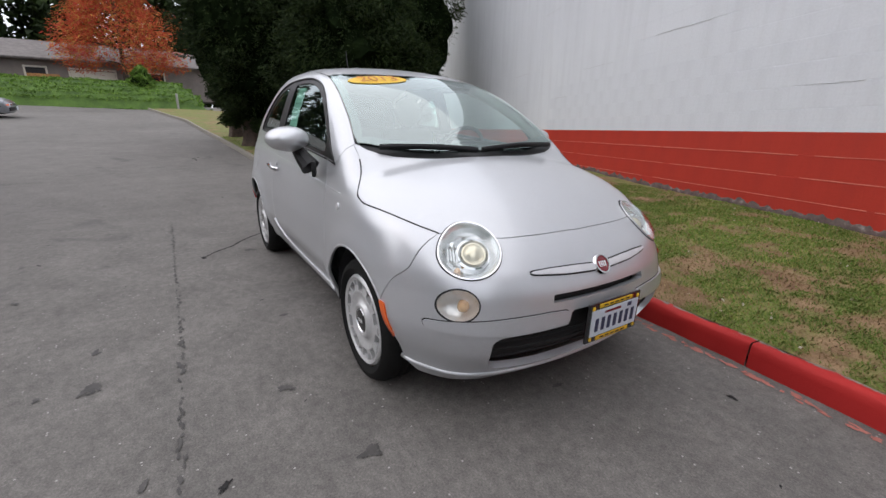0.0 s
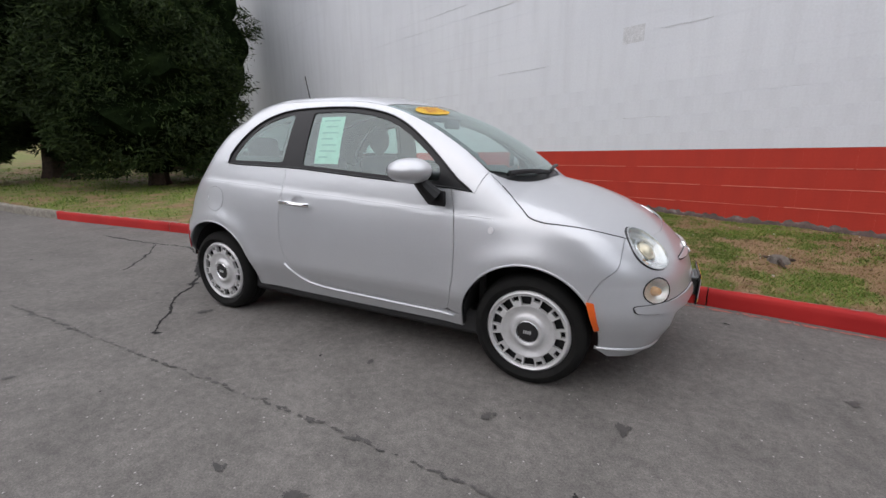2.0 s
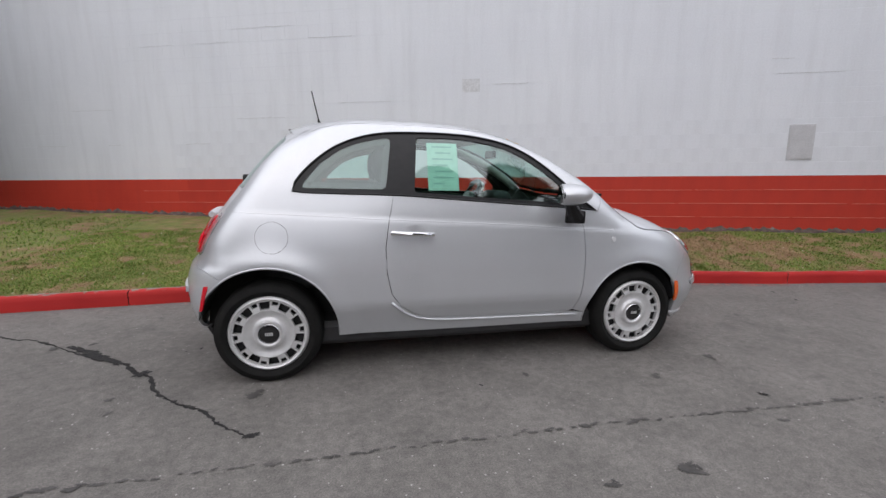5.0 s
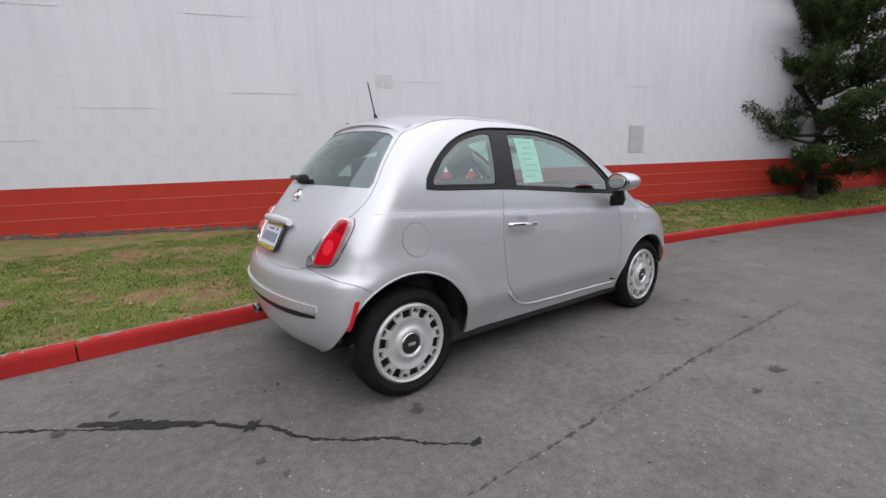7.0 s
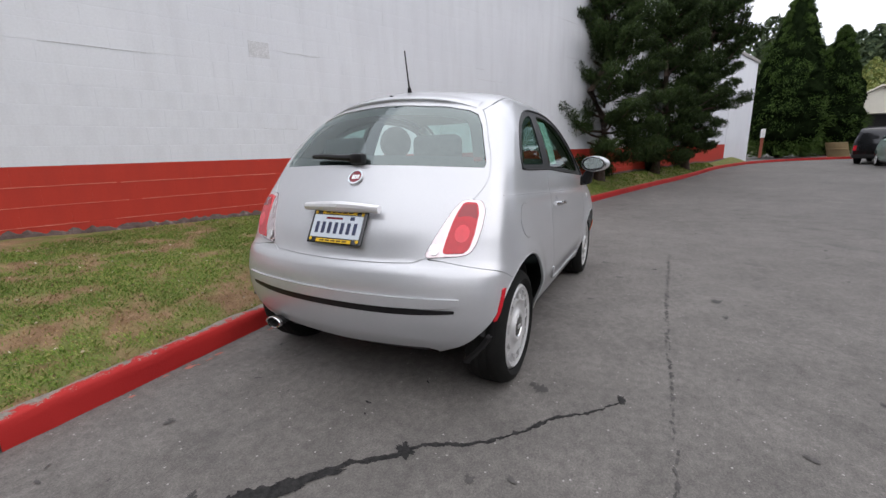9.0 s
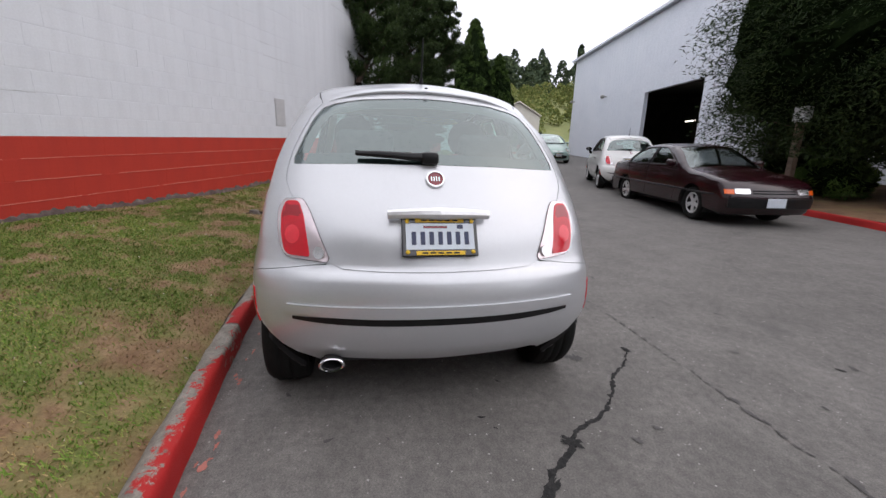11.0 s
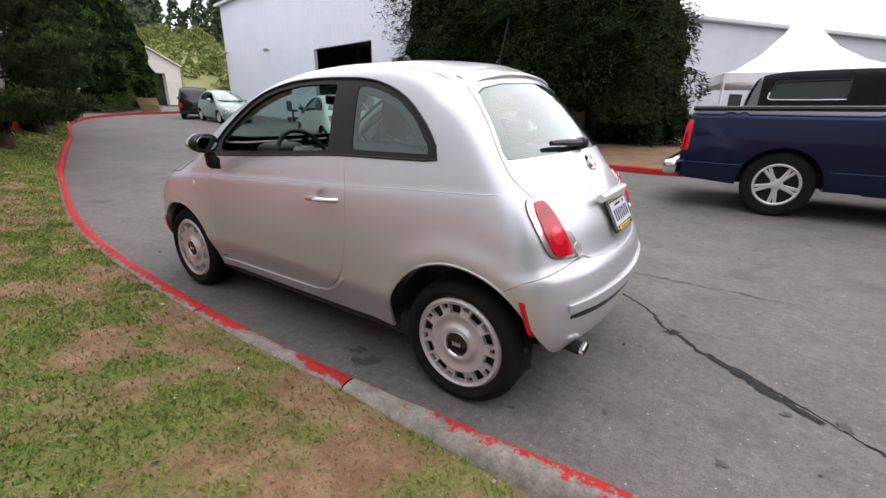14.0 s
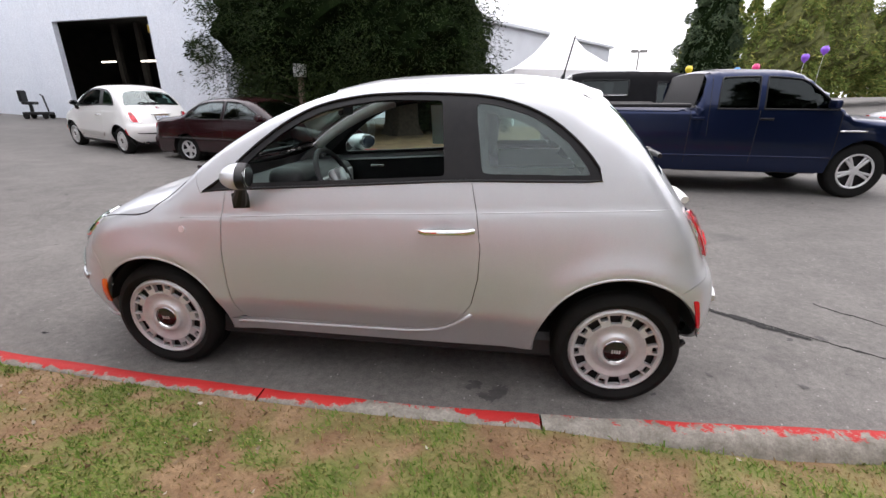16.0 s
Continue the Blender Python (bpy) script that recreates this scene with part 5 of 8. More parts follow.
    for s in (-1, 1):
        bar = rounded([(s * 0.21, 0.445), (s * 0.21, 0.5), (s * 0.3, 0.503), (s * 0.45, 0.498), (s * 0.6, 0.488), (s * 0.705, 0.482), (s * 0.70, 0.45), (s * 0.6, 0.438), (s * 0.45, 0.435)], 0.012)
        put("bumper_bar", S.panel("front", [bar], 0.014, 0.009, 0.02, dome=0.006), paint, car, "raised bumper moulding")
        put("bar_gap", S.panel("front", [gapped(bar, -0.004)], 0.014, 0.0012, 0), DARK)
        tash = [(s * 0.04, 0.624), (s * 0.04, 0.646), (s * 0.14, 0.651), (s * 0.25, 0.653), (s * 0.335, 0.65), (s * 0.348, 0.646), (s * 0.33, 0.641), (s * 0.2, 0.63)]
        put("bar_gap", S.panel("front", [gapped(rounded(tash, 0.006), -0.005)], 0.015, 0.0015, 0), DARK)
        put("chrome_bar", S.panel("front", [rounded(tash, 0.006)], 0.012, 0.008, 0.014, dome=0.007), SATIN, car, "slim chrome bar beside the badge")
    lipc = S.cast("nose", [(a, 0.214 + 0.05 * a**2) for a in np.linspace(-0.9, 0.9, 44)])
    put("front_lip", mesh_from(tube(lipc + S.normal(lipc) * 0.001, 0.009, 8)), paint)
    put("under_tray", S.panel("nose", [[(-0.7, 0.14), (-0.7, 0.2), (-0.5, 0.185), (0, 0.175), (0.5, 0.185), (0.7, 0.2), (0.7, 0.14)]], 0.06, -0.03, 0), DARK, car, "black underside of the nose")
    # rear bumper
    ql = S.flat("right", S.cast("rear", on_line(HATCH_EDGE, 26)))[-1]
    q3 = S.cast("left", [*on_line([tuple(ql), (-1.52, 0.672), (-1.44, 0.645), arc(*RA, 124, 100)[0]], 16)[1:-1], *arc(*RA, 124, 184, 16)])
    rq = S.flat("tail", q3)
    top = S.flat("tail", S.cast("rear", [(0.0, 0.668), (0.25, 0.67), (0.40, 0.676), (0.452, 0.696)]))
    low = [(a, 0.265 + 0.02 * abs(a)) for a in np.linspace(rq[-1][0] - 0.08, 0.0, 14)]
    half = [*top, *rq, *low]
    rb = [*half, *[(-a, b) for a, b in half[::-1]][1:-1]]
    put("rear_bumper", S.panel("tail", [gapped(rb, 0.0015)], fine), paint, car, "")
    for nm, z0, z1, lift, mm in (("bumper_bar", 0.49, 0.54, 0.013, paint), ("bumper_groove", 0.455, 0.488, 0.003, TRIM)):
        a1 = 0.74 if mm is paint else 0.72
        strip = [*[(a, z0 + 0.02 * (a / a1) ** 4) for a in np.linspace(-a1, a1, 30)], *[(a, z1) for a in np.linspace(a1, -a1, 30)]]
        put(nm, S.panel("tail", [strip], 0.03, lift, 0.015), mm, car, "raised bumper moulding" if mm is paint else "black groove under the moulding")
    put("rear_valance", S.panel("tail", [[(-0.62, 0.22), (-0.62, 0.28), (-0.6, 0.28), (0, 0.27), (0.6, 0.28), (0.62, 0.28), (0.62, 0.22)]], 0.06, -0.025, 0), DARK, car, "black underside of the tail")
    ex = lathe([(0.026, -0.1), (0.034, -0.02), (0.036, 0.0), (0.03, 0.003), (0.028, -0.08)], 24, "X")
    bmesh.ops.scale(ex, verts=ex.verts, vec=(-1, 1.35, 0.8))
    pipe = part("tailpipe", ex, DARK, car, "oval steel tailpipe", smooth=True, m=Matrix.Translation((-1.625, 0.45, 0.272)))
    tip = lathe([(0.0375, -0.014), (0.0385, 0.0), (0.035, 0.004), (0.03, 0.002), (0.0285, -0.012)], 24, "X")
    bmesh.ops.scale(tip, verts=tip.verts, vec=(-1, 1.4, 0.82))
    part("pipe_tip", tip, CHROME, pipe, "chrome rim of the tailpipe", smooth=True)
    part("silencer", box(0.3, 0.5, 0.14, (-1.4, 0.2, 0.3), 0.05, 3), DARK, car, "dark silencer box")

    # badges, plates, wipers, aerial, filler flap
    for view, y, z in (("front", 0.0, 0.637), ("rear", 0.0, 1.035)):
        c = S.cast(view, [(y, z)])[0]
        n = Vector(S.normal(c[None])[0])
        turn = n.to_track_quat("Y", "Z").to_matrix().to_4x4()
        b = part("badge", lathe([(0.0, 0.008), (0.034, 0.008), (0.036, 0.003)], 30), EMBLEM, car, "dark red round badge", smooth=True, m=Matrix.Translation(Vector(c) + n * 0.002) @ turn @ Matrix.Scale(0.93, 4))
        part("badge_ring", lathe([(0.035, 0.0), (0.037, 0.012), (0.043, 0.012), (0.047, 0.0)], 30), CHROME, b, "chrome badge ring", smooth=True)
        part("badge_bars", joined(*[box(0.006, 0.003, 0.026, (dx, 0.009, 0), 0.001) for dx in (-0.018, -0.006, 0.006, 0.018)]), CHROME, b)
    number_plate(car, S, "front", (0.012, 0.438), -4)
    number_plate(car, S, "rear", (0.0, 0.808), 17)
    arch_ = [(-1.566 + 0.3 * y * y, y, 0.908 - 0.14 * y * y) for y in np.linspace(0, 0.215, 7)]
    hb = joined(tube(arch_, 0.027, 10, 0.019), tube([(x, -y, z) for x, y, z in arch_], 0.027, 10, 0.019))
    part("tailgate_handle", hb, SATIN, hatch, "chrome tailgate handle", smooth=True)
    for y0, y1, x0, x1 in ((-0.02, 0.54, 1.035, 0.955), (-0.56, -0.05, 0.945, 1.035)):
        ln = S.cast("top", on_line([(x0, y0), ((x0 + x1) / 2, (y0 + y1) / 2), (x1, y1)], 9))
        arm = tube(ln + S.normal(ln) * 0.024, 0.011, 6)
        bl = tube(ln + S.normal(ln) * 0.01, 0.008, 6)
        part("wiper", joined(arm, bl), TRIM, car, "black windscreen wiper", smooth=True)
    ln = S.cast("rear", [(0.02, 1.115), (0.13, 1.118), (0.25, 1.124), (0.34, 1.124)])
    part("rear_wiper", joined(tube(ln + S.normal(ln) * 0.026, 0.019, 8, 0.011), box(0.05, 0.08, 0.055, tuple(ln[0] + S.normal(ln)[0] * 0.02), 0.015, 2)), TRIM, hatch, "black rear wiper", smooth=True)
    part("aerial", joined(tube([(-0.885, 0, 1.5), (-0.895, 0, 1.53)], 0.014, 10, 0.008), tube([(-0.893, 0, 1.525), (-0.935, 0, 1.72)], 0.0048, 8, 0.0036)), TRIM, car, "short black roof aerial", smooth=True)
    part("washer_jet", box(0.016, 0.016, 0.006, (-1.085, 0.0, 1.459), 0.002), TRIM, car)
    put("fuel_flap", S.panel("right", [ring(-1.108, 0.826, 0.083, 0.083, 36)], 0.02, 0.0022, 0.006), paint, car, "round fuel flap")
    put("flap_gap", S.panel("right", [ring(-1.108, 0.826, 0.0848, 0.0848, 36), ring(-1.108, 0.826, 0.0825, 0.0825, 36)], 0.02, 0.0012, 0), DARK)
    put("flap_catch", S.panel("right", [ring(-1.183, 0.826, 0.009, 0.012, 14)], 0.006, 0.004, 0.004), paint)
    cabin(car, S, detail)
    return car


def mesh_from(bm):
    me = bpy.data.meshes.new("strip")
    bmesh.ops.recalc_face_normals(bm, faces=bm.faces)
    bm.to_mesh(me)
    bm.free()
    me.shade_smooth()
    return me


def plain_mirror():
    return bpy.data.materials.get("mirror silver") or plain("mirror silver", (0.7, 0.72, 0.72), 0.02, 1.0)


REFLECTOR = plain("lamp reflector", (0.8, 0.8, 0.8), 0.2, 0.85)
REFLECTOR_WARM = plain("warm lamp reflector", (0.84, 0.81, 0.78), 0.3, 0.6)
BULB = plain("projector glass", (0.8, 0.7, 0.5), 0.08, 0.5, 1.0)
SCREEN = glass("windscreen glass", (0.56, 0.78, 0.72), 0.03, 0.3)


def number_plate(car, S, view, at, lean):
    """A pale plate in a black frame with yellow bars; its characters are plain bars."""
    c = S.cast(view, [at])[0]
    s = 1 if view == "front" else -1
    n = Vector(S.normal(c[None])[0])
    if view == "front":
        n.y = 0.0
        n.z = -0.02
        n.normalize()
    pl = thing("number_plate")
    pl.parent = car
    right = Vector((0, s, 0))
    up = n.cross(right).normalized()
    rot = Matrix((right, up, n)).transposed().to_4x4()
    pl.matrix_basis = Matrix.Translation(Vector(c) + n * (0.03 if view == "front" else 0.016)) @ rot
    part("frame", joined(box(0.322, 0.17, 0.012, (0, 0, -0.004), 0.006, 2), box(0.2, 0.1, 0.04, (0, 0, -0.025), 0.004)), GLOSS_BLACK, pl, "black plate frame")
    part("plate", box(0.288, 0.112, 0.004, (0, 0, 0.004), 0.001), PLATE, pl, "pale blue-white plate")
    part("yellow_bar", box(0.205, 0.017, 0.003, (0, 0.07, 0.003), 0.001), YELLOW, pl, "yellow dealer strip")
    part("yellow_bar", box(0.205, 0.017, 0.003, (0, -0.07, 0.003), 0.001), YELLOW, pl, "yellow dealer strip")
    for dx in (-0.137, 0.137):
        for dy in (-0.066, 0.066):
            part("screw", lathe([(0.0, 0.004), (0.006, 0.003), (0.009, 0.0)], 14, "Z"), YELLOW, pl, m=Matrix.Translation((dx, dy, 0.004)))
    for sy in (-1, 1):
        part("strip_print", joined(*[box(0.024, 0.007, 0.002, (-0.066 + 0.033 * k, sy * 0.07, 0.0045), 0.0005) for k in range(5)]), TRIM, pl)
    for k in range(7):
        part("character_bar", box(0.019, 0.056, 0.002, (-0.111 + 0.037 * k, -0.008, 0.0065), 0.002), PLATE_INK, pl)
    part("title_bar", box(0.1, 0.011, 0.002, (-0.02, 0.04, 0.0065), 0.001), EMBLEM, pl)
    part("sticker", box(0.026, 0.018, 0.002, (0.085, 0.042, 0.0065), 0.001), PLATE_INK, pl)


def seat(parent, x, y, turn=0):
    st = thing("front_seat")
    st.parent = parent
    st.matrix_basis = Matrix.Translation((x, y, 0))
    part("cushion", box(0.5, 0.48, 0.16, (0.05, 0, 0.5), 0.06, 3), CLOTH, st, "", smooth=True)
    part("backrest", box(0.14, 0.47, 0.6, (-0.25, 0, 0.82), 0.06, 3, Matrix.Translation((-0.25, 0, 0.55)) @ Matrix.Rotation(radians(-14), 4, "Y") @ Matrix.Translation((0.25, 0, -0.55))), CLOTH, st, "", smooth=True)
    bm = bmesh.new()
    bmesh.ops.create_uvsphere(bm, u_segments=20, v_segments=12, radius=1.0, matrix=Matrix.Translation((-0.375, 0, 1.235)) @ Matrix.Diagonal((0.06, 0.125, 0.115, 1)))
    part("headrest", bm, CLOTH, st, "round padded headrest", smooth=True)
    for dy in (-0.05, 0.05):
        part("headrest_post", tube([(-0.37, dy, 1.05), (-0.375, dy, 1.17)], 0.007, 8), CHROME, st)


def cabin(car, S, detail):
    """Floor, dash, wheel, seats, mirror and papers, as seen through the glass."""
    part("floor_pan", joined(box(2.2, 1.4, 0.14, (-0.15, 0, 0.24), 0.03), box(0.9, 1.0, 0.1, (1.25, 0, 0.3), 0.03), box(0.36, 0.9, 0.12, (-1.3, 0, 0.37), 0.03)), CABIN, car, "dark floor and underside")
    part("bulkhead", box(0.04, 1.3, 0.6, (0.86, 0, 0.58), 0.01), CABIN, car)
    dash = box(0.4, 1.32, 0.2, (0.76, 0, 0.86), 0.07, 4)
    part("dashboard", dash, CABIN, car, "dark dashboard", smooth=True)
    part("dash_panel", box(0.03, 1.2, 0.12, (0.56, 0, 0.85), 0.012, 2), PALE_DASH, car, "silver dash panel", smooth=True)
    part("instrument_hood", box(0.2, 0.3, 0.14, (0.54, 0.36, 0.98), 0.06, 4), CABIN, car, "", smooth=True)
    wh = thing("steering_wheel")
    wh.parent = car
    wh.matrix_basis = Matrix.Translation((0.3, 0.36, 0.965)) @ Matrix.Rotation(radians(-64), 4, "Y")
    part("wheel_rim", lathe([(0.185 + 0.014 * math.cos(a), 0.014 * math.sin(a)) for a in np.linspace(0, 2 * math.pi, 11)], 40, "Z"), CABIN, wh, "", smooth=True)
    part("wheel_boss", joined(box(0.14, 0.15, 0.05, (0, 0, 0.02), 0.02, 2), box(0.05, 0.34, 0.02, (0, 0, 0.0), 0.008), box(0.2, 0.05, 0.02, (-0.09, 0, 0.0), 0.008)), PALE_DASH, wh, "silver wheel boss and spokes", smooth=True)
    seat(car, -0.12, 0.36)
    seat(car, -0.12, -0.36)
    part("rear_bench", joined(box(0.5, 1.1, 0.16, (-0.92, 0, 0.55), 0.06, 3), box(0.14, 1.12, 0.56, (-1.15, 0, 0.83), 0.06, 3)), CLOTH, car, "dark grey rear bench", smooth=True)
    for y in (-0.3, 0.3):
        part("rear_headrest", box(0.08, 0.27, 0.17, (-1.13, y, 1.16), 0.035, 3), CLOTH, car, "", smooth=True)
    part("parcel_shelf", box(0.2, 0.9, 0.03, (-1.22, 0, 0.98), 0.01), CABIN, car)
    part("tail_liner", box(0.03, 0.9, 0.36, (-1.38, 0, 0.8), 0.01), CABIN, car)
    part("mirror_inside", box(0.03, 0.2, 0.06, (0.36, 0.0, 1.33), 0.012, 2), TRIM, car, "inside mirror")
    if detail:
        # papers in the passenger window, oval year sticker on the screen
        sheet = [(-0.245, 1.085), (-0.245, 1.365), (-0.06, 1.365), (-0.06, 1.085)]
        pg = add("window_sheet", S.panel("right", [sheet], 0.05, -0.013, 0.0), PAPER, car, "pale green printed window sheet")
        for k, (w0, w1) in enumerate(((0.03, 0.15), (0.05, 0.14), (0.03, 0.155), (0.03, 0.12), (0.045, 0.15), (0.03, 0.155), (0.03, 0.1))):
            z = 1.345 - 0.036 * k
            add("print_bar", S.panel("right", [[(-0.245 + w0, z), (-0.245 + w0, z - 0.008), (-0.245 + w1, z - 0.008), (-0.245 + w1, z)]], 0.05, -0.0115, 0.0), INK, pg)
        ov = add("year_sticker", S.panel("top", [ring(0.375, -0.3, 0.066, 0.185, 40)], 0.03, 0.0015, 0.0), YELLOW, car, "yellow oval year sticker")
        c = S.cast("top", [(0.375, -0.3)])[0]
        n = Vector(S.normal(c[None])[0])
        right = Vector((0, 1, 0)) - n * n.y
        right.normalize()
        rot = Matrix((right, n.cross(right), n)).transposed().to_4x4()
        t = add("year", text_mesh("2013", 0.125), PLATE_RED, ov, "dark year numerals")
        t.matrix_basis = Matrix.Translation(Vector(c) + n * 0.006) @ rot


PLATE_RED = plain("sticker ink", (0.55, 0.2, 0.02), 0.5)
SILVER = car_paint("silver paint", (0.59, 0.605, 0.625), 0.5, 0.36)
hero = fiat("silver three-door hatchback parked along the kerb", SILVER, Matrix.Identity(4))

# ---- blocks, footing and fittings of the wall ----
def block_mesh(w, h, name, d):
    b = 0.009
    v = [(0, 0.0006, 0), (w, 0.0006, 0), (w, d, h), (0, d, h), (0.0002, 0, b), (w - 0.0002, 0, b), (w - 0.0002, 0, h - b), (0.0002, 0, h - b), (0, 0.03, 0), (w, 0.03, 0), (w, 0.03, h), (0, 0.03, h)]
    f = [(4, 5, 6, 7), (0, 1, 5, 4), (1, 2, 6, 5), (2, 3, 7, 6), (3, 0, 4, 7), (8, 9, 1, 0), (9, 10, 2, 1), (10, 11, 3, 2), (11, 8, 0, 3)]
    me = mesh_of(name, v, f)
    return me


JOINT = 0.0004
white_block, red_block = block_mesh(BLOCK - JOINT, COURSE - JOINT, "block", 0.0014), block_mesh(BLOCK - JOINT, COURSE - JOINT, "block", 0.003)
white_block.materials.append(WHITE_BLOCK)
red_block.materials.append(RED_BLOCK)
core = add("band_core", quads("band_core", [(u, y, z) for u in (U0, U1) for y in (0.012, 0.03) for z in (-1.0, BAND - 0.002)],
    [(0, 1, 3, 2), (4, 6, 7, 5), (0, 4, 5, 1), (2, 3, 7, 6), (1, 5, 7, 3), (0, 2, 6, 4)]), RED_BLOCK, wall)
rest = {"white": [[], []], "red": [[], []]}
bvs = {k: np.array([tuple(v.co) for v in b.vertices]) for k, b in (("white", white_block), ("red", red_block))}
bf = [tuple(p.vertices) for p in white_block.polygons]
for k in range(-6, int((TOP - BAND) / COURSE)):
    z = BAND + k * COURSE
    red = k < 0
    for i in range(int((U1 - U0) / BLOCK)):
        u = U0 + i * BLOCK + (BLOCK / 2 if k % 2 else 0)
        if u + BLOCK > U1:
            continue
        push = 0.0002 * math.sin(i * 12.9 + k * 78.2)
        if -4 <= k < 4 and -5.4 < u < 9.5:
            o = new("block", red_block if red else white_block)
            o.parent = wall
            o.location = (u, push, z)
        else:
            vs, fs = rest["red" if red else "white"]
            n = len(vs) * 12
            vs.append(bvs["red" if red else "white"] + (u, push, z))
            fs += [tuple(n + q for q in f) for f in bf]
for key, m in (("white", WHITE_BLOCK), ("red", RED_BLOCK)):
    vs, fs = rest[key]
    tagged(add("blocks", quads(key, np.concatenate(vs), np.array(fs)), m, wall), kind="stuff")

# paler beads painted as light caught along the open joints of the red band
LIT_EDGE = surface("lit red joint edge", [(0.3, (0.5, 0.09, 0.06)), (0.7, (0.66, 0.24, 0.18))], 0.85, scale=7, fine=80, bump=0.4)
line_rng = random.Random(12)
for k in range(-5, 0):
    u = -6.0
    while u < 14:
        ln = line_rng.uniform(0.8, 2.6)
        z = BAND + k * COURSE - 0.002
        pts = [(u + ln * i / 9, -0.0005, z + line_rng.uniform(-0.0015, 0.0015)) for i in range(10)]
        part("joint_line", tube(pts, line_rng.uniform(0.003, 0.0048), 5), LIT_EDGE, wall)
        u += ln + line_rng.uniform(0.0, 0.25)
# ragged footing along the ground
fu = np.linspace(U0, U1, 2400)
prof = []
for j, (y, z) in enumerate(((-0.004, 0.055), (-0.012, 0.03), (-0.018, -0.06), (-0.012, -1.0))):
    top_ = 0.0 if j else 0.01
    prof.append(np.c_[fu, y + 0.006 * fbm(fu * 3, fu * 0 + j, 2.0), z + (0.016 + 2.4 * top_) * fbm(fu * 5.3, fu * 0.9 + 0.3 * j, 2.6, 2.0, 6)])
foot = np.array(prof)
foot[:, :, 2] += np.array([(lambda p: p.z)(WALL.inverted() @ Vector((x, wall_y(x), float(grass_height(np.array(x), np.array(wall_y(x))))))) for x in np.linspace((WALL @ Vector((U0, 0, 0))).x, (WALL @ Vector((U1, 0, 0))).x, 2400)])[None]
idx = np.arange(4 * 2400).reshape(4, 2400)
cells = np.stack([idx[:-1, :-1], idx[1:, :-1], idx[1:, 1:], idx[:-1, 1:]], -1).reshape(-1, 4)
add("footing", quads("footing", foot.reshape(-1, 3), cells), FOOTING, wall, "ragged bare concrete footing")


def on_wall(x, y, z):
    return WALL.inverted() @ Vector((x, y, z))


annex = thing("annex", WALL)
tagged(annex, "lower white painted annex beyond the end of the block wall", "building")
part("wall", box(4.6, 3.0, 7.6, (U1 + 2.35, 1.52, 1.6), 0.01), WHITE_BLOCK, annex)
part("roof_edge", box(4.7, 3.1, 0.16, (U1 + 2.35, 1.5, 5.45), 0.02), CONCRETE, annex, "grey flat roof edge")
c = on_wall(5.66, 1.85, 1.72)
hatch_plate = part("access_plate", joined(box(0.34, 0.012, 0.5, (0, -0.006, 0), 0.004), box(0.3, 0.006, 0.46, (0, -0.013, 0), 0.002)), surface("grey plate", [(0.3, (0.45, 0.45, 0.46)), (0.7, (0.55, 0.55, 0.56))], 0.6, scale=5), None, m=WALL @ Matrix.Translation(c))
tagged(hatch_plate, "flat grey access plate on the white wall", "wall plate")
c = on_wall(1.19, 3.52, 2.55)
PATCH = surface("old filler", [(0.3, (0.52, 0.53, 0.54)), (0.7, (0.68, 0.69, 0.71))], 0.8, scale=16, bump=0.6)
part("patch", box(0.27, 0.008, 0.2, (0, 0, 0), 0.004, 2), PATCH, wall, "squarish patch of old filler", m=Matrix.Translation(c))
# thin scars where the joints have opened
scar_rng = random.Random(4)
for k in range(34):
    u, row = scar_rng.uniform(-9, 12), scar_rng.randint(2, 22)
    ln, z = scar_rng.uniform(0.25, 1.1), BAND + row * COURSE - JOINT / 2
    pts = [(u + ln * i / 7, -0.0015, z + scar_rng.uniform(-0.005, 0.005)) for i in range(8)]
    part("joint_scar", tube(pts, scar_rng.uniform(0.003, 0.0055), 5), PATCH, wall)

# ---- trees ----
def leaves(centres, size, long=1.8, up=0.0, seed=1, curl=0.3):
    """Small folded leaf sprays at the given places: two triangles each, turned every way."""
    r = np.random.default_rng(seed)
    c = np.asarray(centres, float)
    n = len(c)
    d = r.normal(size=(n, 3))
    d[:, 2] += up
    d /= np.linalg.norm(d, axis=1)[:, None]
    s = np.cross(d, r.normal(size=(n, 3)))
    s /= np.linalg.norm(s, axis=1)[:, None]
    k = size * r.uniform(0.6, 1.35, (n, 1))
    nn = np.cross(d, s)
    v = np.stack([c - d * k * long / 2, c + s * k / 2 + nn * k * curl, c + d * k * long / 2, c - s * k / 2 + nn * k * curl], 1)
    return v.reshape(-1, 3), np.arange(4 * n).reshape(-1, 4)


def sprays(centres, size, seed):
    """Drooping leaf sprays that point away from the bole and down, in uneven tufts."""
    r = np.random.default_rng(seed + 100)
    c = np.asarray(centres, float)
    n = len(c)
    d = c * (1, 1, 0) / np.maximum(np.hypot(c[:, 0], c[:, 1]), 0.2)[:, None] + r.normal(size=(n, 3)) * 0.75
    d[:, 2] -= 0.35
    d /= np.linalg.norm(d, axis=1)[:, None]
    s = np.cross(d, r.normal(size=(n, 3)))
    s /= np.linalg.norm(s, axis=1)[:, None]
    k = size * r.uniform(0.45, 1.3, (n, 1))
    nn = np.cross(d, s)
    v = np.stack([c - d * k * 1.3, c + s * k * 0.27 + nn * k * 0.12, c + d * k * 1.3, c - s * k * 0.27 + nn * k * 0.12], 1)
    return v.reshape(-1, 3), np.arange(4 * n).reshape(-1, 4)


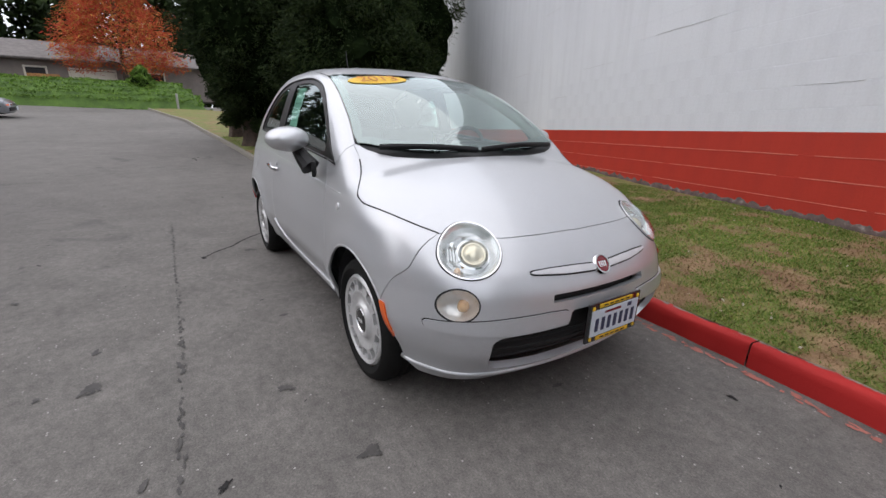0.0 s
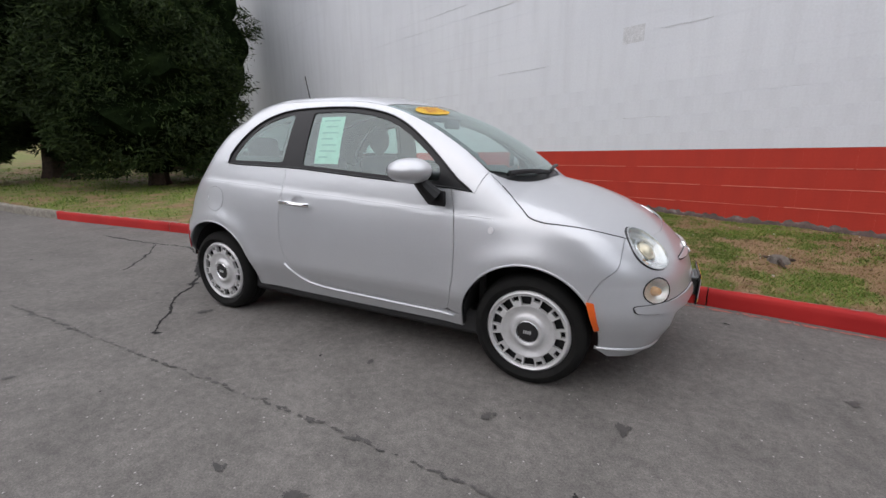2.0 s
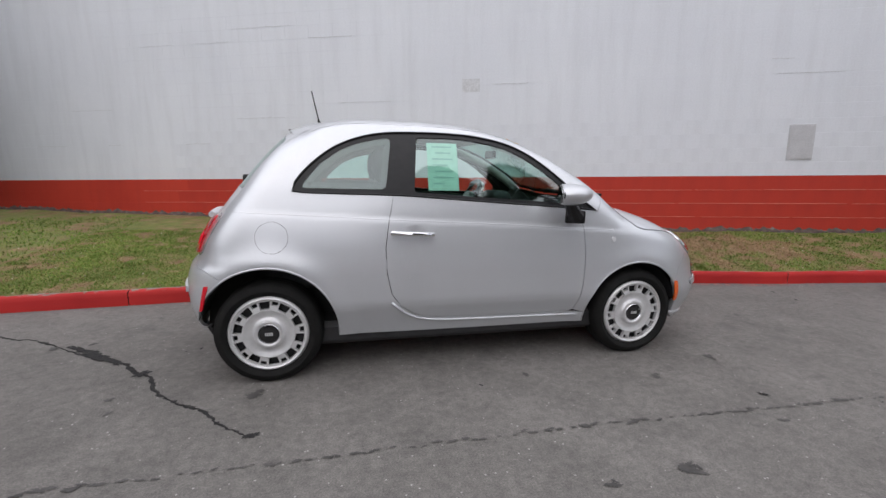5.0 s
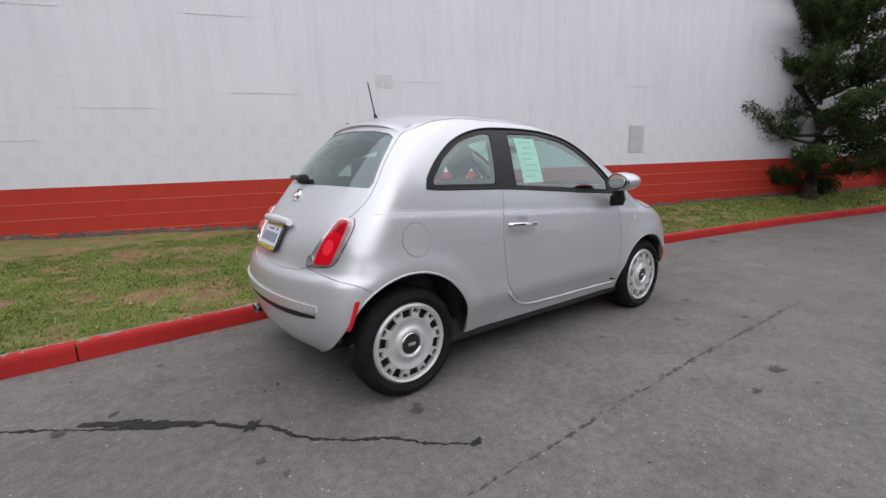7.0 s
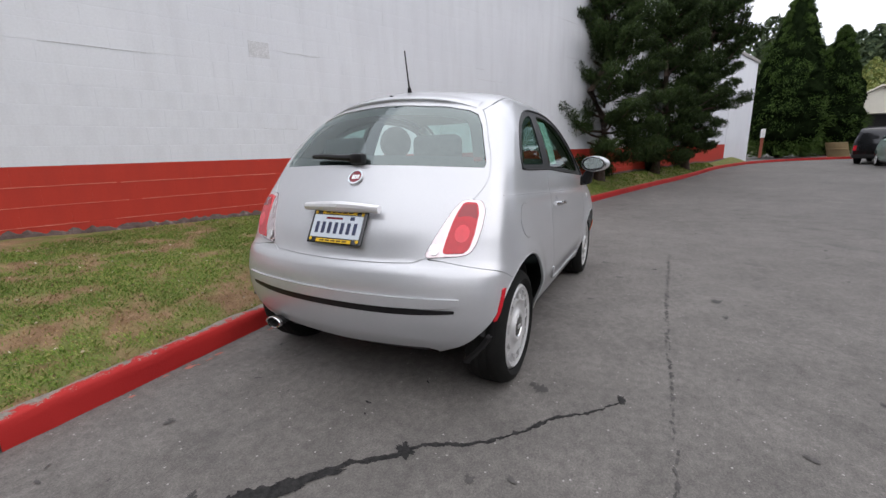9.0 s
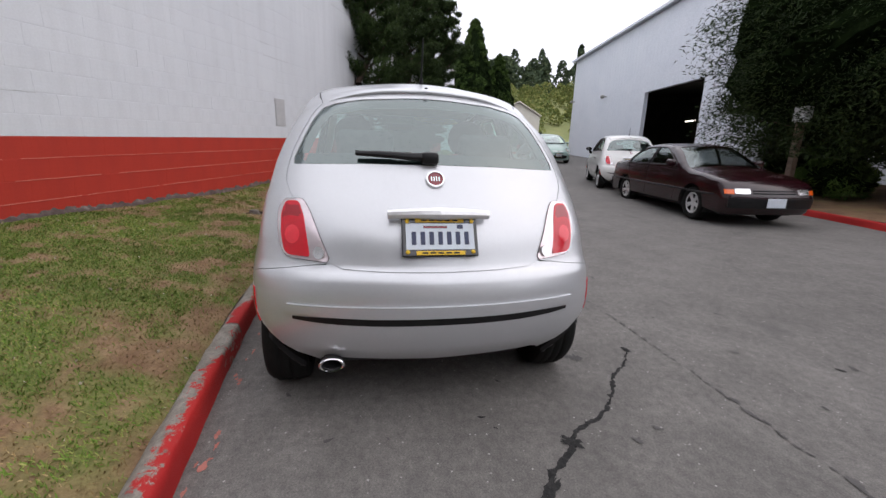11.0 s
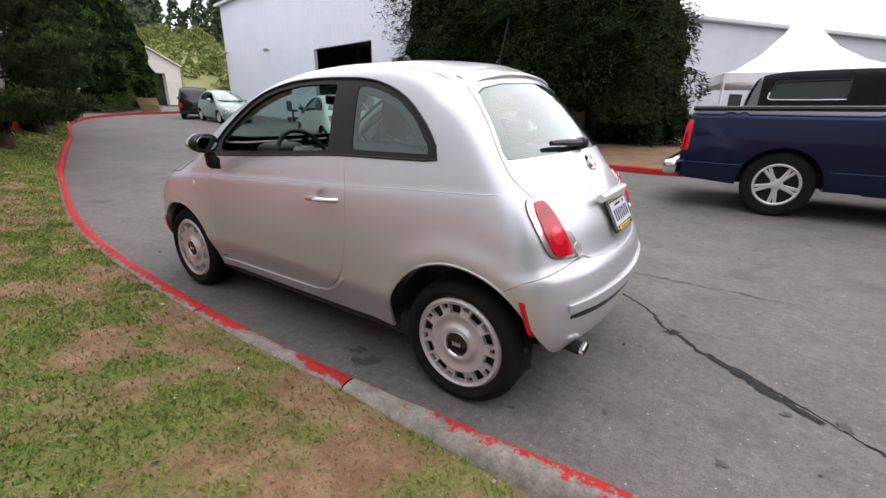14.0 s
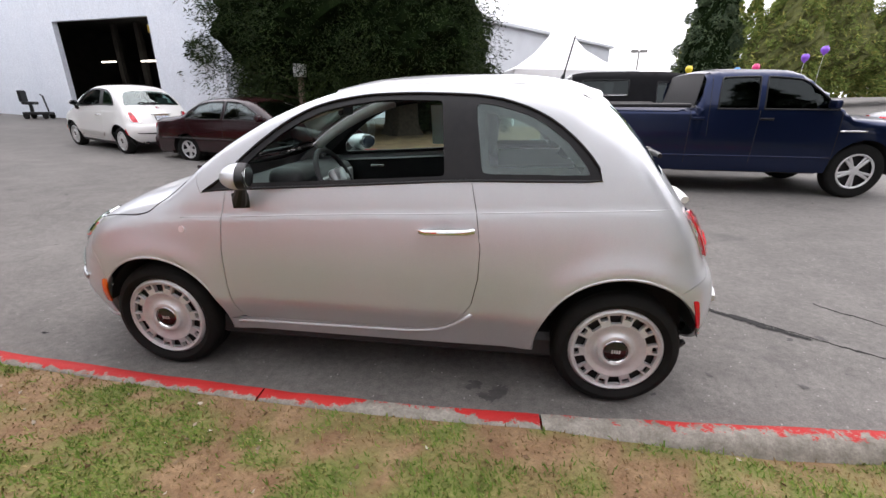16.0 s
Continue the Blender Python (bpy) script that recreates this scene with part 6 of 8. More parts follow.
def limb(a, b, r0, r1, sag=0.1, n=6, seed=0):
    a, b = np.array(a, float), np.array(b, float)
    q = np.random.default_rng(seed)
    j = q.normal(size=(n, 3)) * 0.03 * np.linalg.norm(b - a)
    j[0] = j[-1] = 0
    t = np.linspace(0, 1, n)[:, None]
    return tube(a + (b - a) * t + j + np.array((0, 0, sag)) * np.sin(t * math.pi), r0, 7, r1)


# near-black: the shade inside the crowns is painted into this colour
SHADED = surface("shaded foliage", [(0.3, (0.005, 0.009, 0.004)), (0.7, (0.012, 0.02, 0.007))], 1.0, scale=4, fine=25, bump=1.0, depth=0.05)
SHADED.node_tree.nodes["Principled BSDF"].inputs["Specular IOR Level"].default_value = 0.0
# darker than the yellow leaves, with the crown's inner shade painted in
YELLOW_SHADED = surface("shaded yellowing foliage", [(0.3, (0.05, 0.06, 0.015)), (0.7, (0.12, 0.12, 0.03))], 1.0, scale=4, fine=25, bump=1.0, depth=0.05)


def dense_tree(name, label, at, high, radius, low, material, count, size, shape="dome", seed=1, trunk=0.22, lumps=26, category="tree", core=0.72, inner=None):
    """A close-leaved evergreen: trunk, limbs, and a crown of leaf sprays gathered in lobes with an uneven edge."""
    r = np.random.default_rng(seed)
    tree = thing(name, Matrix.Translation(at))
    tagged(tree, label, category)
    k = r.uniform(-0.15, 0.15, 2)
    # a tapered bole with a flared, fluted foot and a slight lean
    zs = np.r_[-0.3, 0.0, 0.15, 0.35, 0.7, np.linspace(1.2, high * 0.72, 7)]
    bole = lathe([(trunk * (0.95 - 0.65 * max(z, 0) / (high * 0.72) + 0.22 * math.exp(-max(z, 0) / 0.2)), z) for z in zs], 16, "Z")
    for q in bole.verts:
        z, a = q.co.z, math.atan2(q.co.y, q.co.x)
        flute = 1 + (0.07 + 0.06 * math.exp(-max(z, 0) / 0.4)) * math.sin(5 * a + seed + 0.5 * z) + 0.04 * math.sin(3 * a + 2.2 * z)
        q.co.x, q.co.y = q.co.x * flute + k[0] * z / high, q.co.y * flute + k[1] * z / high
    part("trunk", bole, BARK, tree, "brown fibrous trunk", smooth=True)

    def reach(f):
        if shape == "dome":
            return radius * (0.55 + 0.45 * np.sin(np.clip(f * 1.25 + 0.25, 0, 1) * math.pi)) * np.sqrt(np.clip(1.02 - f**2.6, 0, 1))
        if shape == "column":
            return radius * np.clip(0.86 + 0.5 * f, 0, 1) * np.clip(1.0 - f**1.9, 0, 1) ** 0.85
        if shape == "flame":
            return radius * np.clip(0.35 + 2.2 * f, 0, 1) * np.clip(1.05 - f, 0, 1) ** 0.62
        return radius * np.clip(0.75 + f, 0, 1) * np.clip(1.0 - f, 0, 1) ** 0.85

    bits = []
    lobes = []
    for i in range(lumps):
        f = (i + r.uniform(0, 1)) / lumps
        a = i * 2.4 + r.uniform(-0.5, 0.5)
        rad = reach(np.array(f)) * r.uniform(0.5, 0.82)
        z = low + (high - low) * f
        lobes.append((rad * math.cos(a), rad * math.sin(a), z, max(0.25, reach(np.array(f)) * r.uniform(0.22, 0.4))))
        if i % 2 == 0:
            bits.append(limb((0, 0, max(0.3, z - 0.3)), (rad * 0.9 * math.cos(a), rad * 0.9 * math.sin(a), z), 0.05, 0.015, 0.1, 5, i))
    part("limb", joined(*bits), BARK, tree)
    pts, lit_tips = [], []
    per = int(count * 0.8 / lumps)
    for x, y, z, q in lobes:
        d = r.normal(size=(per, 3))
        d /= np.linalg.norm(d, axis=1)[:, None]
        away = np.array((x, y, 0.0)) / max(math.hypot(x, y), 0.05)
        grow = r.uniform(0.45, 1.04, (per, 1)) ** 0.6
        rr = q * grow * (1 + 0.2 * fbm(d[:, :1] * 5 + x, d[:, 1:2] * 5 + z, 1.2, y))
        p_ = np.array((x, y, z)) + d * rr * (1, 1, 0.85)
        # the lobe hangs out and down like the end of a bough
        p_ += away * (rr * 0.35 * np.clip(d @ away, 0, 1)[:, None]) - (0, 0, 1) * rr * 0.3 * np.clip(d @ away, 0, 1)[:, None]
        pts.append(p_)
        # the upward bias paints light onto the tops of the lobes
        lit_tips.append(np.clip(1.6 * (grow[:, 0] - 0.55) * (0.55 + 0.45 * d[:, 2]) * (0.6 + 0.4 * (d @ away)), 0, 1) * r.uniform(0.3, 1.0) * r.uniform(0.5, 1, per))
    m = count - per * lumps
    f = r.uniform(0, 1, m) ** 0.9
    a = r.uniform(0, 2 * math.pi, m)
    rr = 0.9 * reach(f) * r.uniform(0.45, 1.0, m) ** 0.4 * (0.93 + 0.2 * fbm(np.cos(a) * 3 + f * 6, np.sin(a) * 3, 1.4, seed))
    pts.append(np.stack([rr * np.cos(a), rr * np.sin(a), low + (high - low) * f], -1))
    lit_tips.append(np.zeros(m))
    p, lit_tips = np.concatenate(pts), np.concatenate(lit_tips)
    lit_tips = lit_tips[p[:, 2] > low * 0.7]
    p = p[p[:, 2] > low * 0.7]
    # a dense hull painted as the shaded inner foliage, uneven like the crown
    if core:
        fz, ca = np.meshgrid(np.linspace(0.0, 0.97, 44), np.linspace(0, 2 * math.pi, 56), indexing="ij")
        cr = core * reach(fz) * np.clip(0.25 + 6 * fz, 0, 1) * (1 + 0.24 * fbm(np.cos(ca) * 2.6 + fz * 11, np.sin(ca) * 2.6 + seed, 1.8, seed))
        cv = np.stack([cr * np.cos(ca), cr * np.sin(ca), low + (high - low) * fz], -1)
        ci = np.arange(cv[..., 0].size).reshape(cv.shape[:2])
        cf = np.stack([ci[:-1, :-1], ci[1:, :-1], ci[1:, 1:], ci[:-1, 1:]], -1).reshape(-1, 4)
        add("inner_foliage", quads("inner_foliage", cv.reshape(-1, 3), cf), inner or SHADED, tree, "dark hull painted as shaded inner foliage")
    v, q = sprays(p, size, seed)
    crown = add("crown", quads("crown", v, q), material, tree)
    crown.data.attributes.new("tip", "FLOAT", "POINT").data.foreach_set("value", np.repeat(lit_tips, 4).astype(np.float32))
    return tree


def tier_tree(name, label, at, high, radius, low, material, seed=1, boughs=46, count=26000, size=0.055, lean=(0, 0), skirt=0.75):
    """An open conifer: a bole with bare gaps between upswept boughs that carry pads of needles."""
    r = np.random.default_rng(seed)
    tree = thing(name, Matrix.Translation(at))
    tagged(tree, label, "tree")
    tip = np.array((lean[0], lean[1], high))
    part("trunk", joined(limb((0, 0, -0.3), tip, 0.13, 0.03, 0, 9, seed), lathe([(0.2, -0.2), (0.15, 0.1), (0.1, 0.5)], 12, "Z")), BARK, tree, "dark scaly trunk", smooth=True)
    arms, pts, lit_tips = [], [], []
    for i in range(boughs):
        f = (i + r.uniform(0, 0.9)) / boughs
        z = low + (high - low) * f
        base = tip * (z / high)
        base[2] = z
        a = i * 2.399 + r.uniform(-0.4, 0.4)
        ln = radius * (1.08 - f) ** 0.7 * r.uniform(0.6, 1.15) * min(1, skirt + 2.0 * f)
        end = base + np.array((math.cos(a) * ln, math.sin(a) * ln, ln * (r.uniform(0.05, 0.4) + 0.75 * f)))
        arms.append(limb(base, end, 0.035, 0.008, -0.08, 6, i + seed))
        n = max(40, int(1.7 * count / boughs * (0.4 + 0.9 * ln / radius)))
        pads = max(3, int(4 + 6 * ln / radius))
        for j in range(pads):
            t = 0.3 + 0.7 * (j + r.uniform(0, 0.7)) / pads
            c = base + (end - base) * t + r.normal(size=3) * 0.06
            k = n // pads
            d = r.normal(size=(k, 3))
            d /= np.linalg.norm(d, axis=1)[:, None]
            q = (0.1 + 0.13 * (1 - abs(t - 0.5))) * r.uniform(0.7, 1.35)
            grow = r.uniform(0.2, 1.0, k) ** 0.5
            pts.append(c + d * grow[:, None] * q * (1.25, 1.25, 0.8))
            # pads are coloured paler on top, as painted light
            lit_tips.append(np.clip((grow - 0.3) * (0.5 + 0.6 * d[:, 2]) * (0.4 + 0.8 * t), 0, 1) * r.uniform(0.5, 1.0, k))
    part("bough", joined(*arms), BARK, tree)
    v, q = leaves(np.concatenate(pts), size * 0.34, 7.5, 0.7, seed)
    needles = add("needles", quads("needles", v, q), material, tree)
    needles.data.attributes.new("tip", "FLOAT", "POINT").data.foreach_set("value", np.repeat(np.concatenate(lit_tips), 4).astype(np.float32))
    return tree


def at_ground(x, y, dz=0.0, verge_=False):
    z = float(grass_height(np.array(x), np.array(y))) if verge_ else float(level(x, y))
    return (x, y, z + dz)


# behind the car, at the end of the wall
dense_tree("cedar_tree", "tall dark cedar with a bare lower trunk on the verge", at_ground(-12.2, 1.1, 0, True), 9.5, 2.2, 0.5, CEDAR, 64000, 0.068, "flame", 3, 0.36, 60)
dense_tree("cedar_tree", "dark cedar close beside another on the verge", at_ground(-12.6, 2.9, 0, True), 9.0, 1.8, 0.6, CEDAR, 42000, 0.07, "flame", 5, 0.3, 50)
dense_tree("cedar_tree", "broad dark cedar with low boughs beside the white wall", at_ground(-8.9, 3.3, 0, True), 7.5, 2.1, 0.3, CEDAR, 120000, 0.058, "dome", 8, 0.2, 80)
# added behind the broad cedar to throw shade on the wall's end
dense_tree("cedar_tree", "tall dark cedar added to shade the white wall", at_ground(-10.5, 5.7, 0, True), 10.0, 2.1, 0.8, CEDAR, 36000, 0.062, "flame", 9, 0.25, 30)
dense_tree("cedar_tree", "dark cedar at the far end of the verge", at_ground(-15.6, 1.0, 0, True), 10.0, 1.9, 0.9, CEDAR, 32000, 0.068, "flame", 6, 0.28)
# ahead of the car, by the wall
tier_tree("pine_tree", "open dark conifer against the white wall", at_ground(9.6, 0.05, 0, True), 6.8, 1.75, 0.2, PINE, 11, 66, 50000, 0.06)
tier_tree("pine_tree", "leaning open conifer between two others", at_ground(13.2, -1.35, 0, True), 6.8, 2.0, 0.25, PINE, 12, 60, 46000, 0.065, (0.3, -0.2), 0.4)
tier_tree("pine_tree", "open conifer with upswept boughs over the kerb", at_ground(16.2, -2.4, 0, True), 7.0, 2.3, 0.3, PINE, 13, 58, 46000, 0.07, (0.5, -0.6), 0.3)
for x, y, h, w, sd in ((31.2, -8.4, 9.8, 2.3, 21), (34.0, -11.4, 7.9, 1.95, 22)):
    dense_tree("cypress_tree", "dense column-shaped dark green cypress", (x, y, float(level(x, y))), h, w, 0.1, ARBOR, 46000, 0.088, "column", sd, 0.2, 90, core=0.86)
# on the island
dense_tree("cedar_tree", "huge dark cedar on the planted island", (5.4, -11.2, float(level(5.4, -11.2)) + 0.25), 10.0, 3.05, 1.15, CEDAR, 140000, 0.052, "dome", 31, 0.34, 120, core=0.78)
dense_tree("cedar_tree", "huge dark cedar with a broad trunk on the island", (2.7, -11.9, float(level(2.7, -11.9)) + 0.25), 10.0, 2.9, 0.95, CEDAR, 140000, 0.052, "dome", 32, 0.6, 120, core=0.78)
dense_tree("shrub", "low rounded green shrub under the cedars", (4.95, -10.7, float(level(4.95, -10.7)) + 0.15), 1.65, 0.95, 0.1, ARBOR, 9000, 0.06, "dome", 33, 0.05, 12, "shrub")

for x, y, sd in ((6.2, -16.0, 35), (2.0, -17.2, 36), (9.8, -14.8, 37)):
    dense_tree("cedar_tree", "dark cedar deep in the planted island", (x, y, float(level(x, y)) + 0.2), 9.0, 2.4, 0.9, CEDAR, 24000, 0.1, "dome", sd, 0.25, 30)

for x, y, sd in ((0.4, -14.2, 45), (2.3, -14.2, 46), (8.2, -13.9, 47), (1.2, -13.4, 48)):
    dense_tree("shrub", "dark shrub in the shade of the cedars", (x, y, float(level(x, y)) + 0.2), 2.3, 1.5, 0.05, CEDAR, 6000, 0.09, "dome", sd, 0.06, 14, "shrub")

# far trees
dense_tree("maple_tree", "broad maple in red and orange autumn leaf", (-43, -3.4, float(level(-43, -3.4))), 11.8, 4.6, 3.0, MAPLE, 38000, 0.11, "dome", 41, 0.25, 60, core=0)
dense_tree("maple_tree", "small red maple beside the low house", (-41, -18.2, float(level(-41, -15))), 8.5, 3.2, 2.4, MAPLE, 16000, 0.13, "dome", 42, 0.2, 20, core=0)
dense_tree("shrub", "rounded clipped green shrub on the ivy bank", (-36.2, -2.2, 2.6), 1.7, 1.3, 0.1, IVY, 3000, 0.14, "dome", 43, 0.06, 10, "shrub")
for x, y, h, w, m, sd in ((-17.8, -40, 16, 3.0, HAZED_WOODS, 51), (-22.5, -37, 12, 3.6, YELLOWS, 52), (-26, -38, 12, 4.0, YELLOWS, 53), (-31, -37, 12, 4.2, YELLOWS, 54), (-21.0, -46, 15, 3.4, HAZED_WOODS, 55)):
    dense_tree("street_tree", "tall leafy tree turning yellow behind the yard" if m is YELLOWS else "tall dark conifer behind the yard", (x, y, float(level(x, y))), h, w, 1.2, m, 26000, 0.15, "dome" if m is YELLOWS else "cone", sd, 0.2, 50, inner=YELLOW_SHADED if m is YELLOWS else None)


def far_woods(name, label, spots, material, per, size, seed):
    """Many far trees as one mass of leaf sprays."""
    r = np.random.default_rng(seed)
    pts = []
    for x, y, z, h, w in spots:
        f = r.uniform(0, 1, per) ** 0.8
        a = r.uniform(0, 2 * math.pi, per)
        rr = w * np.clip(0.5 + 1.5 * f, 0, 1) * np.clip(1.03 - f, 0, 1) ** r.uniform(0.4, 0.9) * r.uniform(0.45, 1, per) ** 0.5 * (1 + 0.25 * fbm(np.cos(a) * 2 + x, f * 7 + np.sin(a) * 2, 1.3, y))
        pts.append(np.stack([x + rr * np.cos(a), y + rr * np.sin(a), z + h * f], -1))
    v, q = leaves(np.concatenate(pts), size, 1.6, 0.3, seed)
    return tagged(add(name, quads(name, v, q), material), label, "woods", kind="stuff")


r = np.random.default_rng(5)
hill = lambda x, y: 1.2 + np.clip((x - 48) * 0.24, 0, 19) + 0.5 * np.sin(0.11 * np.asarray(y) + 0.07 * np.asarray(x))  # noqa: E731
spots = [(x, y, float(hill(x, y)) - 0.5, r.uniform(1.5, 4.5), r.uniform(1.5, 4.0)) for x, y in zip(r.uniform(56, 112, 220), r.uniform(-75, 30, 220))]
far_woods("hillside_scrub", "yellow-green scrub and small trees on a far hillside", spots, SCRUB_LEAF, 280, 0.34, 61)
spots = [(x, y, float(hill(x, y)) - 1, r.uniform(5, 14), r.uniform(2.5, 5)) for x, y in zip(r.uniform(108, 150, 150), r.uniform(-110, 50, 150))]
far_woods("hilltop_woods", "dark conifer woods along the far hilltop", spots, HAZED_WOODS, 320, 0.8, 62)
spots = [(x, y, 1.5, r.uniform(14, 26), r.uniform(3, 5)) for x, y in zip(r.uniform(-80, -58, 46), np.linspace(-50, 34, 46))]
far_woods("backing_woods", "dark tall woods behind the low house", spots, CEDAR, 650, 0.7, 63)
spots = [(x, y, 1.0, r.uniform(9, 15), r.uniform(3, 5)) for x, y in zip(np.linspace(-85, -27, 26), r.uniform(-75, -55, 26))]
far_woods("yard_woods", "mixed green and yellow trees beyond the yard", spots, YELLOWS, 900, 0.5, 64)
hx, hy = np.meshgrid(np.linspace(45, 400, 40), np.linspace(-300, 200, 50), indexing="ij")
hz = hill(hx, hy) - 0.4
hz[0] = 0.3
idx = np.arange(hx.size).reshape(hx.shape)
cells = np.stack([idx[:-1, :-1], idx[1:, :-1], idx[1:, 1:], idx[:-1, 1:]], -1).reshape(-1, 4)
SCRUB = surface("scrub ground", [(0.3, (0.13, 0.17, 0.05)), (0.7, (0.24, 0.24, 0.09))], 0.95, scale=0.2, fine=3, bump=0.5)
tagged(add("hillside", quads("hillside", np.stack([hx, hy, hz], -1).reshape(-1, 3), cells, True), SCRUB), "grassy slope rising behind the far buildings", "hill", kind="structure")

# ivy bank across the road behind
BANK = surface("mossy bank", [(0.3, (0.05, 0.1, 0.02)), (0.7, (0.11, 0.2, 0.035))], 0.95, scale=1.5, fine=14, bump=0.8, depth=0.05)
bx, by = np.meshgrid(np.linspace(-39, -33.6, 14), np.linspace(-30, 1.6, 60), indexing="ij")
bz = 1.3 + 1.9 * np.clip((-33.6 - bx) / 2.2, 0, 1) ** 0.6 * np.clip((1.6 - by) / 1.6, 0, 1) ** 0.5 + 0.12 * fbm(bx, by, 1.1)
idx = np.arange(bx.size).reshape(bx.shape)
cells = np.stack([idx[:-1, :-1], idx[1:, :-1], idx[1:, 1:], idx[:-1, 1:]], -1).reshape(-1, 4)
bank = add("ivy_bank", quads("ivy_bank", np.stack([bx, by, bz], -1).reshape(-1, 3), cells, True), BANK)
tagged(bank, "bank covered in bright green ivy", "bank", kind="structure")
q = r.integers(0, bx.size, 42000)
p = np.stack([bx.ravel()[q] + r.uniform(-0.25, 0.25, 42000), by.ravel()[q] + r.uniform(-0.3, 0.3, 42000), bz.ravel()[q] + r.uniform(-0.06, 0.12, 42000)], -1)
v, f = leaves(p, 0.085, 1.3, 0.4, 71)
tagged(add("ivy", quads("ivy", v, f), IVY), "bright green ivy leaves over the bank", "ivy", kind="stuff")

# ---- grass of the verge: blades thick near the walk, thinner away ----
def blades(x, y, h, seed, wide=0.0035):
    r = np.random.default_rng(seed)
    n = len(x)
    z = grass_height(x, y) - 0.004
    a, t = r.uniform(0, 2 * math.pi, n), r.uniform(0.5, 1.1, n)
    hh = h * r.uniform(0.5, 1.4, n)
    b = np.stack([x, y, z], -1)
    s = np.stack([np.cos(a), np.sin(a), 0 * a], -1) * (wide * r.uniform(0.7, 1.5, n))[:, None]
    lean = np.stack([-np.sin(a) * t * hh, np.cos(a) * t * hh, hh * np.sqrt(1.05 - 0.75 * t**2)], -1)
    v = np.stack([b - s, b + s, b + s * 0.7 + lean * 0.55 + (0, 0, 0.004), b + lean], 1)
    return v.reshape(-1, 3), np.arange(4 * n).reshape(-1, 4)


r = np.random.default_rng(9)
V, F, base = [], [], 0
for x0, x1, deep0, n, h, w, sd in ((-4.2, 3.4, 2.9, 230000, 0.024, 0.0024, 1), (-8, -4, 4.5, 20000, 0.035, 0.005, 2), (3.2, 9, 2.2, 40000, 0.03, 0.004, 3), (-16, -7.5, 6.5, 26000, 0.045, 0.008, 4), (9, 20, 1.6, 12000, 0.045, 0.009, 5)):
    x = r.uniform(x0, x1, n)
    k = smooth_line(x) + 0.1
    span = np.minimum(deep0, np.where(x > -13, np.maximum(wall_y(x) - k - 0.03, 0.1), 9))
    y = k + span * r.uniform(0, 1, n)
    g = green_at(x, y)
    keep = r.uniform(0, 1, n) < np.clip((g - 0.28) * 2.4, 0.03, 1) * (0.6 + 0.4 * np.clip(fbm(x * 6, y * 6, 1.0, 2.0) + 0.5, 0, 1))
    v, f = blades(x[keep], y[keep], h, sd, w)
    V.append(v)
    F.append(f + base)
    base += len(v)
dx_ = r.uniform(-4.2, 5.5, 90000)
dk = smooth_line(dx_) + 0.1
dy_ = dk + np.minimum(2.9, np.maximum(wall_y(dx_) - dk - 0.03, 0.1)) * r.uniform(0, 1, 90000)
dry = r.uniform(0, 1, 90000) < 0.8 - 0.5 * green_at(dx_, dy_)
v, f = blades(dx_[dry], dy_[dry], 0.018, 77, 0.0024)
tagged(add("dry_grass", quads("dry_grass", v, f), STRAW), "dry straw-coloured grass among the green", "grass", kind="stuff")
tagged(add("grass", quads("grass", np.concatenate(V), np.concatenate(F)), BLADE), "short patchy grass blades on the verge", "grass", kind="stuff")
# dead leaves, chips and clover on the bare earth
n = 1500
x = r.uniform(-4.5, 6, n)
k = smooth_line(x) + 0.15
y = k + np.minimum(2.8, np.maximum(wall_y(x) - k, 0.1)) * r.uniform(0, 1, n)
v, f = leaves(np.stack([x, y, grass_height(x, y) + 0.006], -1), 0.014, 1.5, -0.2, 8, 0.15)
tagged(add("litter", quads("litter", v, f), leaf_material("dry leaf litter", (0.12, 0.07, 0.04), (0.3, 0.22, 0.14), (0.55, 0.5, 0.42))), "dry leaf scraps and pale chips on the verge", "litter", kind="stuff")
stump = thing("tree_stump", Matrix.Translation((2.66, 1.72, float(grass_height(np.array(2.66), np.array(1.72))))) @ Matrix.Scale(0.75, 4))
tagged(stump, "low weathered grey tree stump in the grass", "stump")
bm = lathe([(0.14, -0.06), (0.105, 0.01), (0.085, 0.055), (0.06, 0.065), (0.0, 0.05)], 18, "Z")
for vtx in bm.verts:
    vtx.co *= 1 + 0.22 * noise.noise(vtx.co * 9)
part("stump_top", bm, surface("grey dead wood", [(0.3, (0.06, 0.048, 0.04)), (0.7, (0.2, 0.175, 0.15))], 0.95, scale=14, bump=0.8), stump, "", smooth=True)
for k in range(3):
    a = k * 2.1 + 0.4
    part("root", tube([(0.07 * math.cos(a), 0.07 * math.sin(a), 0.02), (0.16 * math.cos(a), 0.16 * math.sin(a), 0.012), (0.24 * math.cos(a + 0.2), 0.24 * math.sin(a + 0.2), -0.02)], 0.028, 7, 0.01), BARK, stump)

# ---- the far workshop, shed, low house, tent ----
def slab(name, a, b, z0, z1, thick, material, parent, label="", m=None):
    """An upright wall between two places of the plan."""
    a, b = Vector((*a, 0)), Vector((*b, 0))
    d = (b - a).normalized()
    n = Vector((-d.y, d.x, 0)) * thick
    v = [(*p.xy, z) for z in (z0, z1) for p in (a, b, b + n, a + n)]
    return add(name, mesh_of(name, v, [(0, 1, 5, 4), (1, 2, 6, 5), (2, 3, 7, 6), (3, 0, 4, 7), (4, 5, 6, 7), (3, 2, 1, 0)]), material, parent, label)


